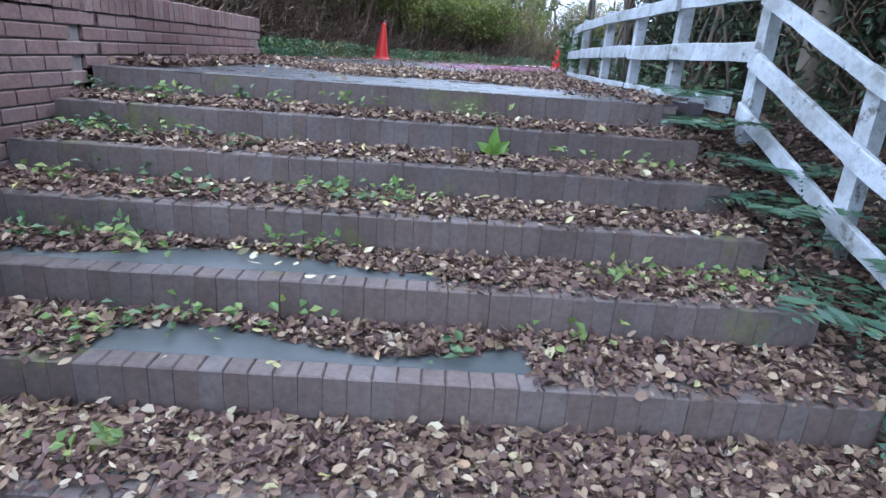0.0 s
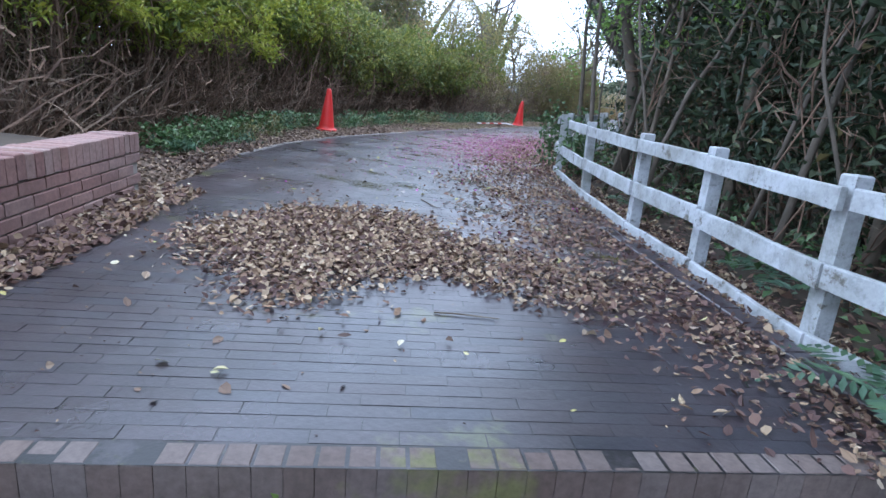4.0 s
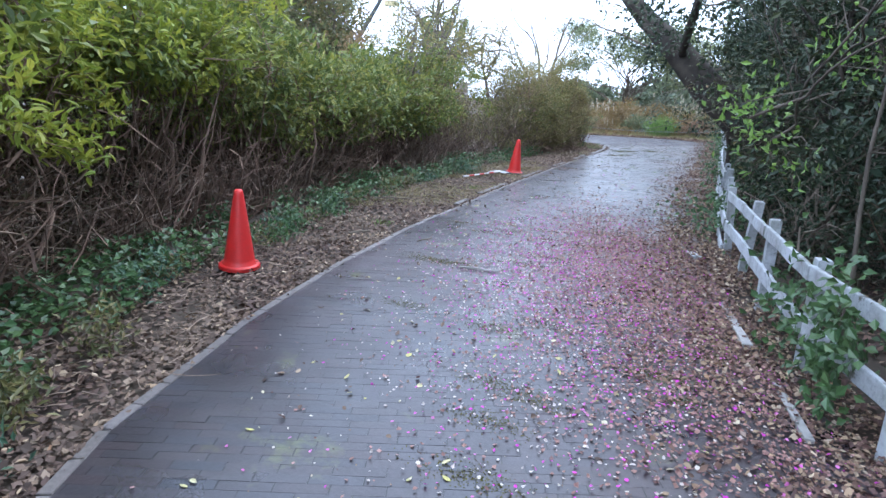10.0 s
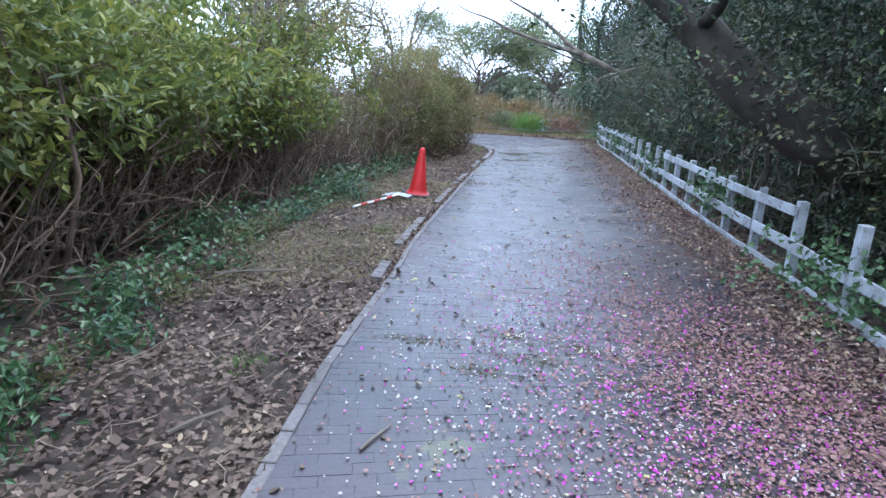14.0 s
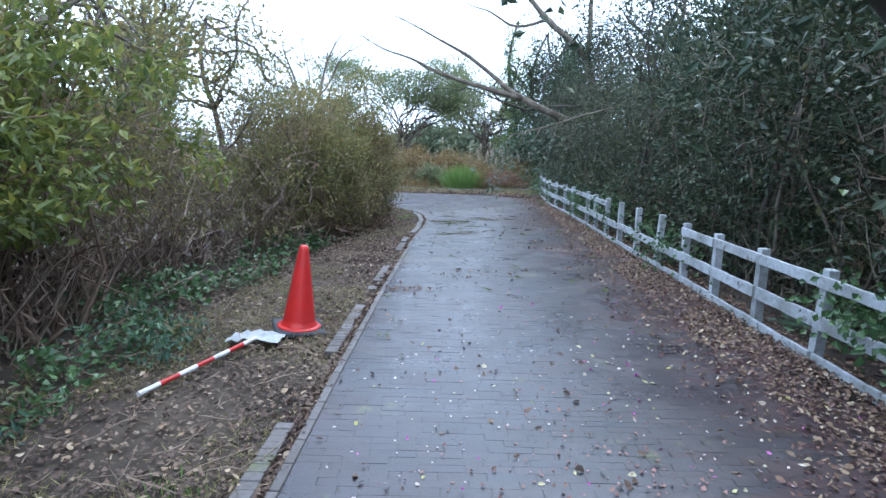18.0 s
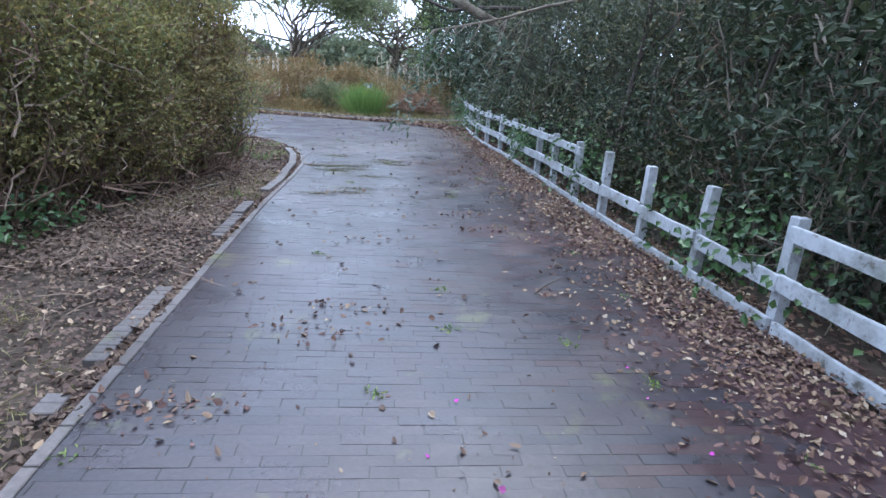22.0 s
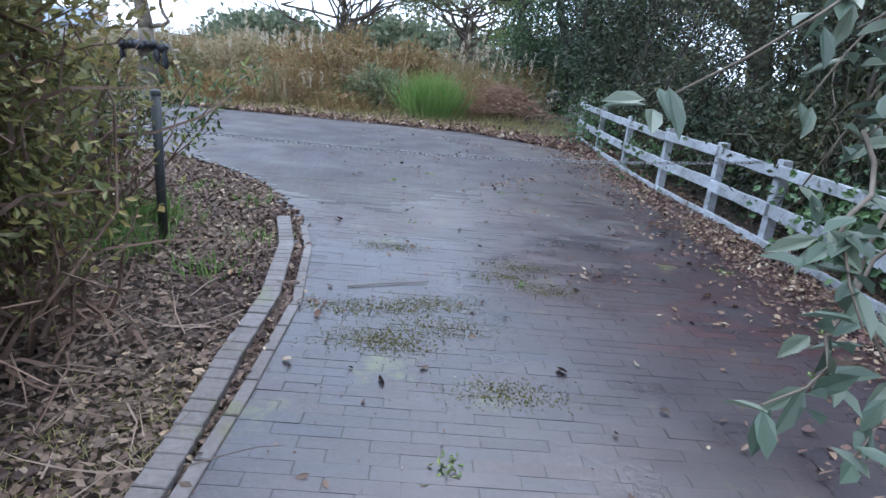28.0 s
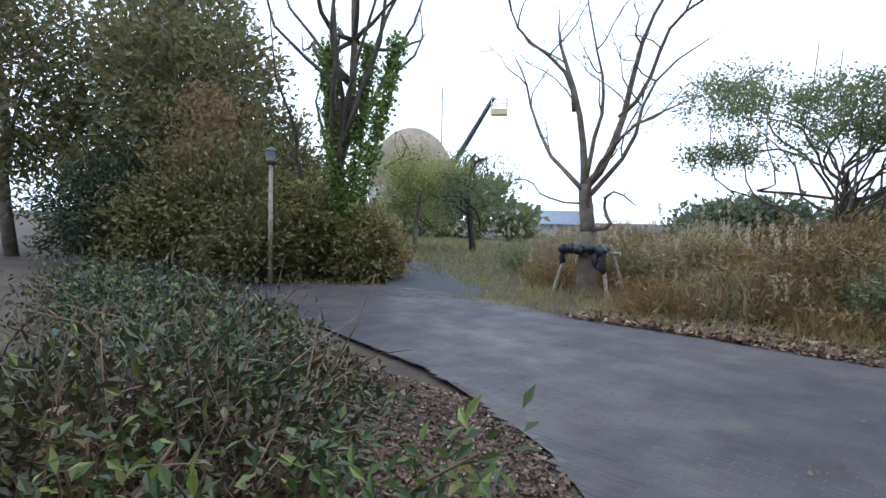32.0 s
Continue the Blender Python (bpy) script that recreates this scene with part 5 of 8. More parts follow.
def vine_tree():
    """A bent trunk close behind the fence with a vine wound round it."""
    ob = tagged(new("tree"), "bent grey-brown tree trunk wound with a thin woody vine", "tree")
    ob.location = (4.95, -2.35, -0.1)
    spine = [(0, 0, -0.1), (0, 0, 0.5), (-0.005, -0.005, 0.9), (-0.03, -0.03, 1.2), (-0.10, -0.08, 1.5), (-0.19, -0.15, 1.9), (-0.27, -0.22, 2.4), (-0.36, -0.28, 3.3), (-0.4, -0.3, 4.4)]
    g = Geo()
    g.tube(spine, [0.075, 0.066, 0.063, 0.06, 0.058, 0.056, 0.052, 0.045, 0.03], 12)
    part("trunk", g, GREY_BARK, ob, smooth=True)
    g = Geo()
    g.tube([(0.075 * math.cos(a) - 0.045, 0.075 * math.sin(a) - 0.04, 1.33 + 0.015 * math.sin(a)) for a in np.linspace(0, 6.9, 15)], 0.010, 7)
    part("vine", g, TWIG, ob, "woody vine looped round the trunk", smooth=True)
    for pts in (((-0.1, -0.05, 1.3), (-0.16, -0.12, 0.95), (-0.06, -0.16, 0.7), (0.16, -0.1, 0.62), (0.42, 0.0, 0.72), (0.7, 0.12, 1.0)), ((-0.02, -0.12, 0.9), (-0.04, -0.14, 0.5), (0.06, -0.15, 0.2), (0.12, -0.2, 0.0)), ((0.1, -0.1, 0.85), (0.16, -0.12, 0.5), (0.12, -0.1, 0.1))):
        g = Geo()
        g.tube(pts, 0.007, 6)
        part("vine", g, PALE_TWIG, ob, "hanging woody vine", smooth=True)
    limb_part("limb", ob, GREY_BARK, (0.28, -0.1, -0.05), (1.2, 0.25, 2.3), 0.04, 0.02, 8, 0.06, 8)
    limb_part("limb", ob, GREY_BARK, (0.45, 0.0, 0.45), (1.3, 0.1, 0.75), 0.02, 0.012, 6, 0.03, 7)
    tips = [limb_part("limb", ob, GREY_BARK, spine[k], e, 0.022, 0.006, 7, 0.06, 6) for k, e in ((6, (0.5, 0.3, 3.2)), (7, (-1.0, 0.4, 4.2)), (7, (-0.9, -1.0, 4.0)), (5, (0.4, 0.2, 2.9)))]
    sets = [clumps(q[-1], (0.5, 0.5, 0.35), 12, 26, 0.14) for q in tips]
    p, way = np.concatenate([a for a, _ in sets]), np.concatenate([b for _, b in sets])
    part("crown", leaf_quads("crown", rng, p, way, 0.08, 0.038), OLIVE_LEAF, ob)


vine_tree()


# ---- the old tree whose dark limb arches over the way ----
def old_tree():
    ob = tagged(new("old_tree"), "old evergreen tree with a thick dark limb arching over the path", "tree")
    ob.location = (5.7, 3.7, -0.3)
    spine = np.array([(0.1, 0, -0.1), (-0.3, 0.05, 0.4), (-1.0, 0.1, 0.98), (-1.7, 0.08, 1.34), (-2.3, 0.12, 1.62), (-2.8, 0.3, 2.05), (-3.3, 0.42, 2.6), (-3.8, 0.7, 3.05), (-4.3, 0.85, 3.6), (-4.7, 1.0, 4.0)])
    g = Geo()
    g.tube([tuple(q) for q in spine], [0.36, 0.34, 0.31, 0.29, 0.27, 0.23, 0.19, 0.145, 0.10, 0.06], 14)
    part("trunk", g, DARK_BARK, ob, smooth=True)
    q1, q2 = spine[2:5], spine[4:]
    q3 = limb_part("limb", ob, DARK_BARK, (-0.9, 0.1, 0.95), (-1.6, -0.9, 3.6), 0.13, 0.05, 6, 0.10, 8)
    q4 = limb_part("limb", ob, DARK_BARK, (-0.6, 0.05, 0.6), (0.5, 0.5, 3.6), 0.16, 0.06, 6, 0.10, 8)
    q5 = limb_part("limb", ob, DARK_BARK, (-2.45, 0.15, 1.65), (-2.3, 0.4, 0.75), 0.045, 0.025, 4, 0.03, 7)
    q6 = limb_part("limb", ob, DARK_BARK, (-3.2, 0.4, 2.45), (-2.6, -1.4, 4.4), 0.07, 0.03, 5, 0.10, 7)
    way = np.concatenate([q2[2:], q3[2:], q4[2:], q6[1:], q1[2:] + (0, 0, 0.4)])
    c = way[rng.integers(0, len(way), 560)] + rng.normal(size=(560, 3)) * np.array((0.6, 0.6, 0.42)) + np.array((0.25, -0.1, 0.35))
    p = np.repeat(c, 20, 0) + rng.normal(size=(560 * 20, 3)) * 0.13
    part("crown", leaf_quads("crown", rng, p, rng.normal(size=(len(p), 3)), 0.08 * (0.6 + 0.8 * rng.random(len(p))), 0.042), DARK_LEAF, ob)
    # twigs with glossy leaves hang in front of the limb
    k = 130
    c = spine[rng.integers(1, 6, k)] + rng.normal(size=(k, 3)) * np.array((0.5, 0.25, 0.28)) + np.array((0.35, -0.55, 0.1))
    p = np.repeat(c, 22, 0) + rng.normal(size=(k * 22, 3)) * np.array((0.12, 0.12, 0.07))
    part("foliage", leaf_quads("foliage", rng, p, rng.normal(size=(len(p), 3)) + np.array((-0.3, -0.3, 0)), 0.07, 0.036, np.tile((-0.3, -0.4, 1.0), (len(p), 1))), GLOSSY_LEAF, ob)["kind"] = "stuff"


old_tree()


def bare_limbs():
    """A leaning tree with long leafless limbs over the way."""
    ob = tagged(new("leaning_tree"), "leaning tree with long bare grey limbs over the path", "tree")
    ob.location = (5.2, 19.3, -0.3)
    limb_part("trunk", ob, BARK, (0, 0, 0), (-1.4, -0.8, 4.3), 0.19, 0.12, 6, 0.04, 9)
    limb_part("limb", ob, BARK, (-0.7, -0.4, 2.2), (-3.16, -0.8, 3.25), 0.12, 0.095, 6, 0.03, 9)
    tips = [limb_part("limb", ob, BARK, *row, 0.03, 7) for row in (
        ((-3.16, -0.8, 3.25), (-4.73, -0.8, 4.39), 0.085, 0.05, 6), ((-4.73, -0.8, 4.39), (-6.80, -0.9, 5.44), 0.05, 0.012, 8), ((-3.16, -0.8, 3.25), (-5.93, -0.7, 4.10), 0.085, 0.045, 7), ((-5.93, -0.7, 4.10), (-7.77, -0.8, 4.90), 0.045, 0.012, 8),
        ((-1.38, -0.8, 4.31), (-3.04, -0.8, 5.92), 0.11, 0.065, 7), ((-3.04, -0.8, 5.92), (-4.3, -0.9, 7.2), 0.065, 0.02, 7), ((-2.5, -0.8, 5.4), (-3.64, -0.9, 5.25), 0.05, 0.035, 5), ((-3.64, -0.9, 5.25), (-5.01, -1.0, 5.91), 0.035, 0.008, 8), ((-1.4, -0.8, 4.3), (-1.3, -0.5, 7.4), 0.09, 0.04, 6))]
    base = np.concatenate([t[3:] for t in tips])
    st = base[rng.integers(0, len(base), 150)]
    me, _ = twig_mesh("twig_tangle", st, rng.normal(size=(150, 3)) + np.array((-0.7, 0, 0.5)), 0.4 + 0.7 * rng.random(150), 0.007, 5, 0.2)
    part("twig_tangle", me, BARK, ob)["kind"] = "stuff"


bare_limbs()


# ---- ground cover ----
def between(a, b, n, power=1.0):
    """Random places between two lines; power over 1 crowds them towards b."""
    t, k = rng.random(n), rng.random(n) ** (1 / power)
    p, q = along(a, t), along(b, t)
    return p + (q - p) * k[:, None]


def lay(p, z, size, material, name, label, lift=0.02, width=0.62, curl=0.5, plain=False):
    """Flat-lying fallen leaves at places p."""
    n = len(p)
    a = rng.random(n) * 6.283
    way = np.stack([np.cos(a), np.sin(a), rng.normal(size=n) * 0.28], -1)
    base = np.c_[p, z + 0.004 + rng.random(n) ** 2 * lift]
    up = np.tile((0.0, 0.0, 1.0), (n, 1))
    s = size * (0.55 + 0.9 * rng.random(n))
    me = leaf_quads(name, rng, base, way, s, s * width * (0.7 + 0.5 * rng.random(n)) * (1.25 if plain else 1.0), up, 0.1, not plain)
    if plain:
        v = np.empty(len(me.vertices) * 3, np.float32)
        me.vertices.foreach_get("co", v)
        v = v.reshape(-1, 4, 3)
        for k in (1, 2, 3):
            v[:, k, 2] += rng.normal(size=n) * curl * 0.3 * s
        v[:, :, 2] = np.maximum(v[:, :, 2], (z if np.ndim(z) else np.full(n, z))[:, None] + 0.002)
        me.vertices.foreach_set("co", v.ravel())
        me.update()
        return tagged(part(name, me, material), label, "leaves", kind="stuff")
    v = np.empty(len(me.vertices) * 3, np.float32)
    me.vertices.foreach_get("co", v)
    v = v.reshape(-1, 6, 3)
    for k in ((1, 2), (4, 5)):
        bend = rng.normal(size=n) * curl * 0.32 * s
        v[:, k[0], 2] += bend
        v[:, k[1], 2] += bend * (0.6 + 0.8 * rng.random(n))
    v[:, 3, 2] += np.abs(rng.normal(size=n)) * curl * 0.25 * s
    v[:, :, 2] = np.maximum(v[:, :, 2], (z if np.ndim(z) else np.full(n, z))[:, None] + 0.002)
    me.vertices.foreach_set("co", v.ravel())
    me.update()
    return tagged(part(name, me, material), label, "leaves", kind="stuff")


def litter():
    right = between(LITTER_EDGE, FENCE[1:] + (0.25, 0), 76000, 1.25)
    ok_right = wave(right[:, 0], right[:, 1], 2.2, 1) * 0.5 + rng.random(len(right)) > 0.25
    lay(right[ok_right], 0.0, 0.031, LITTER, "leaf_litter", "dead leaves drifted along the foot of the fence", plain=True)
    wide = LITTER_EDGE - (0.55, 0.1)
    thin = between(wide, LITTER_EDGE, 3600, 2.2)
    lay(thin, 0.0, 0.035, LITTER, "leaf_litter", "scattered dead leaves thinning out over the bricks")
    edge = LEFT_EDGE[1:20]
    base = np.concatenate([HEDGE[1:], [(-1.7, 14.4), (-2.3, 16.0)]])
    left = between(edge - (0.02, 0), base, 62000, 0.75)
    ok = wave(left[:, 0], left[:, 1], 1.6, 2) * 0.45 + rng.random(len(left)) > 0.02
    for big, size in ((True, 0.040), (False, 0.030)):
        pick = left[ok & ((left[:, 1] < 2.0) == big)]
        lay(pick, -0.03, size, SHADED_LITTER, "leaf_litter", "dead leaves and bare earth along the hedge", 0.03, plain=True)
    verge = between(LEFT_EDGE[12:17] - (0.2, 0), HEDGE[8:] + (0.1, 0), 12000)
    lay(verge, -0.025, 0.031, SHADED_LITTER, "leaf_litter", "thick dead leaves between kerb and hedge", 0.03, plain=True)
    # the leaf-covered corner by the chain
    c = np.stack([rng.uniform(-4.6, -0.3, 46000), rng.uniform(13.6, 17.0, 46000)], -1)
    c = c[~inside(PAVED, c)]
    lay(c, -0.03, 0.034, SHADED_LITTER, "leaf_litter", "dead leaves covering the corner beside the chain post", 0.03, plain=True)
    heap = np.array([(4.15, -7.45), (4.05, -6.5), (4.65, -6.05), (5.1, -6.35), (5.55, -6.65), (5.35, -7.15), (5.3, -7.8), (4.9, -7.6)])
    h = np.stack([rng.uniform(3.8, 5.7, 24000), rng.uniform(-8.0, -5.9, 24000)], -1)
    h = h[inside(heap, h + rng.normal(size=h.shape) * 0.1)]
    lay(h, 0.0, 0.030, LITTER, "leaf_heap", "flat heap of dry dead leaves on the brick paving", 0.035)
    lay(h[::5], 0.006, 0.030, LIGHT_LITTER, "leaf_heap", "light brown dry leaves on top of the heap", 0.035)
    join = np.array([(5.2, -7.0), (5.25, -6.25), (5.75, -6.2), (6.3, -6.65), (6.1, -6.95), (5.6, -6.95)])
    q = np.stack([rng.uniform(5.1, 6.4, 4600), rng.uniform(-7.1, -6.1, 4600)], -1)
    q = q[inside(join, q + rng.normal(size=q.shape) * 0.08)]
    lay(q, 0.0, 0.030, LITTER, "leaf_litter", "dead leaves between the heap and the fence", 0.025, plain=True)
    lay(q[::6], 0.004, 0.030, LIGHT_LITTER, "leaf_litter", "light brown leaves between the heap and the fence", 0.025)
    lay(right[ok_right][::13], 0.004, 0.030, LIGHT_LITTER, "leaf_litter", "light brown leaves along the foot of the fence")
    lay(left[ok][::40], -0.02, 0.034, LIGHT_LITTER, "leaf_litter", "light brown leaves along the hedge", 0.03)
    lay(c[::34], -0.02, 0.028, LIGHT_LITTER, "leaf_litter", "light brown leaves beside the chain post", 0.03)
    wall = between(np.array([(4.84, -9.2), (2.9, -6.85)]), np.array([(4.95, -8.95), (3.3, -6.7)]), 2600)
    lay(wall, 0.0, 0.042, LITTER, "leaf_litter", "dead leaves gathered at the foot of the brick wall", 0.04)
    gut = LEFT_EDGE[(LEFT_EDGE[:, 1] > 1.5) & (LEFT_EDGE[:, 1] < 14.6)]
    g2 = between(gut - (0.09, 0), gut - (0.035, 0), 5200)
    lay(g2, -0.02, 0.036, SHADED_LITTER, "leaf_litter", "dead leaves filling the gutter beside the kerb", 0.02)
    # treads
    for k in range(1, 11):
        n = 9500 if k < 7 else 8000
        u, w = rng.uniform(-2.05, 1.1 + 0.02 * k, n), rng.random(n) ** 0.85
        if k in (4, 5):
            bare = (u < 0.15 - 0.3 * (k == 4)) & (u > -1.7 + 0.5 * (k == 5)) & (w < 0.62 + 0.2 * np.sin(u * 5))
            keep = ~bare
        elif k in (1, 2, 3):
            keep = rng.random(n) < 0.55 + 0.6 * w
        else:
            keep = np.ones(n, bool)
        w = np.where(w < 0.25, w + (rng.random(n) < 0.6) * 0.3, w)
        p = STAIR_O + STAIR_D * (-TREAD * k + w * (TREAD - 0.02))[:, None] + STAIR_E * u[:, None]
        lay(p[keep], -RISE * k - 0.004, 0.029 if k < 5 else 0.033, LITTER, "leaf_litter", "dead leaves lying on a stair tread", 0.03, plain=k > 6)
        if k < 8:
            lay(p[keep][::26], -RISE * k + 0.004, 0.030, LIGHT_LITTER, "leaf_litter", "light brown leaves on a stair tread", 0.03)
        m = 34 if k < 7 else 24
        u, w = rng.uniform(-2.0, 1.1, m), rng.random(m)
        p = STAIR_O + STAIR_D * (-TREAD * k + w * (TREAD - 0.02))[:, None] + STAIR_E * u[:, None]
        lay(p, -RISE * k + 0.012, 0.04, PALE_LITTER, "leaf_litter", "pale yellowed leaves on a stair tread", 0.02)
    lp = STAIR_O + STAIR_D * (-rng.uniform(3.75, 7.2, 9000))[:, None] + STAIR_E * rng.uniform(-3.5, 3.5, 9000)[:, None]
    lay(lp, -RISE * 10, 0.05, LITTER, "leaf_litter", "dead leaves on the landing below the stairs", 0.03, plain=True)
    side = STAIR_O + STAIR_D * (-rng.uniform(-0.5, 4.5, 30000))[:, None] + STAIR_E * (1.12 + 2.2 * rng.random(30000) ** 1.5)[:, None]
    lay(side, ground_z(side[:, 0], side[:, 1]) + 0.01, 0.036, LITTER, "leaf_litter", "dead leaves beside the stairs", 0.03, plain=True)
    woods_p = np.stack([rng.uniform(3.0, 9.5, 42000), rng.uniform(-7.5, 21, 42000)], -1)
    past = np.interp(woods_p[:, 1], FENCE[1:, 1], FENCE[1:, 0])
    woods_p = woods_p[(woods_p[:, 0] > past + 0.12) & (woods_p[:, 0] < past + 3.2)]
    lay(woods_p, ground_z(woods_p[:, 0], woods_p[:, 1]) + 0.004, 0.05, LITTER, "leaf_litter", "dead leaves on the floor of the woods", 0.02, plain=True)
    n = 5200
    q = np.stack([rng.uniform(3.6, 8.0, n), rng.uniform(-6.5, 1.0, n)], -1)
    past = np.interp(q[:, 1], FENCE[1:, 1], FENCE[1:, 0])
    q = q[(q[:, 0] > past + 0.15) & (q[:, 0] < past + 2.0)]
    q = q[wave(q[:, 0], q[:, 1], 1.4, 2) > -0.2]
    me = leaf_quads("ground_ivy", rng, np.c_[q, ground_z(q[:, 0], q[:, 1]) + rng.random(len(q)) ** 1.4 * 0.3], rng.normal(size=(len(q), 3)) * np.array((1, 1, 0.4)) + np.array((-0.3, -0.2, 0.3)), 0.05 + 0.04 * rng.random(len(q)), 0.045, np.tile((-0.3, -0.2, 1.0), (len(q), 1)))
    tagged(part("ground_ivy", me, IVY_LEAF), "dark ivy and weeds behind the white fence", "ivy", kind="stuff")
    # loose leaves all along the bricks
    n = 2600
    s, u = rng.uniform(0.2, 29.0, n), rng.uniform(-2.2, 2.2, n)
    p = way_point(s, u)
    p = p[inside(PAVED, p)]
    half = len(p) // 3
    lay(p[half:], 0.0, 0.038, SHADED_LITTER, "scattered_leaves", "single dead leaves scattered over the brick path", 0.01)
    q = p[:half]
    q = q[(q[:, 1] < 6)]
    lay(q, 0.0, 0.035, PALE_LITTER, "scattered_leaves", "single pale leaves scattered over the brick path", 0.008)
    for i in range(42):
        c = way_point(rng.uniform(16, 29), rng.uniform(-1.6, 1.6)) if i > 8 else way_point(rng.uniform(0.5, 3), rng.uniform(-1.6, 1.6))
        k = int(rng.integers(10, 40))
        pp = c + rng.normal(size=(k, 2)) * np.array((0.16, 0.07))
        pp = pp[inside(PAVED, pp)]
        if len(pp) > 3:
            lay(pp, 0.0, 0.034, LITTER, "leaf_drift", "small drift of dead leaves and moss on the bricks", 0.02)
    far = between(FAR_EDGE[:6], FAR_EDGE[:6] + (0, 1.6), 9000, 0.6)
    lay(far, np.maximum(ground_z(far[:, 0], far[:, 1]), 0.0) + 0.005, 0.07, LITTER, "leaf_litter", "dead leaves along the far edge of the junction", 0.03, plain=True)
    n = 15000
    p = way_point(rng.uniform(0.1, 28.5, n), rng.uniform(-2.0, 2.0, n))
    p = p[inside(PAVED, p)]
    p = p[wave(p[:, 0], p[:, 1], 1.1, 9) + rng.normal(size=len(p)) * 0.5 > 0.1]
    lay(p, 0.0, 0.011, LITTER, "leaf_crumbs", "tiny crumbs of leaves and twigs on the bricks", 0.003, 0.5, plain=True)
    # petals
    n = 17000
    t = rng.normal(size=(n, 2))
    c = np.array((2.35, -0.6)) + t[:, :1] * np.array((-0.6, 1.55)) + t[:, 1:] * np.array((0.62, 0.2))
    ok = (c[:, 0] < np.interp(c[:, 1], FENCE[1:, 1], FENCE[1:, 0]) - 0.02) & inside(PAVED, c)
    c = c[ok]
    k = len(c) // 3
    lay(c[:k], 0.004, 0.016, PETAL, "fallen_petals", "purple flower petals fallen on the brick path", 0.012, 0.9)
    lay(c[k:2 * k] - (0.25, 0.0), 0.001, 0.015, CREAM_PETAL, "fallen_petals", "pale withered petals fallen on the brick path", 0.01, 0.8)
    # a carpet of withered blossoms that thickens towards the fence
    n = 18000
    q = np.array((2.75, -0.1)) + rng.normal(size=(n, 1)) * np.array((-0.55, 1.7)) + rng.normal(size=(n, 1)) * np.array((0.42, 0.12))
    ok = (q[:, 0] < np.interp(q[:, 1], FENCE[1:, 1], FENCE[1:, 0]) - 0.02) & inside(PAVED, q) & (q[:, 1] > -3.2)
    lay(np.concatenate([c[2 * k:], q[ok]]), 0.001, 0.020, RED_LITTER, "reddish_leaves", "reddish withered blossoms carpeting the brick path", 0.012, 0.75, plain=True)
    n = 1500
    p = way_point(rng.uniform(3.0, 16.0, n), rng.normal(0.3, 1.0, n))
    p = p[inside(PAVED, p)]
    lay(p, 0.0, 0.018, CREAM_PETAL, "scattered_petals", "pale petals scattered on the brick path", 0.008, 0.9)
    p = way_point(rng.uniform(3.0, 17.0, 160), rng.normal(0.6, 0.8, 160))
    lay(p[inside(PAVED, p)], 0.0, 0.022, PETAL, "scattered_petals", "single magenta petals on the brick path", 0.008, 0.9)


litter()


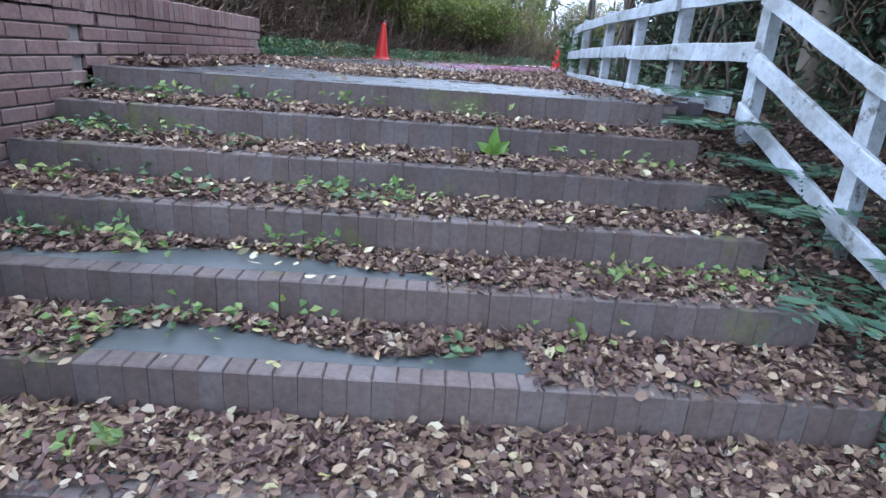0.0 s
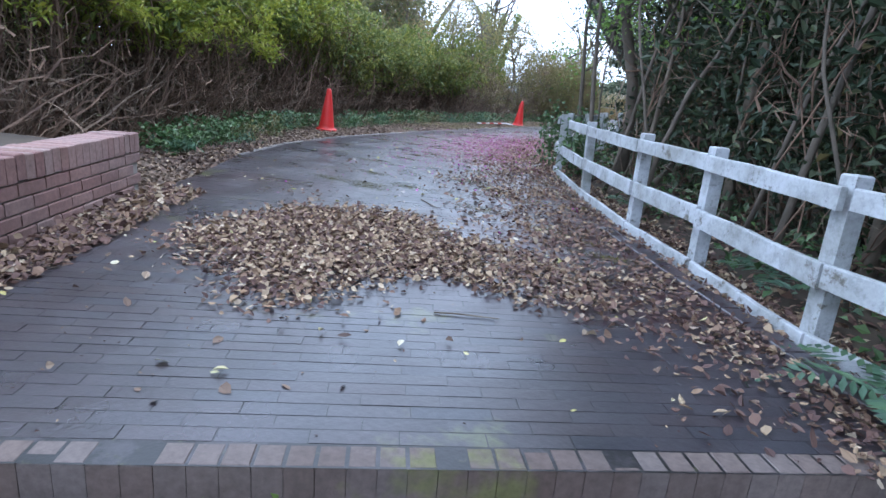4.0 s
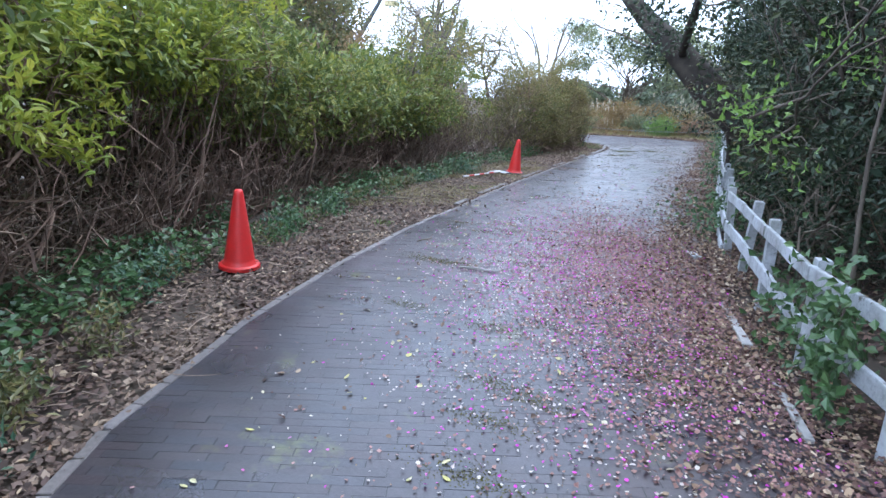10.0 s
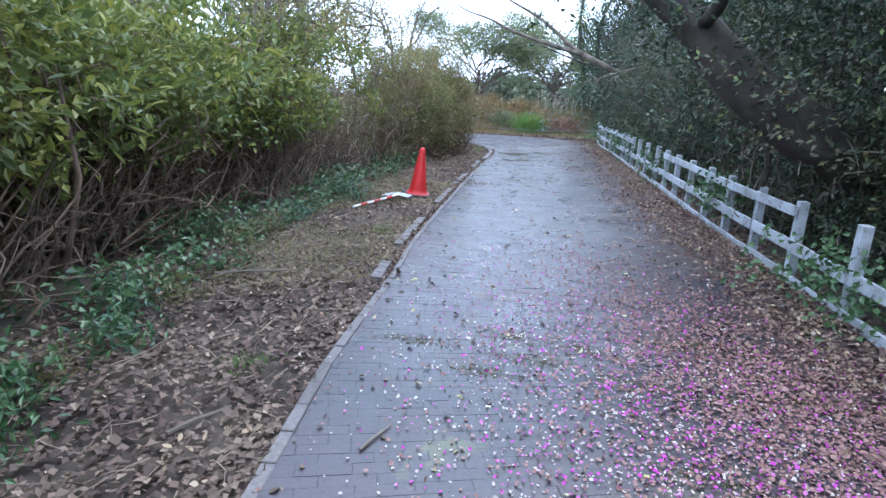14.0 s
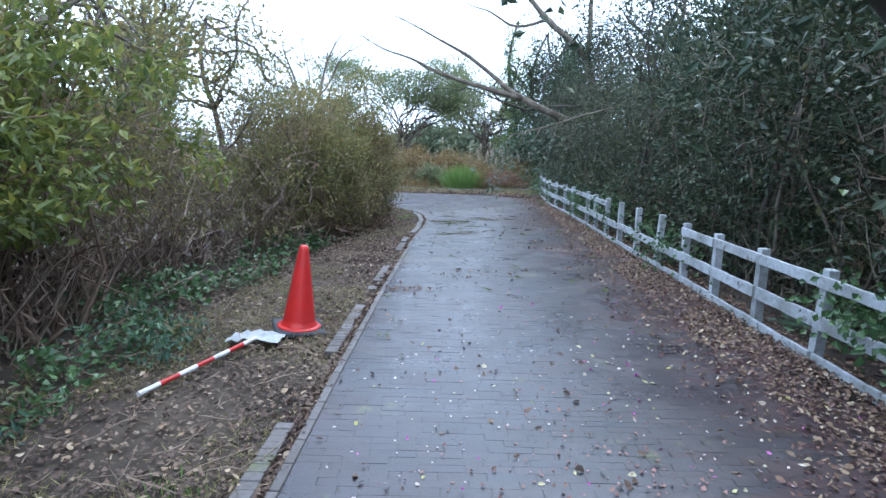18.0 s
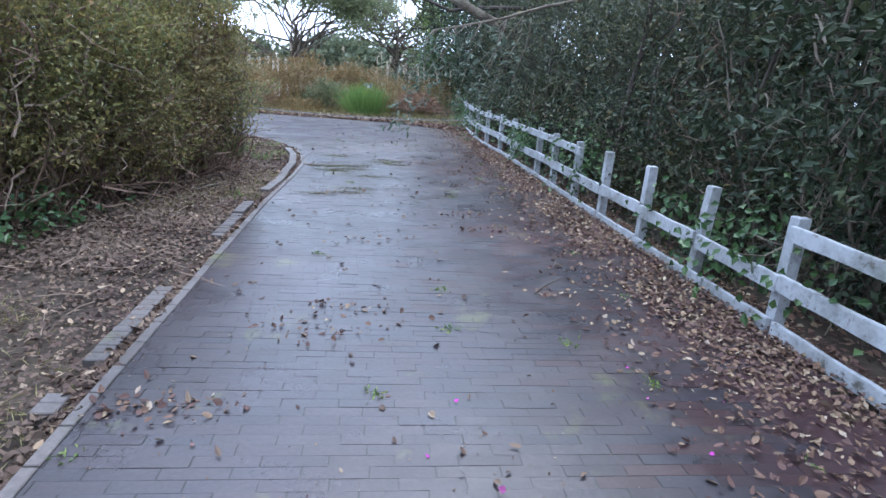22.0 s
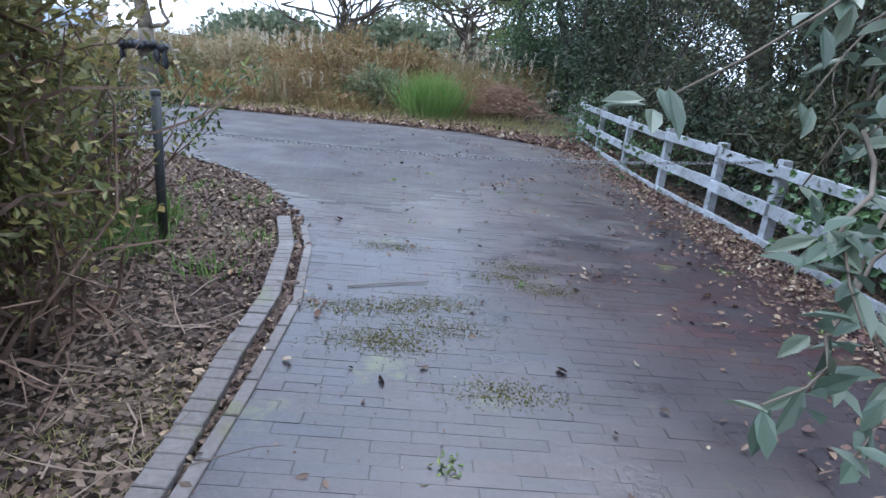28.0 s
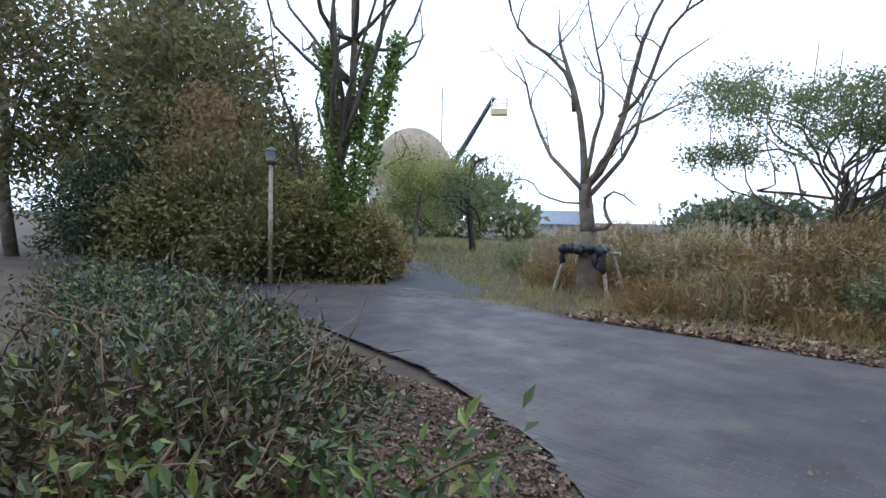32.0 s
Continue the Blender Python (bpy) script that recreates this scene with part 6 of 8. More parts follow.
def low_plants():
    # ivy and weeds along the foot of the hedge
    edge = LEFT_EDGE[3:16]
    p = between(HEDGE[1:] + (0.62, 0.0), HEDGE[1:] - (0.5, 0), 15000, 1.0)
    p = p[p[:, 1] < 10.8]
    p = p[wave(p[:, 0], p[:, 1], 1.3, 4) + rng.normal(size=len(p)) * 0.22 > 0.05]
    b = np.c_[p, rng.random(len(p)) ** 1.5 * 0.24]
    way = rng.normal(size=(len(p), 3)) * np.array((1, 1, 0.4)) + np.array((0.3, 0, 0.3))
    me = leaf_quads("ground_ivy", rng, b, way, 0.04 + 0.045 * rng.random(len(p)), 0.04 + 0.03 * rng.random(len(p)), np.tile((0.2, 0, 1.0), (len(p), 1)))
    tagged(part("ground_ivy", me, IVY_LEAF), "low green ivy and weeds along the hedge foot", "ivy", kind="stuff")
    for i in range(46):
        q = along(HEDGE[1:-4], rng.random()) + np.array((0.35 + 0.45 * rng.random(), 0))
        if (q[0] + 0.46) ** 2 + (q[1] + 1.82) ** 2 < 0.12 or (q[0] + 0.66) ** 2 + (q[1] - 6.02) ** 2 < 0.16:
            continue
        n = int(rng.integers(60, 150))
        b = np.c_[q + rng.normal(size=(n, 2)) * 0.09, -0.03 + rng.random(n) * (0.12 + 0.2 * rng.random())]
        me = leaf_quads("weed", rng, b, rng.normal(size=(n, 3)) + np.array((0.2, 0, 0.5)), 0.04 + 0.04 * rng.random(n), 0.022, np.tile((0.3, -0.3, 1.0), (n, 1)))
        tagged(part("weed", me, (OLIVE_LEAF, IVY_LEAF, FERN_LEAF)[i % 3]), "leafy green weed at the foot of the hedge", "weed", "weeds along the hedge", "stuff")
    n = 900
    p = between(LEFT_EDGE[4:17] - (0.1, 0), HEDGE[2:], n)
    a = rng.random(n) * 6.283
    me, _ = twig_mesh("fallen_twigs", np.c_[p, 0.004 + 0.02 * rng.random(n)], np.stack([np.cos(a), np.sin(a), np.zeros(n)], -1), 0.12 + 0.35 * rng.random(n), 0.003 + 0.002 * rng.random(n), 4, 0.16)
    tagged(part("fallen_twigs", me, PALE_TWIG), "thin fallen twigs lying among dead leaves on the verge", "twigs", kind="stuff")
    # dry grass on the verge
    p = between(LEFT_EDGE[8:16] - (0.12, 0), HEDGE[5:11] + (0.5, 0), 22000)
    p = p[wave(p[:, 0], p[:, 1], 1.0, 6) + np.where(p[:, 1] < 7.5, 0.35, -0.25) + rng.normal(size=len(p)) * 0.2 > 0.0]
    b = np.c_[p, np.full(len(p), -0.03)]
    me = leaf_quads("verge_grass", rng, b, rng.normal(size=(len(p), 3)) * np.array((1, 1, 0.1)) + np.array((0, 0, 0.5)), 0.065 * (0.5 + rng.random(len(p))), 0.005)
    tagged(part("verge_grass", me, SHADE_GRASS), "thin dry grass on the verge", "grass", kind="stuff")
    # weeds on the treads
    for k in range(0, 7):
        for j in range(7 if k < 5 else 3):
            u = rng.uniform(-2.0, 0.9) if j > 3 else rng.uniform(-2.0, -0.6)
            c = STAIR_O + STAIR_D * (-TREAD * (k + 1) + rng.uniform(0.12, TREAD - 0.02)) + STAIR_E * u
            n = int(rng.integers(9, 26))
            s = rng.normal(size=(n, 2)) * np.array((0.09, 0.035))
            q = c + s[:, :1] * STAIR_E + s[:, 1:] * STAIR_D
            b = np.c_[q, -RISE * (k + 1) + 0.015 + rng.random(n) * 0.075]
            me = leaf_quads("weed", rng, b, rng.normal(size=(n, 3)) * np.array((1, 1, 0.3)) + np.array((0, 0, 0.25)), 0.03 + 0.03 * rng.random(n), 0.03, np.tile((0, -0.3, 1.0), (n, 1)))
            tagged(part("weed", me, WEED_LEAF if j % 3 else IVY_LEAF), "small green weeds growing on a stair tread", "weed", "weeds on the stairs", "stuff")
    # one larger leafy seedling on the second tread
    c = STAIR_O + STAIR_D * (-TREAD * 2 + 0.30) + STAIR_E * 0.08
    b = np.array([(c[0], c[1], -RISE * 2 + 0.02)] * 5)
    me = leaf_quads("seedling", rng, b, np.array([(0.1, 0.0, 1), (0.7, 0.3, 0.7), (-0.6, -0.3, 0.5), (0.2, -0.5, 0.8), (0.5, 0.4, 0.3)]), np.array((0.15, 0.12, 0.10, 0.09, 0.1)), 0.06, np.tile((0.5, -1.0, 0.3), (5, 1)))
    tagged(part("seedling", me, BRIGHT_LEAF), "bright green broad-leaved seedling on the stairs", "plant")
    for i in range(26):
        p = way_point(rng.uniform(14.5, 28), rng.uniform(-1.6, 1.5))
        n = int(rng.integers(10, 26))
        b = np.c_[p + rng.normal(size=(n, 2)) * 0.028, np.zeros(n)]
        me = leaf_quads("weed", rng, b, rng.normal(size=(n, 3)) * np.array((1, 1, 0.2)) + np.array((0, 0, 0.4)), 0.018 + 0.016 * rng.random(n), 0.011)
        tagged(part("weed", me, WEED_LEAF), "small green weed in a joint of the paving", "weed", "weeds in the paving", "stuff")
    # moss cushions between the bricks
    for i in range(76):
        s = rng.uniform(2.0, 10.5) if i < 62 else rng.uniform(20.5, 23.5)
        c = way_point(s, rng.uniform(-1.5, 1.2) if i < 62 else rng.uniform(-1.5, -0.3))
        n = 420 if i < 62 else 560
        q = c + rng.normal(size=(n, 2)) * np.array((0.13, 0.045) if i < 62 else (0.12, 0.055))
        q = q[inside(PAVED, q)]
        b = np.c_[q, np.full(len(q), 0.001)]
        me = leaf_quads("moss", rng, b, rng.normal(size=(len(q), 3)) * np.array((1, 1, 0.3)), 0.010, 0.007, np.tile((0, 0, 1.0), (len(q), 1)))
        tagged(part("moss", me, MOSS), "yellow-green moss patch on the paving", "moss", kind="stuff")


MOSS = leaf_mat("moss_tuft", ((0.0, (0.045, 0.045, 0.011)), (0.5, (0.072, 0.072, 0.016)), (1.0, (0.099, 0.090, 0.022))), 0.1, 0.9, 0.2)
low_plants()


def fern(x, y, z, n, reach, label="green fern with arching fronds beside the stairs", turn=0.0):
    ob = tagged(new("fern"), label, "fern")
    ob.location = (x, y, z)
    for i in range(n):
        a = turn + 6.283 * i / n + rng.normal() * 0.25
        t = np.linspace(0, 1, 16)
        L = reach * (0.75 + 0.4 * rng.random())
        r, h = L * t, L * (0.75 * t - 0.75 * t * t) + 0.05
        spine = np.stack([np.cos(a) * r, np.sin(a) * r, h], -1)
        side = np.array((-math.sin(a), math.cos(a), 0.0))
        b, w, s = [], [], []
        for j in range(2, 16):
            for sg in (-1, 1):
                b.append(spine[j])
                w.append(side * sg + np.array((math.cos(a), math.sin(a), -0.15)) * 0.45)
                s.append(0.42 * L * math.sin(min(t[j] * 1.1 + 0.12, 1.0) * math.pi) ** 0.8 * 0.62 + 0.01)
        me = leaf_quads("frond", rng, np.array(b), np.array(w), np.array(s), np.array(s) * 0.0 + 0.026, np.tile((0, 0, 1.0), (len(b), 1)), 0.05)
        part("frond", me, FERN_LEAF, ob)["kind"] = "stuff"
    return ob


for k, (s, u, n, r) in enumerate(((0.15, 1.42, 8, 0.42), (0.75, 1.55, 8, 0.45), (1.3, 1.6, 9, 0.5), (1.8, 1.75, 10, 0.6), (2.3, 1.95, 9, 0.6), (2.9, 1.95, 8, 0.5), (0.45, 1.75, 9, 0.5), (1.0, 2.0, 9, 0.6), (1.55, 2.2, 9, 0.6), (2.1, 2.4, 9, 0.6), (-0.3, 1.5, 7, 0.4))):
    p = STAIR_O - STAIR_D * s + STAIR_E * (u - 0.22)
    fern(p[0], p[1], float(ground_z(p[0], p[1])) + 0.02, n, r)
for x, y in ((6.9, -5.7), (5.6, -4.0), (8.0, -6.6), (3.6, 6.6), (3.55, 9.6)):
    fern(x, y, -0.06, 7, 0.4, "green fern beside the white fence")


def ivy_on_fence():
    """Ivy over the end of the fence and on some posts."""
    for i, (x, y, z, n, sx, sz) in enumerate(((3.98, -2.2, 0.40, 330, 0.15, 0.2), (4.55, -2.75, 0.34, 520, 0.2, 0.16), (3.85, -1.5, 0.3, 170, 0.18, 0.22), (3.3, 5.2, 0.45, 330, 0.3, 0.12), (3.2, 8.9, 0.35, 300, 0.5, 0.16), (3.2, 12.0, 0.42, 300, 0.4, 0.22), (3.05, 14.2, 0.4, 420, 0.35, 0.16), (2.98, 17.6, 0.35, 280, 0.5, 0.2), (2.95, 20.3, 0.35, 600, 0.5, 0.25), (3.35, 2.2, 0.25, 420, 0.5, 0.15))):
        p = np.array((x, y, z)) + rng.normal(size=(n, 3)) * np.array((sx * 0.45, sx, sz))
        p[:, 2] = np.maximum(p[:, 2], 0.0)
        me = leaf_quads("ivy", rng, p, rng.normal(size=(n, 3)) + np.array((-0.4, -0.3, -0.2)), 0.05 + 0.03 * rng.random(n), 0.045, np.tile((-1.0, -0.6, 0.4), (n, 1)))
        tagged(part("ivy", me, IVY_LEAF), "dark green ivy growing over the white fence", "ivy", "ivy on the fence", "stuff")


ivy_on_fence()


# ---- cones ----
def cone(x, y, label, dark_base, rz, lean):
    ob = tagged(new("traffic_cone"), label, "traffic cone")
    ob.matrix_basis = pose(x, y, 0.0 if not dark_base else -0.01, 0, lean, 0) @ pose(0, 0, 0, 0, 0, rz)
    g = Geo()
    prof = [(0.150, 0.03), (0.146, 0.045), (0.132, 0.06), (0.128, 0.09), (0.042, 0.655), (0.036, 0.685), (0.024, 0.70), (0.0, 0.702)]
    g.lathe(prof, 28)
    part("cone_body", g, CONE_RED, ob, smooth=True)
    g = Geo()
    g.lathe([(0.175, 0.018), (0.178, 0.026), (0.165, 0.036), (0.150, 0.04)], 28)
    part("rim", g, CONE_RED, ob, smooth=True)
    g = Geo()
    if dark_base:
        g.box(pose(0, 0, 0.006), 0.40, 0.40, 0.035, 0.012)
        part("base_weight", g, CONE_BASE, ob, "dark rubber base weight")
    else:
        g.lathe([(0.0, 0.0), (0.178, 0.0), (0.178, 0.018)], 28)
        part("base_ring", g, CONE_RED, ob)
    return ob


cone(-0.38, -1.89, "plain red traffic cone standing in leaves by the path", False, 10, 4)
cone(-0.70, 6.03, "red traffic cone on a dark rubber base beside the kerb", True, 24, 5)


def barrier_pole():
    ob = tagged(new("barrier_pole"), "red and white striped barrier pole lying on the verge", "pole")
    a, b = Vector((-1.21, 4.60, 0.025)), Vector((-0.90, 5.62, 0.035))
    n = 7
    for i in range(n):
        g = Geo()
        g.tube([a.lerp(b, i / n), a.lerp(b, (i + 1) / n)], 0.016, 10)
        part("band", g, RED_TAPE if i % 2 else WHITE_TAPE, ob, "red band" if i % 2 else "white band")
    g = Geo()
    v, f = [], []
    for i in range(9):
        for j in range(7):
            v.append((-0.92 + 0.05 * (i - 4), 5.66 + 0.035 * (j - 3), 0.012 + 0.05 * abs(math.sin(i * 1.7 + j * 2.3)) * math.exp(-((i - 4) ** 2) / 14)))
    f = [(i * 7 + j, (i + 1) * 7 + j, (i + 1) * 7 + j + 1, i * 7 + j + 1) for i in range(8) for j in range(6)]
    g.add(v, f)
    me = g.mesh("plastic_bag", True)
    ob2 = tagged(part("plastic_bag", me, BAG_FILM), "crumpled pale plastic bag lying by the pole", "bag")


barrier_pole()


def sticks():
    for x, y, z, L, a, r, lab in ((1.50, -0.86, 0.012, 0.36, 8, 0.013, "grey broken stick lying among petals on the bricks"), (0.55, -0.15, 0.008, 0.22, 70, 0.007, "small dark twig lying on the bricks"), (-0.25, -0.2, 0.0, 0.3, 60, 0.012, "pale broken stick on the verge"),
                                (4.5, -5.6, 0.006, 0.3, -30, 0.005, "thin dark twig on the bricks"), (5.9, -7.3, 0.006, 0.26, 30, 0.004, "thin dark twig on the bricks"), (5.3, -6.9, 0.006, 0.2, -20, 0.004, "thin dark twig on the bricks"), (2.0, 8.9, 0.006, 0.4, 50, 0.004, "thin dark twig on the bricks"), (0.2, 13.6, 0.006, 0.45, 20, 0.004, "thin dark twig on the bricks"),
                                (-1.0, 1.8, 0.02, 0.7, 25, 0.012, "dead branch lying on the verge"), (-0.9, 11.5, 0.02, 0.5, 70, 0.01, "dead branch lying on the verge")):
        g = Geo()
        c, s = math.cos(radians(a)) * L / 2, math.sin(radians(a)) * L / 2
        g.tube([(x - c, y - s, z), (x - c * 0.3, y - s * 0.2, z + r * 0.6), (x + c * 0.4, y + s * 0.5, z), (x + c, y + s, z + r * 0.4)], [r, r * 0.95, r * 0.85, r * 0.5], 6)
        tagged(part("stick", g, PALE_BARK if r > 0.0125 else BARK), lab, "stick")


sticks()


# ---- chain barrier ----
def chain_barrier():
    post = tagged(new("chain_post"), "dark metal post leaning slightly, holding a chain across the path", "post")
    post.location = (-1.20, 14.05, -0.05)
    g = Geo()
    g.tube([(0, 0, 0), (0.004, 0.0, 0.45), (0.008, 0.004, 0.90)], 0.027, 14)
    part("tube", g, METAL_DARK, post, smooth=True)
    g = Geo()
    g.lathe([(0.0285, 0.885), (0.0285, 0.908), (0.018, 0.92), (0.0, 0.922)], 14, pose(0.008, 0.004, 0))
    part("cap", g, METAL_DARK, post, smooth=True)
    g = Geo()
    g.tube([(-0.034, 0, 0.71), (0.045, 0, 0.71)], 0.006, 8)
    part("hook", g, CHAIN, post)
    ob = tagged(new("chain"), "thin grey metal chain hanging across the brick path", "chain")
    a, b = Vector((-1.16, 14.06, 0.662)), Vector((2.83, 14.97, 0.66))
    n = 132
    ring = Geo()
    prof = []
    for i in range(12):
        t = 2 * math.pi * i / 12
        prof.append((math.cos(t) * 0.021 if abs(math.cos(t)) > 0.3 else math.cos(t) * 0.021, math.sin(t) * 0.010, 0))
    ring.tube(prof + prof[:1], 0.0030, 5, False)
    me = ring.mesh("link", True)
    me.materials.append(CHAIN)
    for i in range(n):
        t = (i + 0.5) / n
        p = a.lerp(b, t) - Vector((0, 0, 0.075 * 4 * t * (1 - t)))
        slope = (b.z - a.z) / 4.26 - 0.075 * 4 * (1 - 2 * t) / 4.26
        part("link", me, None, ob, m=pose(p.x, p.y, p.z, 0, 0, 12.9) @ pose(0, 0, 0, 0, -math.degrees(math.atan(slope)), 0) @ pose(0, 0, 0, 90 * (i % 2) + 20, 0, 0))


chain_barrier()


# ---- bush and weeds at the corner, and the branch over the fence ----
shrub(-2.2, 14.2, 0.85, 0.75, 0.98, 420, 0.047, GLOSSY_LEAF, "low evergreen bush with a brown stem tangle beside the chain post", 22, 0.5, per=18, spread=0.07, twig_n=900, stem_r=0.008)
shrub(-2.3, 14.05, 0.7, 0.6, 0.78, 70, 0.05, BROWN_LEAF, "withered brown shrub tangled in the evergreen bush", 14, 0.15, per=12, spread=0.09, twig_n=700, stem_r=0.006)
shrub(-3.2, 15.0, 1.1, 0.75, 0.86, 460, 0.05, GLOSSY_LEAF, "low evergreen bush with glossy leaves at the corner", 14, 0.1, per=20, spread=0.075, twig_n=460)
shrub(-4.8, 15.5, 1.4, 0.8, 0.80, 400, 0.066, GLOSSY_LEAF, "low evergreen bush along the lane", 12, 0.1, per=14, spread=0.12, twig_n=160)
shrub(-7.2, 15.7, 1.6, 0.9, 0.8, 400, 0.07, GLOSSY_LEAF, "low evergreen bush along the lane", 12, 0.1, per=14, spread=0.14, twig_n=120)


def sprig():
    ob = tagged(new("bush_branch"), "glossy evergreen branch reaching past the chain post", "branch")
    for a, b in (((-1.75, 14.15, 0.35), (-0.78, 14.42, 0.98)), ((-1.7, 14.2, 0.4), (-1.05, 14.25, 0.93)), ((-1.75, 14.1, 0.4), (-1.28, 13.98, 0.98)), ((-1.7, 14.25, 0.4), (-0.95, 14.5, 0.86)), ((-1.8, 14.1, 0.3), (-1.42, 13.9, 0.9)), ((-1.7, 14.2, 0.5), (-1.12, 14.0, 0.96))):
        q = limb_part("twig", ob, TWIG, (a[0], a[1], -0.06), b, 0.008, 0.003, 8, 0.03, 5)
        n = 95
        k = rng.integers(5, len(q), n)
        p = q[k] + rng.normal(size=(n, 3)) * 0.045
        me = leaf_quads("foliage", rng, p, rng.normal(size=(n, 3)) + np.array((0.4, 0.1, 0.5)), 0.035 + 0.03 * rng.random(n), 0.021, np.tile((0, -0.3, 1.0), (n, 1)))
        part("foliage", me, TIP_LEAF, ob)["kind"] = "stuff"


sprig()


def grass_tuft(x, y, n, height, spread, material, label, name="grass_tuft", lean=0.35, width=0.008, z=None):
    z0 = float(ground_z(x, y)) if z is None else z
    b = np.c_[np.full(n, x), np.full(n, y), np.full(n, z0)] + rng.normal(size=(n, 3)) * np.array((spread, spread, 0))
    way = np.stack([rng.normal(size=n) * lean, rng.normal(size=n) * lean, np.ones(n)], -1) + np.c_[(b[:, :2] - (x, y)) * 0.8, np.zeros(n)]
    me = leaf_quads(name, rng, b, way, height * (0.5 + 0.6 * rng.random(n)), width * (0.7 + 0.8 * rng.random(n)))
    return tagged(part(name, me, material), label, "grass", kind="stuff")


grass_tuft(-1.32, 13.85, 160, 0.26, 0.13, TUFT, "bright green grass tuft at the foot of the chain post", z=-0.05)
grass_tuft(-1.47, 14.42, 260, 0.24, 0.11, TUFT, "bright green grass tuft at the foot of the chain post", z=-0.05)
grass_tuft(-1.68, 14.28, 220, 0.24, 0.11, TUFT, "green grass tuft under the evergreen bush", z=-0.05)
grass_tuft(-0.75, 13.6, 70, 0.16, 0.09, TUFT, "small green grass tuft in dead leaves", z=-0.05)
grass_tuft(-1.0, 15.1, 60, 0.12, 0.08, TUFT, "small green grass tuft in dead leaves", z=-0.05)
grass_tuft(-0.7, 14.2, 60, 0.12, 0.08, TUFT, "small green grass tuft in dead leaves", z=-0.05)
grass_tuft(-1.5, 15.4, 60, 0.12, 0.08, TUFT, "small green grass tuft in dead leaves", z=-0.05)
grass_tuft(-0.55, 11.2, 60, 0.10, 0.07, TUFT, "small green grass tuft on the verge", z=-0.05)
grass_tuft(-0.6, 3.7, 80, 0.08, 0.09, TUFT, "small green weed tuft beside the kerb", z=-0.05)
grass_tuft(-0.35, 0.4, 60, 0.09, 0.06, TUFT, "small green weed tuft beside the paving", z=-0.05)
grass_tuft(0.27, 22.35, 1500, 0.98, 0.19, TUFT, "round bright green clump of tall grass", "grass_clump", 0.28, 0.012)


def overhang():
    """A twig with large grey-green leaves that hangs over the fence."""
    ob = tagged(new("overhanging_branch"), "leafy branch with large grey-green leaves hanging over the path", "branch")
    root = np.array((3.3, 12.6, 2.3))
    arm = limb_part("bough", ob, BARK, root, (1.35, 12.0, 1.75), 0.02, 0.009, 8, 0.05, 7)
    for s, e in (((1.35, 12.0, 1.75), (0.70, 11.64, 1.14)), ((1.40, 12.02, 1.76), (0.98, 11.83, 1.34)), ((1.5, 12.05, 1.8), (1.12, 11.72, 1.18)), ((1.5, 12.05, 1.8), (1.28, 11.80, 1.02)), ((1.9, 12.2, 1.9), (1.45, 11.85, 1.25)), ((1.9, 12.2, 1.9), (1.62, 11.9, 1.02)),
                 ((1.28, 11.80, 1.05), (0.86, 11.44, 0.76)), ((1.28, 11.80, 1.05), (1.0, 11.42, 0.70)), ((2.2, 12.3, 1.95), (1.85, 12.0, 1.3)), ((2.2, 12.3, 1.95), (1.9, 11.95, 0.95)), ((1.4, 12.02, 1.76), (1.06, 11.85, 1.16)), ((1.6, 12.08, 1.8), (1.10, 11.83, 1.29)), ((1.6, 12.08, 1.8), (1.14, 11.79, 1.10)), ((1.7, 12.1, 1.82), (1.12, 11.88, 1.0)), ((1.14, 11.79, 1.12), (0.98, 11.46, 0.88)),
                 ((2.2, 12.3, 1.95), (1.70, 11.95, 1.08)), ((2.4, 12.35, 2.0), (1.95, 12.0, 0.78)), ((2.3, 12.3, 1.98), (1.55, 12.05, 1.22)), ((2.5, 12.4, 2.0), (2.15, 12.1, 0.92)), ((2.4, 12.35, 2.0), (1.82, 11.9, 0.88))):
        q = limb_part("twig", ob, BARK, s, e, 0.005, 0.002, 8, 0.03, 5)
        n = 19
        k = np.sort(rng.integers(2, len(q), n))
        b = q[k] + rng.normal(size=(n, 3)) * 0.012
        me = leaf_quads("foliage", rng, b, rng.normal(size=(n, 3)) * np.array((1, 1, 0.6)) + np.array((-0.2, -0.3, -0.35)), 0.058 + 0.032 * rng.random(n), 0.031, np.tile((0, -0.4, 1.0), (n, 1)), 0.2, True)
        part("foliage", me, BIG_LEAF, ob)["kind"] = "stuff"


BIG_LEAF = leaf_mat("broad_grey_leaf", ((0.0, (0.043, 0.076, 0.055)), (0.6, (0.076, 0.119, 0.085)), (1.0, (0.145, 0.178, 0.128))), 0.25, 0.4, 0.45)
overhang()


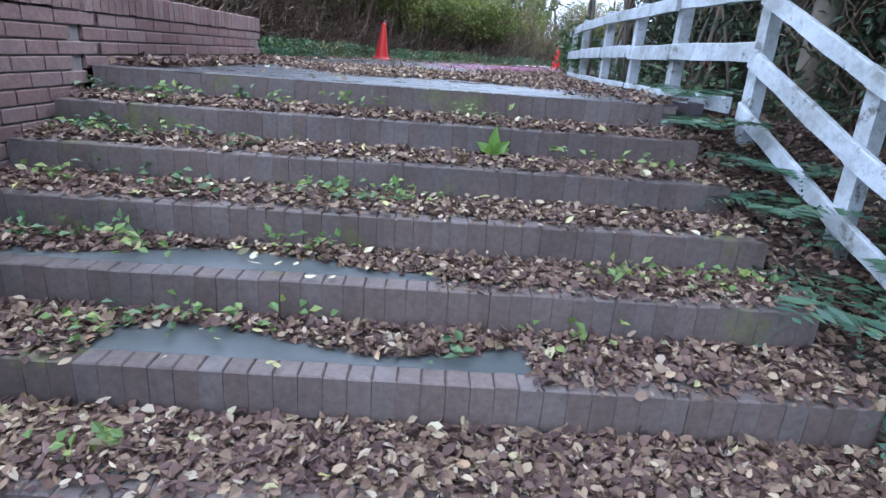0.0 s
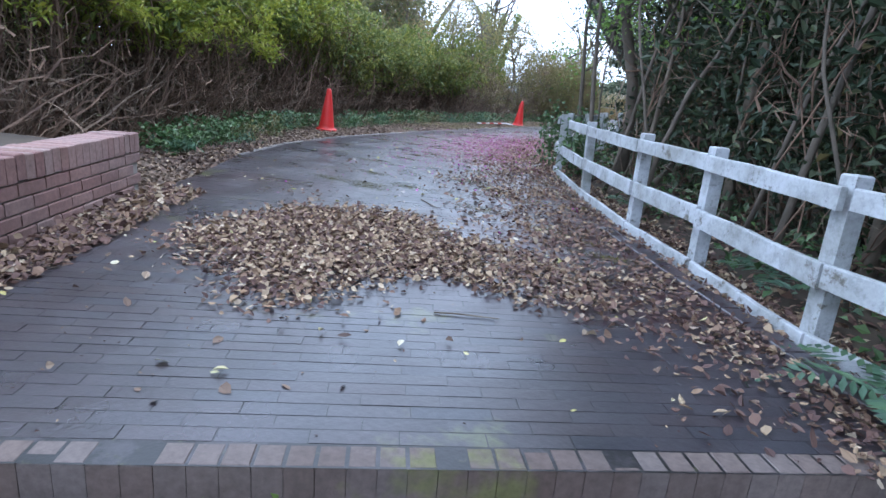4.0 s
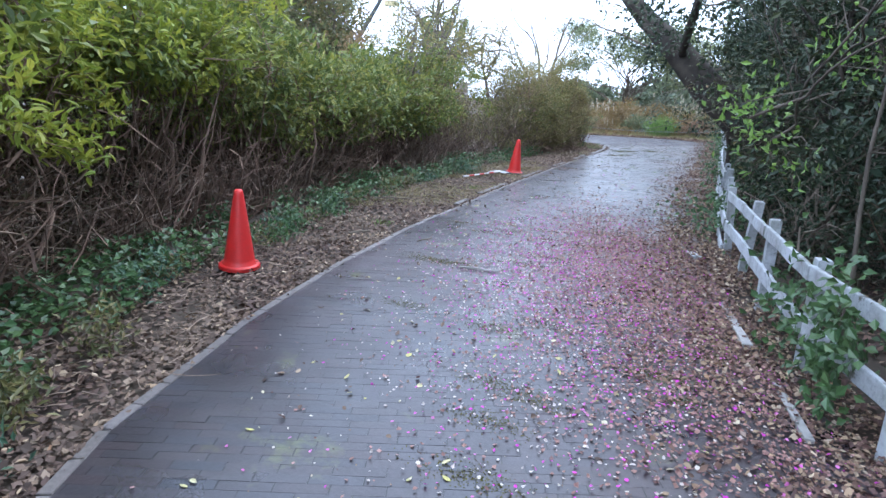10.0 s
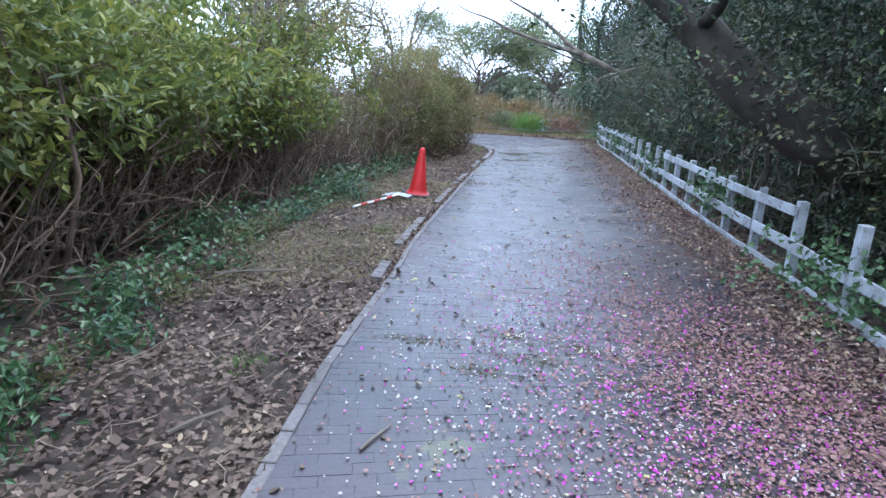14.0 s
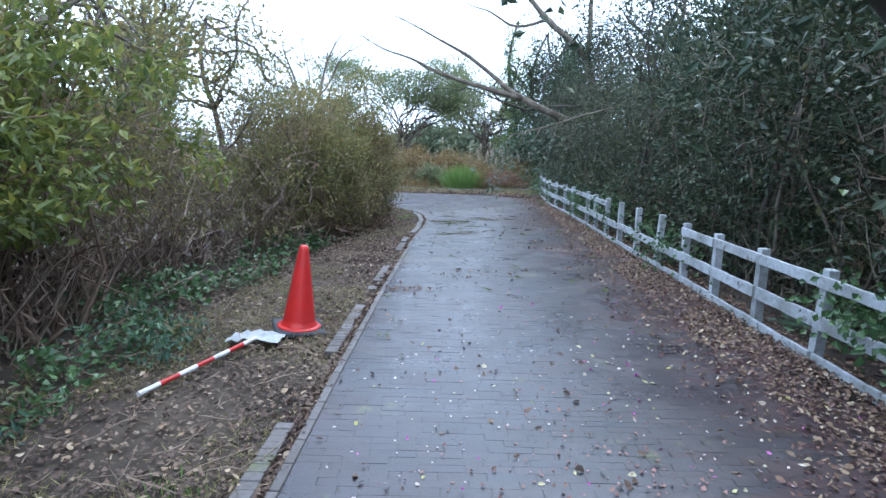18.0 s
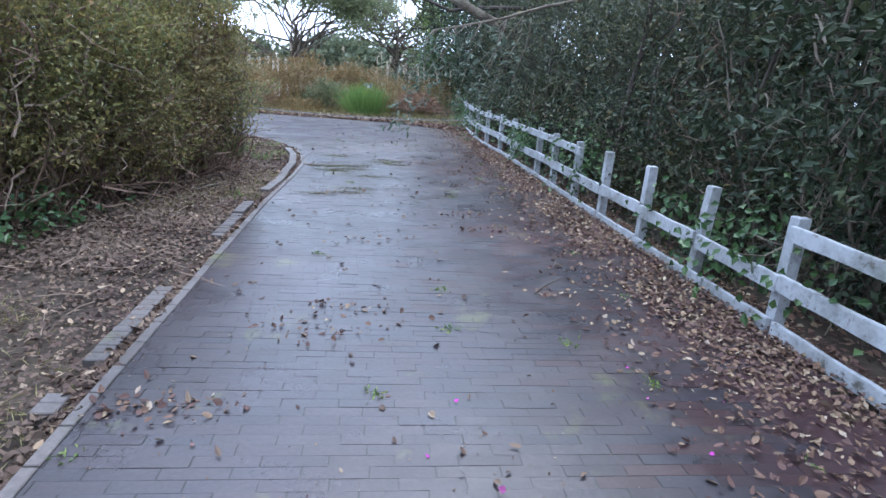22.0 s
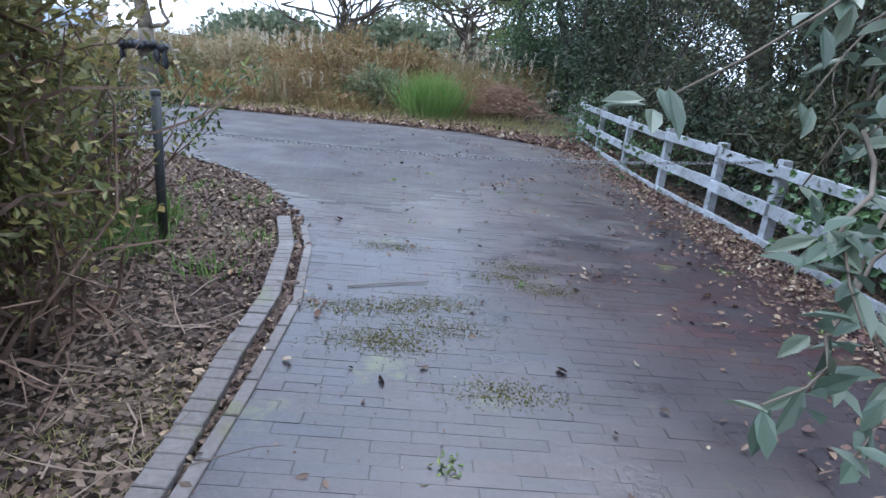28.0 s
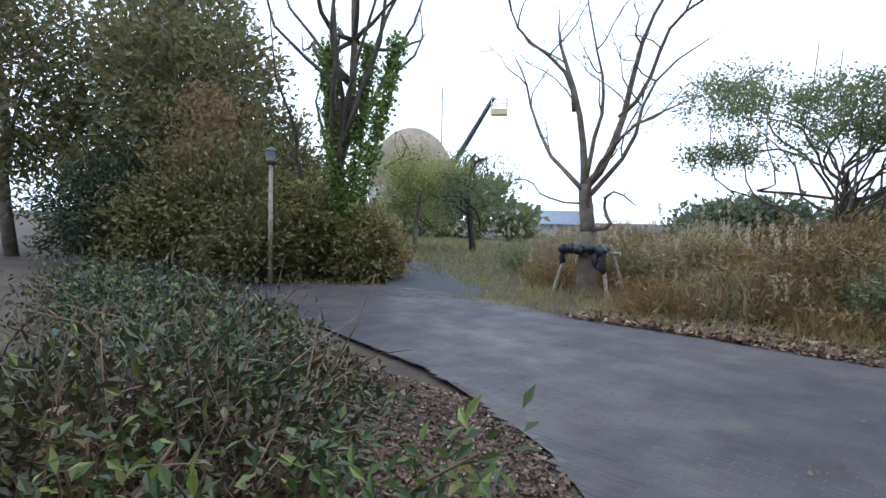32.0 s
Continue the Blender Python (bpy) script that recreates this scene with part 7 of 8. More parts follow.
# ---- reeds and grass beyond the junction ----
def reed_bed():
    kinds = ((REED, "clump of tall dry tan reeds beyond the junction", 1.0), (RUST, "clump of rust-brown withered weeds beyond the junction", 0.85), (RUST, "clump of orange-brown withered weeds beyond the junction", 1.05), (GREY_LEAF, "clump of grey-green weeds among the reeds", 0.75))
    for i in range(92):
        x = -4.9 + 7.6 * rng.random() if i < 56 else -10.5 + 5.8 * rng.random()
        y = 22.1 + 5.6 * rng.random() ** 1.1 if i < 56 else 24.2 + 6.5 * rng.random() + max(0.0, -7.5 - x) * 1.1
        mat_i, lab, k = kinds[i % 4]
        h = (0.45 + 0.75 * rng.random() ** 1.5 + (y - 22) * 0.07) * k
        if (x + 5.65) ** 2 + (y - 23.4) ** 2 < 0.8 or (x - 0.3) ** 2 + (y - 22.35) ** 2 < 0.4 or (x - 1.75) ** 2 + (y - 23.2) ** 2 < 0.9 or x > 0.75 and y < 23.6 or x < -4.3 and y < 24.1 or x < -3.8 and y < 23.2:
            continue
        n = 520
        z0 = float(ground_z(x, y))
        b = np.c_[np.full(n, x), np.full(n, y), np.full(n, z0)] + rng.normal(size=(n, 3)) * np.array((0.36, 0.30, 0))
        way = np.stack([rng.normal(size=n) * 0.45, rng.normal(size=n) * 0.45, np.ones(n)], -1)
        me = leaf_quads("reed_clump", rng, b, way, h * (0.35 + 0.75 * rng.random(n)), 0.016)
        ob = tagged(part("reed_clump", me, mat_i), lab, "reeds", "reed bed", "stuff")
        m = 420
        lb = np.array((x, y, z0)) + rng.normal(size=(m, 3)) * np.array((0.4, 0.32, 0)) + np.c_[np.zeros((m, 2)), rng.random(m) * h * 0.9]
        part("leaf_tuft", leaf_quads("leaf_tuft", rng, lb, rng.normal(size=(m, 3)), 0.10 + 0.08 * rng.random(m), 0.035), mat_i, ob)["kind"] = "stuff"
        if i % 2:
            k = 5
            bb = b[rng.integers(0, n, k)] + np.c_[np.zeros((k, 2)), np.full(k, h * 0.95)]
            pl = np.repeat(bb, 40, 0) + np.repeat(rng.normal(size=(k, 3)) * 0.03, 40, 0) + np.c_[rng.normal(size=(k * 40, 2)) * 0.018, rng.random(k * 40) * 0.3]
            part("plume", leaf_quads("plume", rng, pl, rng.normal(size=(k * 40, 3)) * 0.4 + np.array((0, 0, 1)), 0.06, 0.016), PLUME, ob, "pale feathery plumes")["kind"] = "stuff"
    # taller bushes of withered weeds among the reeds, and single stalks with plumes
    for x, y, rx, h, mat_i in ((-1.5, 23.7, 0.75, 1.45, RUST), (-0.4, 24.3, 0.6, 1.35, RUST), (-2.9, 24.6, 0.7, 1.3, RUST), (-0.9, 22.9, 0.45, 0.8, GREY_LEAF), (-4.2, 24.2, 0.6, 1.2, REED)):
        shrub(x, y, rx, rx * 0.8, h, 120, 0.085, mat_i, "bushy rust-brown withered weeds among the reeds", 16, 0.1, per=22, spread=0.12, twig_n=300, twig_mat=STRAW_STEM)["group"] = "reed bed"
    for i in range(30):
        x, y = -4.8 + 7.6 * rng.random(), 22.8 + 4.0 * rng.random()
        z0, h = float(ground_z(x, y)), 1.0 + 0.7 * rng.random()
        ob = tagged(new("reed_stalk"), "tall dry reed stalk with a pale feathery plume", "reed", "plumed reeds")
        ob.location = (x, y, z0)
        lean = rng.normal(size=2) * 0.12
        g = Geo()
        g.tube([(0, 0, -0.05), (lean[0] * 0.4, lean[1] * 0.4, h * 0.55), (lean[0], lean[1], h)], [0.007, 0.006, 0.004], 5)
        part("stalk", g, STRAW_STEM, ob)
        n = 34
        pl = np.array((lean[0], lean[1], h - 0.08)) + np.c_[rng.normal(size=(n, 2)) * 0.014, rng.random(n) * 0.2]
        part("plume", leaf_quads("plume", rng, pl, rng.normal(size=(n, 3)) * 0.4 + np.array((0, 0, 1)), 0.07, 0.018), PLUME, ob, "pale feathery plume")["kind"] = "stuff"
    p = np.stack([rng.uniform(-7.0, 3.4, 5000), rng.uniform(20.9, 23.5, 5000)], -1)
    b = np.c_[p, ground_z(p[:, 0], p[:, 1])]
    me = leaf_quads("rough_grass", rng, b, rng.normal(size=(5000, 3)) * 0.6 + np.array((0, 0, 0.8)), 0.14 + 0.16 * rng.random(5000), 0.012)
    tagged(part("rough_grass", me, SHADE_GRASS), "low dry grass in front of the reeds", "grass", kind="stuff")
    p = np.stack([rng.uniform(-16, -8.0, 7000), rng.uniform(19.3, 24.5, 7000)], -1)
    b = np.c_[p, ground_z(p[:, 0], p[:, 1])]
    ok = (np.hypot(p[:, 0] + 9.3, p[:, 1] - 22.6) > 1.3) & ~inside(PAVED, p)
    me = leaf_quads("rough_grass", rng, b[ok], rng.normal(size=(ok.sum(), 3)) * 0.6 + np.array((0, 0, 0.8)), 0.08 + 0.08 * rng.random(ok.sum()), 0.012)
    tagged(part("rough_grass", me, SHADE_GRASS), "short dry grass on the verge of the asphalt path", "grass", kind="stuff")
    p = np.stack([rng.uniform(-30, -6.0, 16000), rng.uniform(22.0, 42, 16000)], -1)
    p = p[np.abs((p[:, 1] - 20.6) - 0.62 * (-7.3 - p[:, 0])) > 1.5]
    b = np.c_[p, ground_z(p[:, 0], p[:, 1])]
    me = leaf_quads("rough_grass", rng, b, rng.normal(size=(len(p), 3)) * 0.6 + np.array((0, 0, 0.8)), 0.14 + 0.25 * rng.random(len(p)), 0.03)
    tagged(part("rough_grass", me, MEADOW), "rough green and tan grass beyond the junction", "grass", kind="stuff")
    n = 3000
    d = rng.normal(size=(n, 3)) * np.array((0.40, 0.36, 0))
    h = 0.55 * np.exp(-(d[:, 0] ** 2 / 0.5 + d[:, 1] ** 2 / 0.4))
    b = np.array((1.75, 23.2, 0.2)) + d + np.c_[np.zeros((n, 2)), h * rng.random(n) ** 0.4]
    me = leaf_quads("straw_heap", rng, b, rng.normal(size=(n, 3)) * np.array((1, 1, 0.35)), 0.25, 0.016)
    tagged(part("straw_heap", me, STRAW), "heap of cut brown straw at the edge of the junction", "straw heap", kind="stuff")


MEADOW = leaf_mat("meadow_grass", ((0.0, (0.12, 0.15, 0.05)), (0.5, (0.18, 0.20, 0.07)), (1.0, (0.30, 0.26, 0.13))), 0.3, 0.7)
STRAW_STEM = plain_mat("dry_stem", (0.28, 0.21, 0.12), (0.42, 0.33, 0.20), 6.0, 0.8, 0.2)
RUST = leaf_mat("rusty_weed", ((0.0, (0.124, 0.072, 0.036)), (0.4, (0.238, 0.134, 0.060)), (0.75, (0.259, 0.178, 0.074)), (1.0, (0.119, 0.128, 0.050))), 0.3, 0.75)
reed_bed()


# ---- the staked bare tree ----
def staked_tree():
    x, y = -5.7, 23.4
    z0 = float(ground_z(x, y))
    ob = tagged(new("bare_tree"), "leafless tree with a forked trunk and upswept bare branches", "tree")
    ob.location = (x, y, z0)
    g = Geo()
    limb(g, (0, 0, -0.1), (-0.05, 0, 1.25), 0.20, 0.15, 4, 0.01, 12)
    limb(g, (-0.05, 0, 1.22), (-0.18, 0.05, 2.15), 0.15, 0.12, 4, 0.02, 12)
    part("trunk", g, BARK, ob, smooth=True)
    g = Geo()
    tips = []
    for s, e, r in (((-0.18, 0.05, 2.1), (-0.9, 0.1, 5.6), 0.085), ((-0.18, 0.05, 2.1), (1.5, 0.3, 5.9), 0.09), ((-0.05, 0, 1.6), (2.0, -0.3, 3.5), 0.055), ((-0.1, 0, 1.9), (1.9, 0.4, 4.6), 0.06),
                    ((-0.12, 0, 2.0), (-2.2, 0.4, 5.0), 0.055), ((-0.18, 0.05, 2.1), (-0.1, -0.4, 6.0), 0.05), ((0.05, 0, 1.3), (0.95, -0.1, 1.75), 0.05), ((-0.15, 0, 1.8), (-1.6, -0.2, 2.2), 0.02), ((0.4, 0.2, 3.4), (2.6, 0.2, 5.7), 0.045), ((-0.5, 0.1, 3.6), (-1.9, -0.3, 6.2), 0.045)):
        tips.append(limb_part("limb", ob, BARK, s, e, r, 0.01, 8, 0.10, 7))
    side = []
    for q in tips[:6] + tips[8:]:
        for k in (3, 5, 6):
            out = unit(np.array((rng.normal(), rng.normal() * 0.6, 0.9)))
            side.append(limb_part("branch", ob, BARK, q[k], q[k] + out * (0.8 + 0.9 * rng.random()), 0.018, 0.005, 6, 0.06, 5))
    base = np.concatenate([t[3:] for t in tips] + [t[2:] for t in side])
    st = base[rng.integers(0, len(base), 330)]
    me, _ = twig_mesh("twig_tangle", st, rng.normal(size=(330, 3)) * np.array((0.8, 0.8, 0.4)) + np.array((0, 0, 0.8)), 0.35 + 0.7 * rng.random(330), 0.006, 4, 0.18)
    part("twig_tangle", me, BARK, ob)["kind"] = "stuff"
    sup = tagged(new("tree_support"), "wooden tree stakes with crossbars draped in black sheeting", "tree stakes")
    sup.location = (x, y, z0)
    for dx, dy in ((-0.62, -0.35), (0.62, -0.35), (-0.55, 0.5), (0.55, 0.5)):
        g = Geo()
        g.tube([(dx, dy, -0.1), (dx * 0.55, dy * 0.5, 1.02)], 0.036, 8)
        part("stake", g, POLE_WOOD, sup)
    for dy in (-0.22, 0.28):
        g = Geo()
        g.tube([(-0.5, dy, 0.86), (0.5, dy, 0.86)], 0.032, 8)
        part("crossbar", g, POLE_WOOD, sup)
    for cx, cy, cz, sx, sz in ((-0.40, -0.24, 0.92, 0.13, 0.10), (-0.22, -0.30, 0.95, 0.14, 0.11), (-0.02, -0.32, 0.93, 0.15, 0.10), (0.18, -0.30, 0.96, 0.14, 0.11), (0.38, -0.26, 0.92, 0.13, 0.12), (0.44, -0.28, 0.70, 0.075, 0.24), (0.30, -0.30, 0.74, 0.06, 0.18), (-0.44, -0.24, 0.76, 0.06, 0.17), (-0.36, 0.2, 0.9, 0.13, 0.10), (0.1, 0.28, 0.92, 0.16, 0.10)):
        g = Geo()
        rings = []
        for i in range(7):
            a = math.pi * i / 6
            rr = math.sin(a) * sx
            rings.append((rr + 1e-4, -math.cos(a) * sz))
        g.lathe(rings, 10, pose(cx, cy, cz))
        g.v = [(p[0] + 0.025 * math.sin(p[2] * 40 + p[0] * 31), p[1] * 1.0 + 0.02 * math.sin(p[0] * 47), p[2] + 0.02 * math.sin(p[0] * 38 + p[1] * 29)) for p in g.v]
        part("sheeting", g, BLACK_CLOTH, sup, "crumpled black sheeting", smooth=True)


staked_tree()


# ---- lamp, trees and buildings in the distance ----
def park_lamp():
    ob = tagged(new("park_lamp"), "slim grey park lamp post with a lantern head", "street lamp")
    ob.location = (-10.7, 19.5, 0.42)
    g = Geo()
    g.tube([(0, 0, -0.5), (0, 0, 2.0)], [0.055, 0.04], 12)
    part("pole", g, POLE_WOOD, ob, smooth=True)
    g = Geo()
    g.lathe([(0.04, 1.98), (0.10, 2.02), (0.11, 2.06), (0.10, 2.07)], 12)
    part("collar", g, METAL_DARK, ob)
    g = Geo()
    g.lathe([(0.085, 2.07), (0.12, 2.25), (0.0, 2.26)], 12)
    part("lantern", g, LANTERN, ob, "cloudy grey lantern glass")
    g = Geo()
    g.lathe([(0.15, 2.26), (0.13, 2.29), (0.02, 2.35), (0.0, 2.35)], 12)
    part("cap", g, METAL_DARK, ob)


park_lamp()


def junction_limb():
    """A long dark limb reaching over the junction from the woods."""
    ob = tagged(new("reaching_tree"), "dark tree by the junction with one long bare limb", "tree")
    ob.location = (5.2, 17.6, -0.4)
    limb_part("trunk", ob, DARK_BARK, (0, 0, 0), (-0.5, 0, 3.4), 0.16, 0.11, 6, 0.05, 9)
    limb_part("limb", ob, DARK_BARK, (-0.5, 0, 3.3), (-3.0, 1.6, 3.08), 0.06, 0.036, 6, 0.04, 8)
    limb_part("limb", ob, DARK_BARK, (-3.0, 1.6, 3.08), (-4.8, 2.2, 3.78), 0.036, 0.016, 6, 0.03, 7)
    limb_part("limb", ob, DARK_BARK, (-4.8, 2.2, 3.78), (-6.14, 2.7, 3.66), 0.016, 0.005, 6, 0.04, 7)
    p, way = clumps((-0.6, 0, 4.2), (1.4, 1.6, 1.3), 150, 30, 0.2)
    part("crown", leaf_quads("crown", rng, p, way, 0.085, 0.042), DARK_LEAF, ob)


junction_limb()


def ivy_tree():
    ob = tree(-10.9, 21.4, 6.5, 0.17, (0, 0, 6.6), (2.3, 2.3, 2.4), 0, 0.09, IVY_LEAF, "tall bare tree with many upright stems covered in ivy", GREY_BARK, (0.2, 0.1), limbs=20, fork=0.2, twigs=420)
    n = 9000
    h = rng.random(n) ** 0.8
    a = rng.integers(0, 4, n)
    lean = np.array(((-0.25, 0.0), (0.3, 0.1), (0.0, -0.2), (0.75, 0.1)))[a]
    p = np.c_[lean * (h * 2.2)[:, None], h * 5.2] + rng.normal(size=(n, 3)) * np.array((0.10, 0.10, 0.1))
    part("ivy", leaf_quads("ivy", rng, p, rng.normal(size=(n, 3)), 0.11, 0.08), BRIGHT_IVY, ob, "thick climbing ivy")
    return ob


# hillside green paled by painting distance haze into it
HILL_LEAF = leaf_mat("hillside_leaf", ((0.0, (0.082, 0.107, 0.073)), (0.5, (0.109, 0.139, 0.088)), (1.0, (0.166, 0.184, 0.106))), 0.35)
WOOD_LEAF = leaf_mat("wood_edge_leaf", ((0.0, (0.08, 0.10, 0.05)), (0.5, (0.12, 0.14, 0.06)), (0.85, (0.19, 0.19, 0.07)), (1.0, (0.22, 0.14, 0.08))), 0.4)
WILLOW = leaf_mat("willow_leaf", ((0.0, (0.16, 0.20, 0.05)), (0.6, (0.22, 0.26, 0.07)), (1.0, (0.32, 0.34, 0.12))), 0.35, 0.5)
BRIGHT_IVY = leaf_mat("climbing_ivy_leaf", ((0.0, (0.08, 0.13, 0.035)), (0.6, (0.13, 0.20, 0.05)), (1.0, (0.22, 0.27, 0.07))), 0.3, 0.45)
ivy_tree()
for x, y, rx, top, m, lab in ((-10.2, 21.6, 0.45, 1.5, HEDGE_END_LEAF, "leafy olive-green shrub under the ivy-clad tree"), (-11.6, 21.0, 0.9, 2.2, HEDGE_END_LEAF, "leafy shrub under the ivy-clad tree"), (-10.7, 22.1, 0.7, 1.1, BROWN_LEAF, "low withered brown shrub by the asphalt path"),
                           (-12.6, 19.9, 1.2, 2.4, OLIVE_LEAF, "dense olive shrub beside the lane"), (-14.2, 19.6, 1.5, 3.0, OLIVE_LEAF, "dense dark shrub beside the lane"), (-16.2, 19.8, 1.7, 3.4, DARK_LEAF, "dense dark shrub beside the lane"), (-14.6, 20.0, 1.2, 4.3, BROWN_LEAF, "tall shrub with withered reddish-brown leaves"),
                           (-18.5, 18.8, 1.8, 3.2, OLIVE_LEAF, "dense shrub beside the lane"), (-12.6, 22.0, 0.9, 2.4, OLIVE_LEAF, "leafy shrub at the edge of the wood"), (-11.6, 19.6, 0.9, 1.5, OLIVE_LEAF, "leafy olive shrub behind the park lamp"), (-13.4, 20.4, 1.2, 3.0, OLIVE_LEAF, "dense olive shrub beside the lane"), (-15.6, 19.0, 1.3, 2.2, HEDGE_END_LEAF, "yellowing shrub beside the lane"), (-17.0, 18.2, 1.4, 2.6, DARK_LEAF, "dense dark shrub beside the lane")):
    shrub(x, y, rx, rx, top, 340, 0.14, m, lab, 9, 0.03, per=18, spread=0.2, twig_n=160)
for x, y, h, cr in ((-17.2, 20.6, 8.0, 2.3), (-20.0, 21.5, 9.0, 2.8), (-23.0, 20.8, 9.0, 3.0), (-20.5, 25.0, 5.0, 2.0), (-25.0, 24.5, 6.0, 2.6), (-22.0, 17.0, 8.5, 2.4)):
    tree(x, y, h, 0.2, (0, 0, h * 0.62), (cr, cr, h * 0.42), 330, 0.24, WOOD_LEAF, "tall dark evergreen tree at the edge of the wood", BARK, per=22, spread=0.36, limbs=8)["group"] = "evergreen wood"
tree(-17.9, 30.4, 3.6, 0.12, (0, 0, 2.4), (1.5, 1.5, 1.6), 260, 0.11, WILLOW, "yellow-green willow beside the asphalt path", BARK, per=26, spread=0.3, limbs=12, twigs=60, lobes=0.5)
tree(-20.6, 32.2, 3.8, 0.12, (0, 0, 2.4), (1.6, 1.6, 1.6), 240, 0.11, WILLOW, "yellow-green willow beside the asphalt path", BARK, per=26, spread=0.3, limbs=12, twigs=60, lobes=0.5)
tree(-17.2, 33.2, 4.4, 0.16, (0, 0, 2.9), (1.5, 1.5, 1.5), 240, 0.12, GREY_LEAF, "grey-green rounded tree beside the asphalt path", DARK_BARK, per=22, spread=0.3, limbs=11, twigs=60, lobes=0.5)
for x, y, h, cz, rx, rz, n in ((-3.6, 34.6, 3.0, 4.6, 4.2, 2.0, 620), (1.3, 33.6, 2.8, 3.6, 2.2, 1.3, 210)):
    tree(x, y, h, 0.13, (0, 0, cz), (rx, 2.6, rz), n, 0.13, FAR_LEAF, "broad tree with twisted limbs and airy crown beyond the reeds", BARK, per=40, spread=0.22, limbs=30, fork=0.3, twigs=200, lobes=0.34)["group"] = "trees beyond the reeds"
for x, y, h, lean, cr, n in ((2.7, 28.4, 7.0, -0.2, 0.9, 150), (3.3, 26.0, 6.0, 0.2, 1.2, 260), (4.2, 24.0, 5.4, 0.3, 1.4, 340), (4.6, 28.0, 6.4, 0.0, 1.6, 260), (3.9, 22.4, 4.6, 0.2, 1.0, 340)):
    tree(x, y, h, 0.13, (0, 0, h * 0.52), (cr, cr, h * 0.50), n, 0.10, DARK_LEAF if x > 3 else BRIGHT_IVY, "ivy-clad dark tree at the corner of the junction", DARK_BARK, (lean, 0), per=24, spread=0.24, limbs=11, ivy=1500, twigs=80)["group"] = "trees at the corner"
shrub(2.9, 27.0, 0.8, 0.8, 2.6, 260, 0.10, IVY_LEAF, "dark ivy mass at the foot of a leaning trunk", 8, 0.02, per=18, spread=0.18, twig_n=120)
for i, (x, y, w, h) in enumerate(((-2, 56, 15, 3.4), (12, 54, 15, 3.8), (-13, 57, 9, 3.0), (26, 38, 14, 5), (30, 20, 14, 6), (30, 0, 14, 6), (-30, 46, 12, 5), (-34, 26, 12, 7), (-34, 6, 14, 6), (-26, -12, 14, 5), (24, -18, 14, 5), (0, -26, 16, 4), (-12, -6, 8, 3.4), (-12, 6, 8, 3.2))):
    n = 420 if i < 3 else 90
    p, way = clumps((x, y, h * 0.3), (w / 2, 3.4, h * 0.62), n, 26, 0.55)
    me = leaf_quads("far_wood", rng, p, way, 0.48 if i < 3 else 0.7, 0.30 if i < 3 else 0.45)
    tagged(part("far_wood", me, HILL_LEAF if i < 3 else DARK_LEAF if i < 6 else FAR_LEAF), "distant belt of dark green woodland", "woodland", kind="stuff")


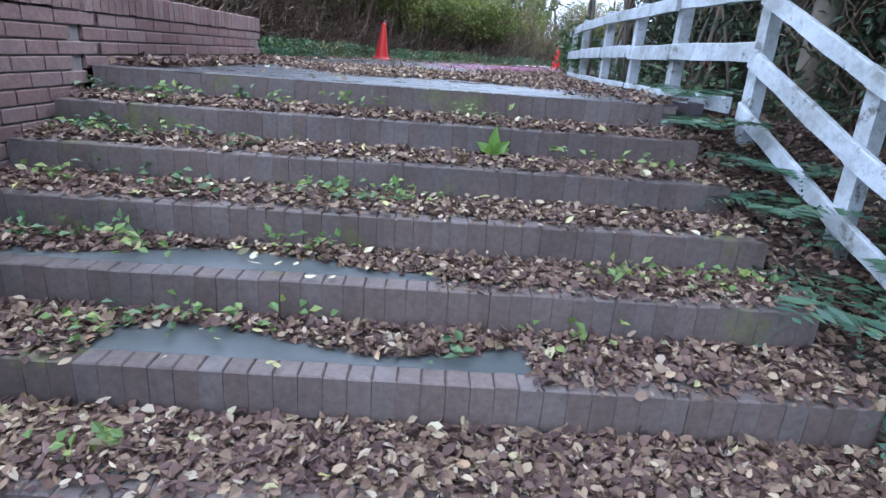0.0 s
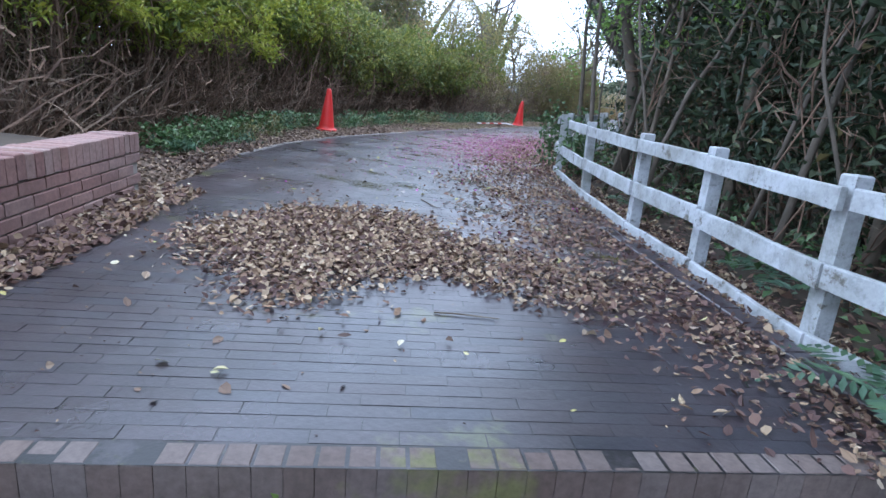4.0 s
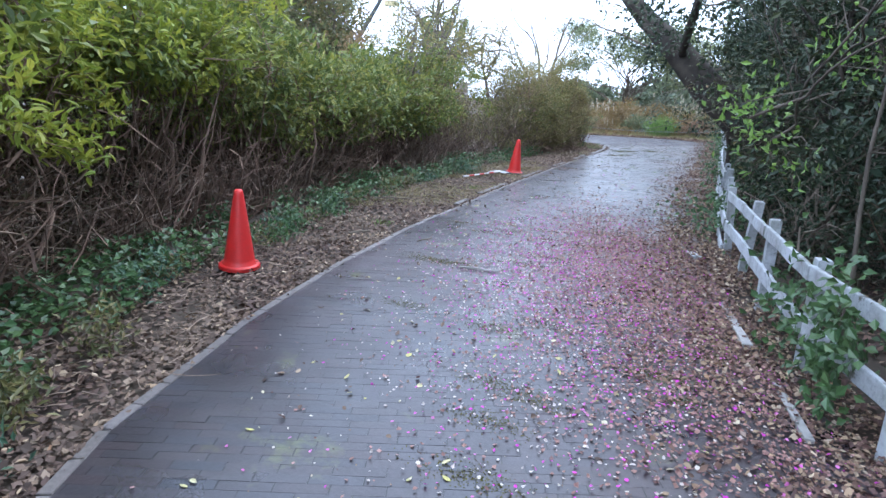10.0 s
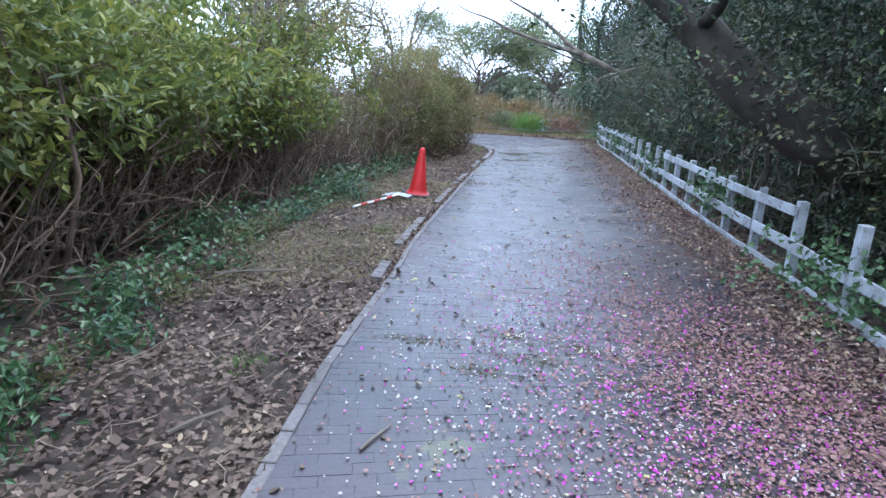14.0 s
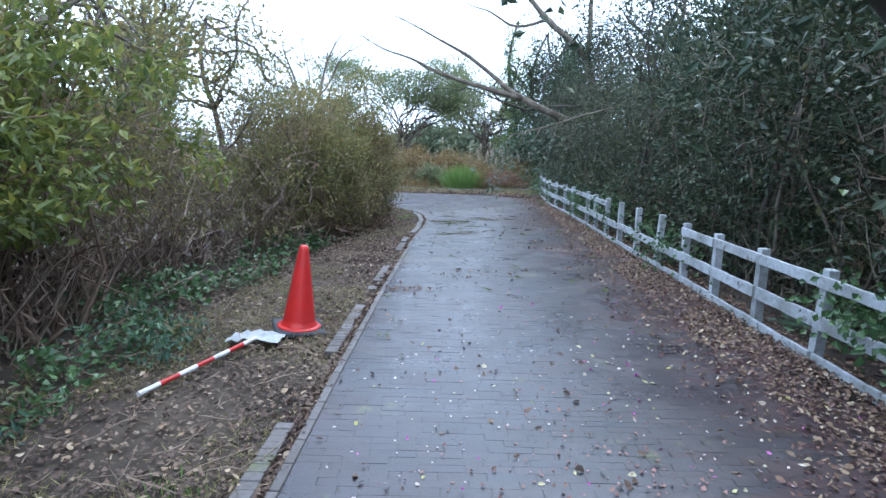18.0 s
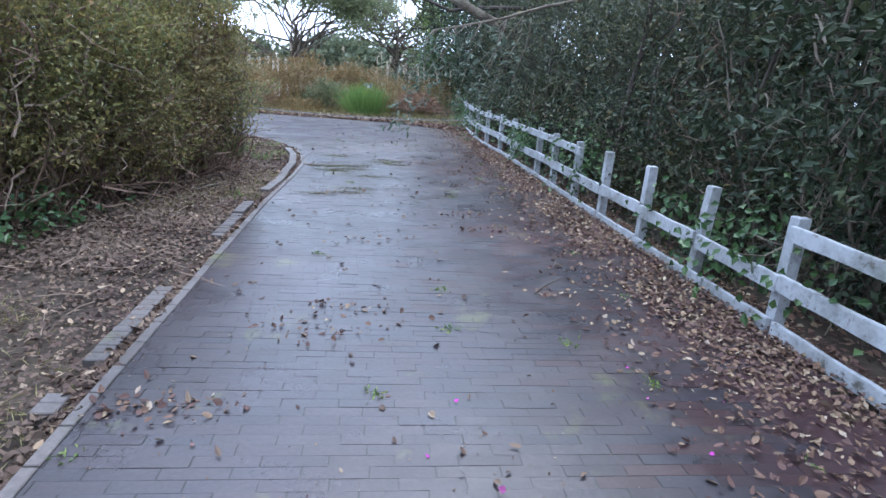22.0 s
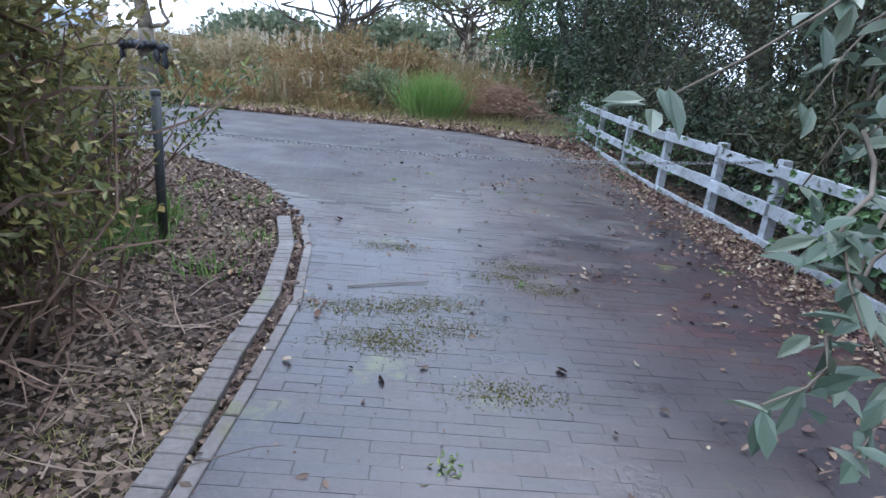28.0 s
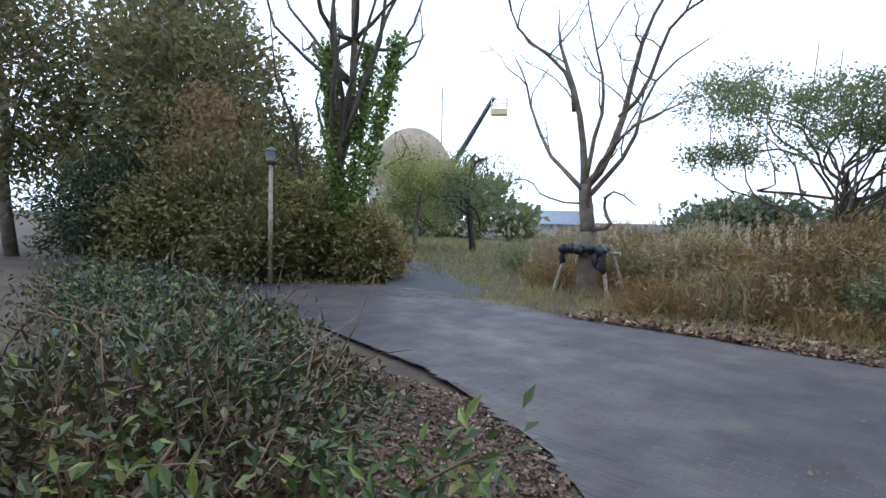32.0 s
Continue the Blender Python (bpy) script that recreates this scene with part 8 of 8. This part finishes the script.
def distant_buildings():
    ob = tagged(new("round_roof_building"), "large building with a rounded brown roof among trees", "building")
    ob.location = (-43.6, 53.6, 0)
    g = Geo()
    g.lathe([(4.3, 0), (4.4, 4.6)], 28)
    part("wall", g, PALE_WALL, ob)
    g = Geo()
    g.lathe([(4.5, 4.6)] + [(4.5 * math.cos(a), 4.6 + 6.0 * math.sin(a)) for a in np.linspace(0.05, 1.52, 12)] + [(0.0, 10.6)], 28)
    part("roof", g, DOME, ob, smooth=True)
    g = Geo()
    g.tube([(2.6, 1.6, 8.4), (2.6, 1.6, 14.6)], 0.05, 6)
    part("mast", g, METAL_DARK, ob)
    ob = tagged(new("blue_roof_building"), "low building with a blue sheet roof beyond the reeds", "building")
    ob.matrix_basis = pose(-34.0, 63.0, 0, 0, 0, 30)
    g = Geo()
    g.box(pose(0, 0, 0.4), 9.0, 6.0, 1.6, 0.02)
    part("wall", g, PALE_WALL, ob)
    g = Geo()
    g.add([(-4.8, -3.3, 1.15), (4.8, -3.3, 1.15), (4.8, 0, 2.5), (-4.8, 0, 2.5), (-4.8, 3.3, 1.15), (4.8, 3.3, 1.15), (-4.8, -3.3, 1.0), (4.8, -3.3, 1.0), (-4.8, 3.3, 1.0), (4.8, 3.3, 1.0)], [(0, 1, 2, 3), (3, 2, 5, 4), (6, 7, 1, 0), (4, 5, 9, 8), (1, 7, 9, 5, 2), (6, 0, 3, 4, 8)])
    part("roof", g, BLUE_ROOF, ob)
    g = Geo()
    g.box(pose(4.6, -1.0, 1.4), 1.2, 2.6, 3.6, 0.02)
    part("annex", g, PALE_WALL, ob)
    ob = tagged(new("boom_lift"), "aerial work platform with a dark boom and yellow basket", "boom lift")
    g = Geo()
    g.tube([(-43.2, 58.6, 0), (-42.8, 58.9, 7.0)], 0.4, 8)
    part("mast", g, METAL_DARK, ob)
    g = Geo()
    g.tube([(-42.9, 58.8, 7.0), (-38.9, 60.8, 14.3)], [0.32, 0.22], 8)
    part("boom", g, METAL_DARK, ob)
    g = Geo()
    g.box(pose(-38.3, 61.0, 12.7, 0, 0, 35), 1.7, 1.0, 0.6, 0.03)
    part("basket", g, YELLOW, ob)
    for dx, dy in ((-0.8, -0.45), (0.8, -0.45), (0.8, 0.45), (-0.8, 0.45)):
        g = Geo()
        q = pose(-38.3, 61.0, 0, 0, 0, 35) @ Vector((dx, dy, 0))
        g.tube([(q.x, q.y, 12.9), (q.x, q.y, 14.1)], 0.05, 6)
        part("upright", g, WHITE_TAPE, ob)
    for z in (13.5, 14.1):
        g = Geo()
        q = [pose(-38.3, 61.0, z, 0, 0, 35) @ Vector((dx, dy, 0)) for dx, dy in ((-0.8, -0.45), (0.8, -0.45), (0.8, 0.45), (-0.8, 0.45), (-0.8, -0.45))]
        g.tube([tuple(p) for p in q], 0.05, 6)
        part("guard_rail", g, WHITE_TAPE, ob)


distant_buildings()
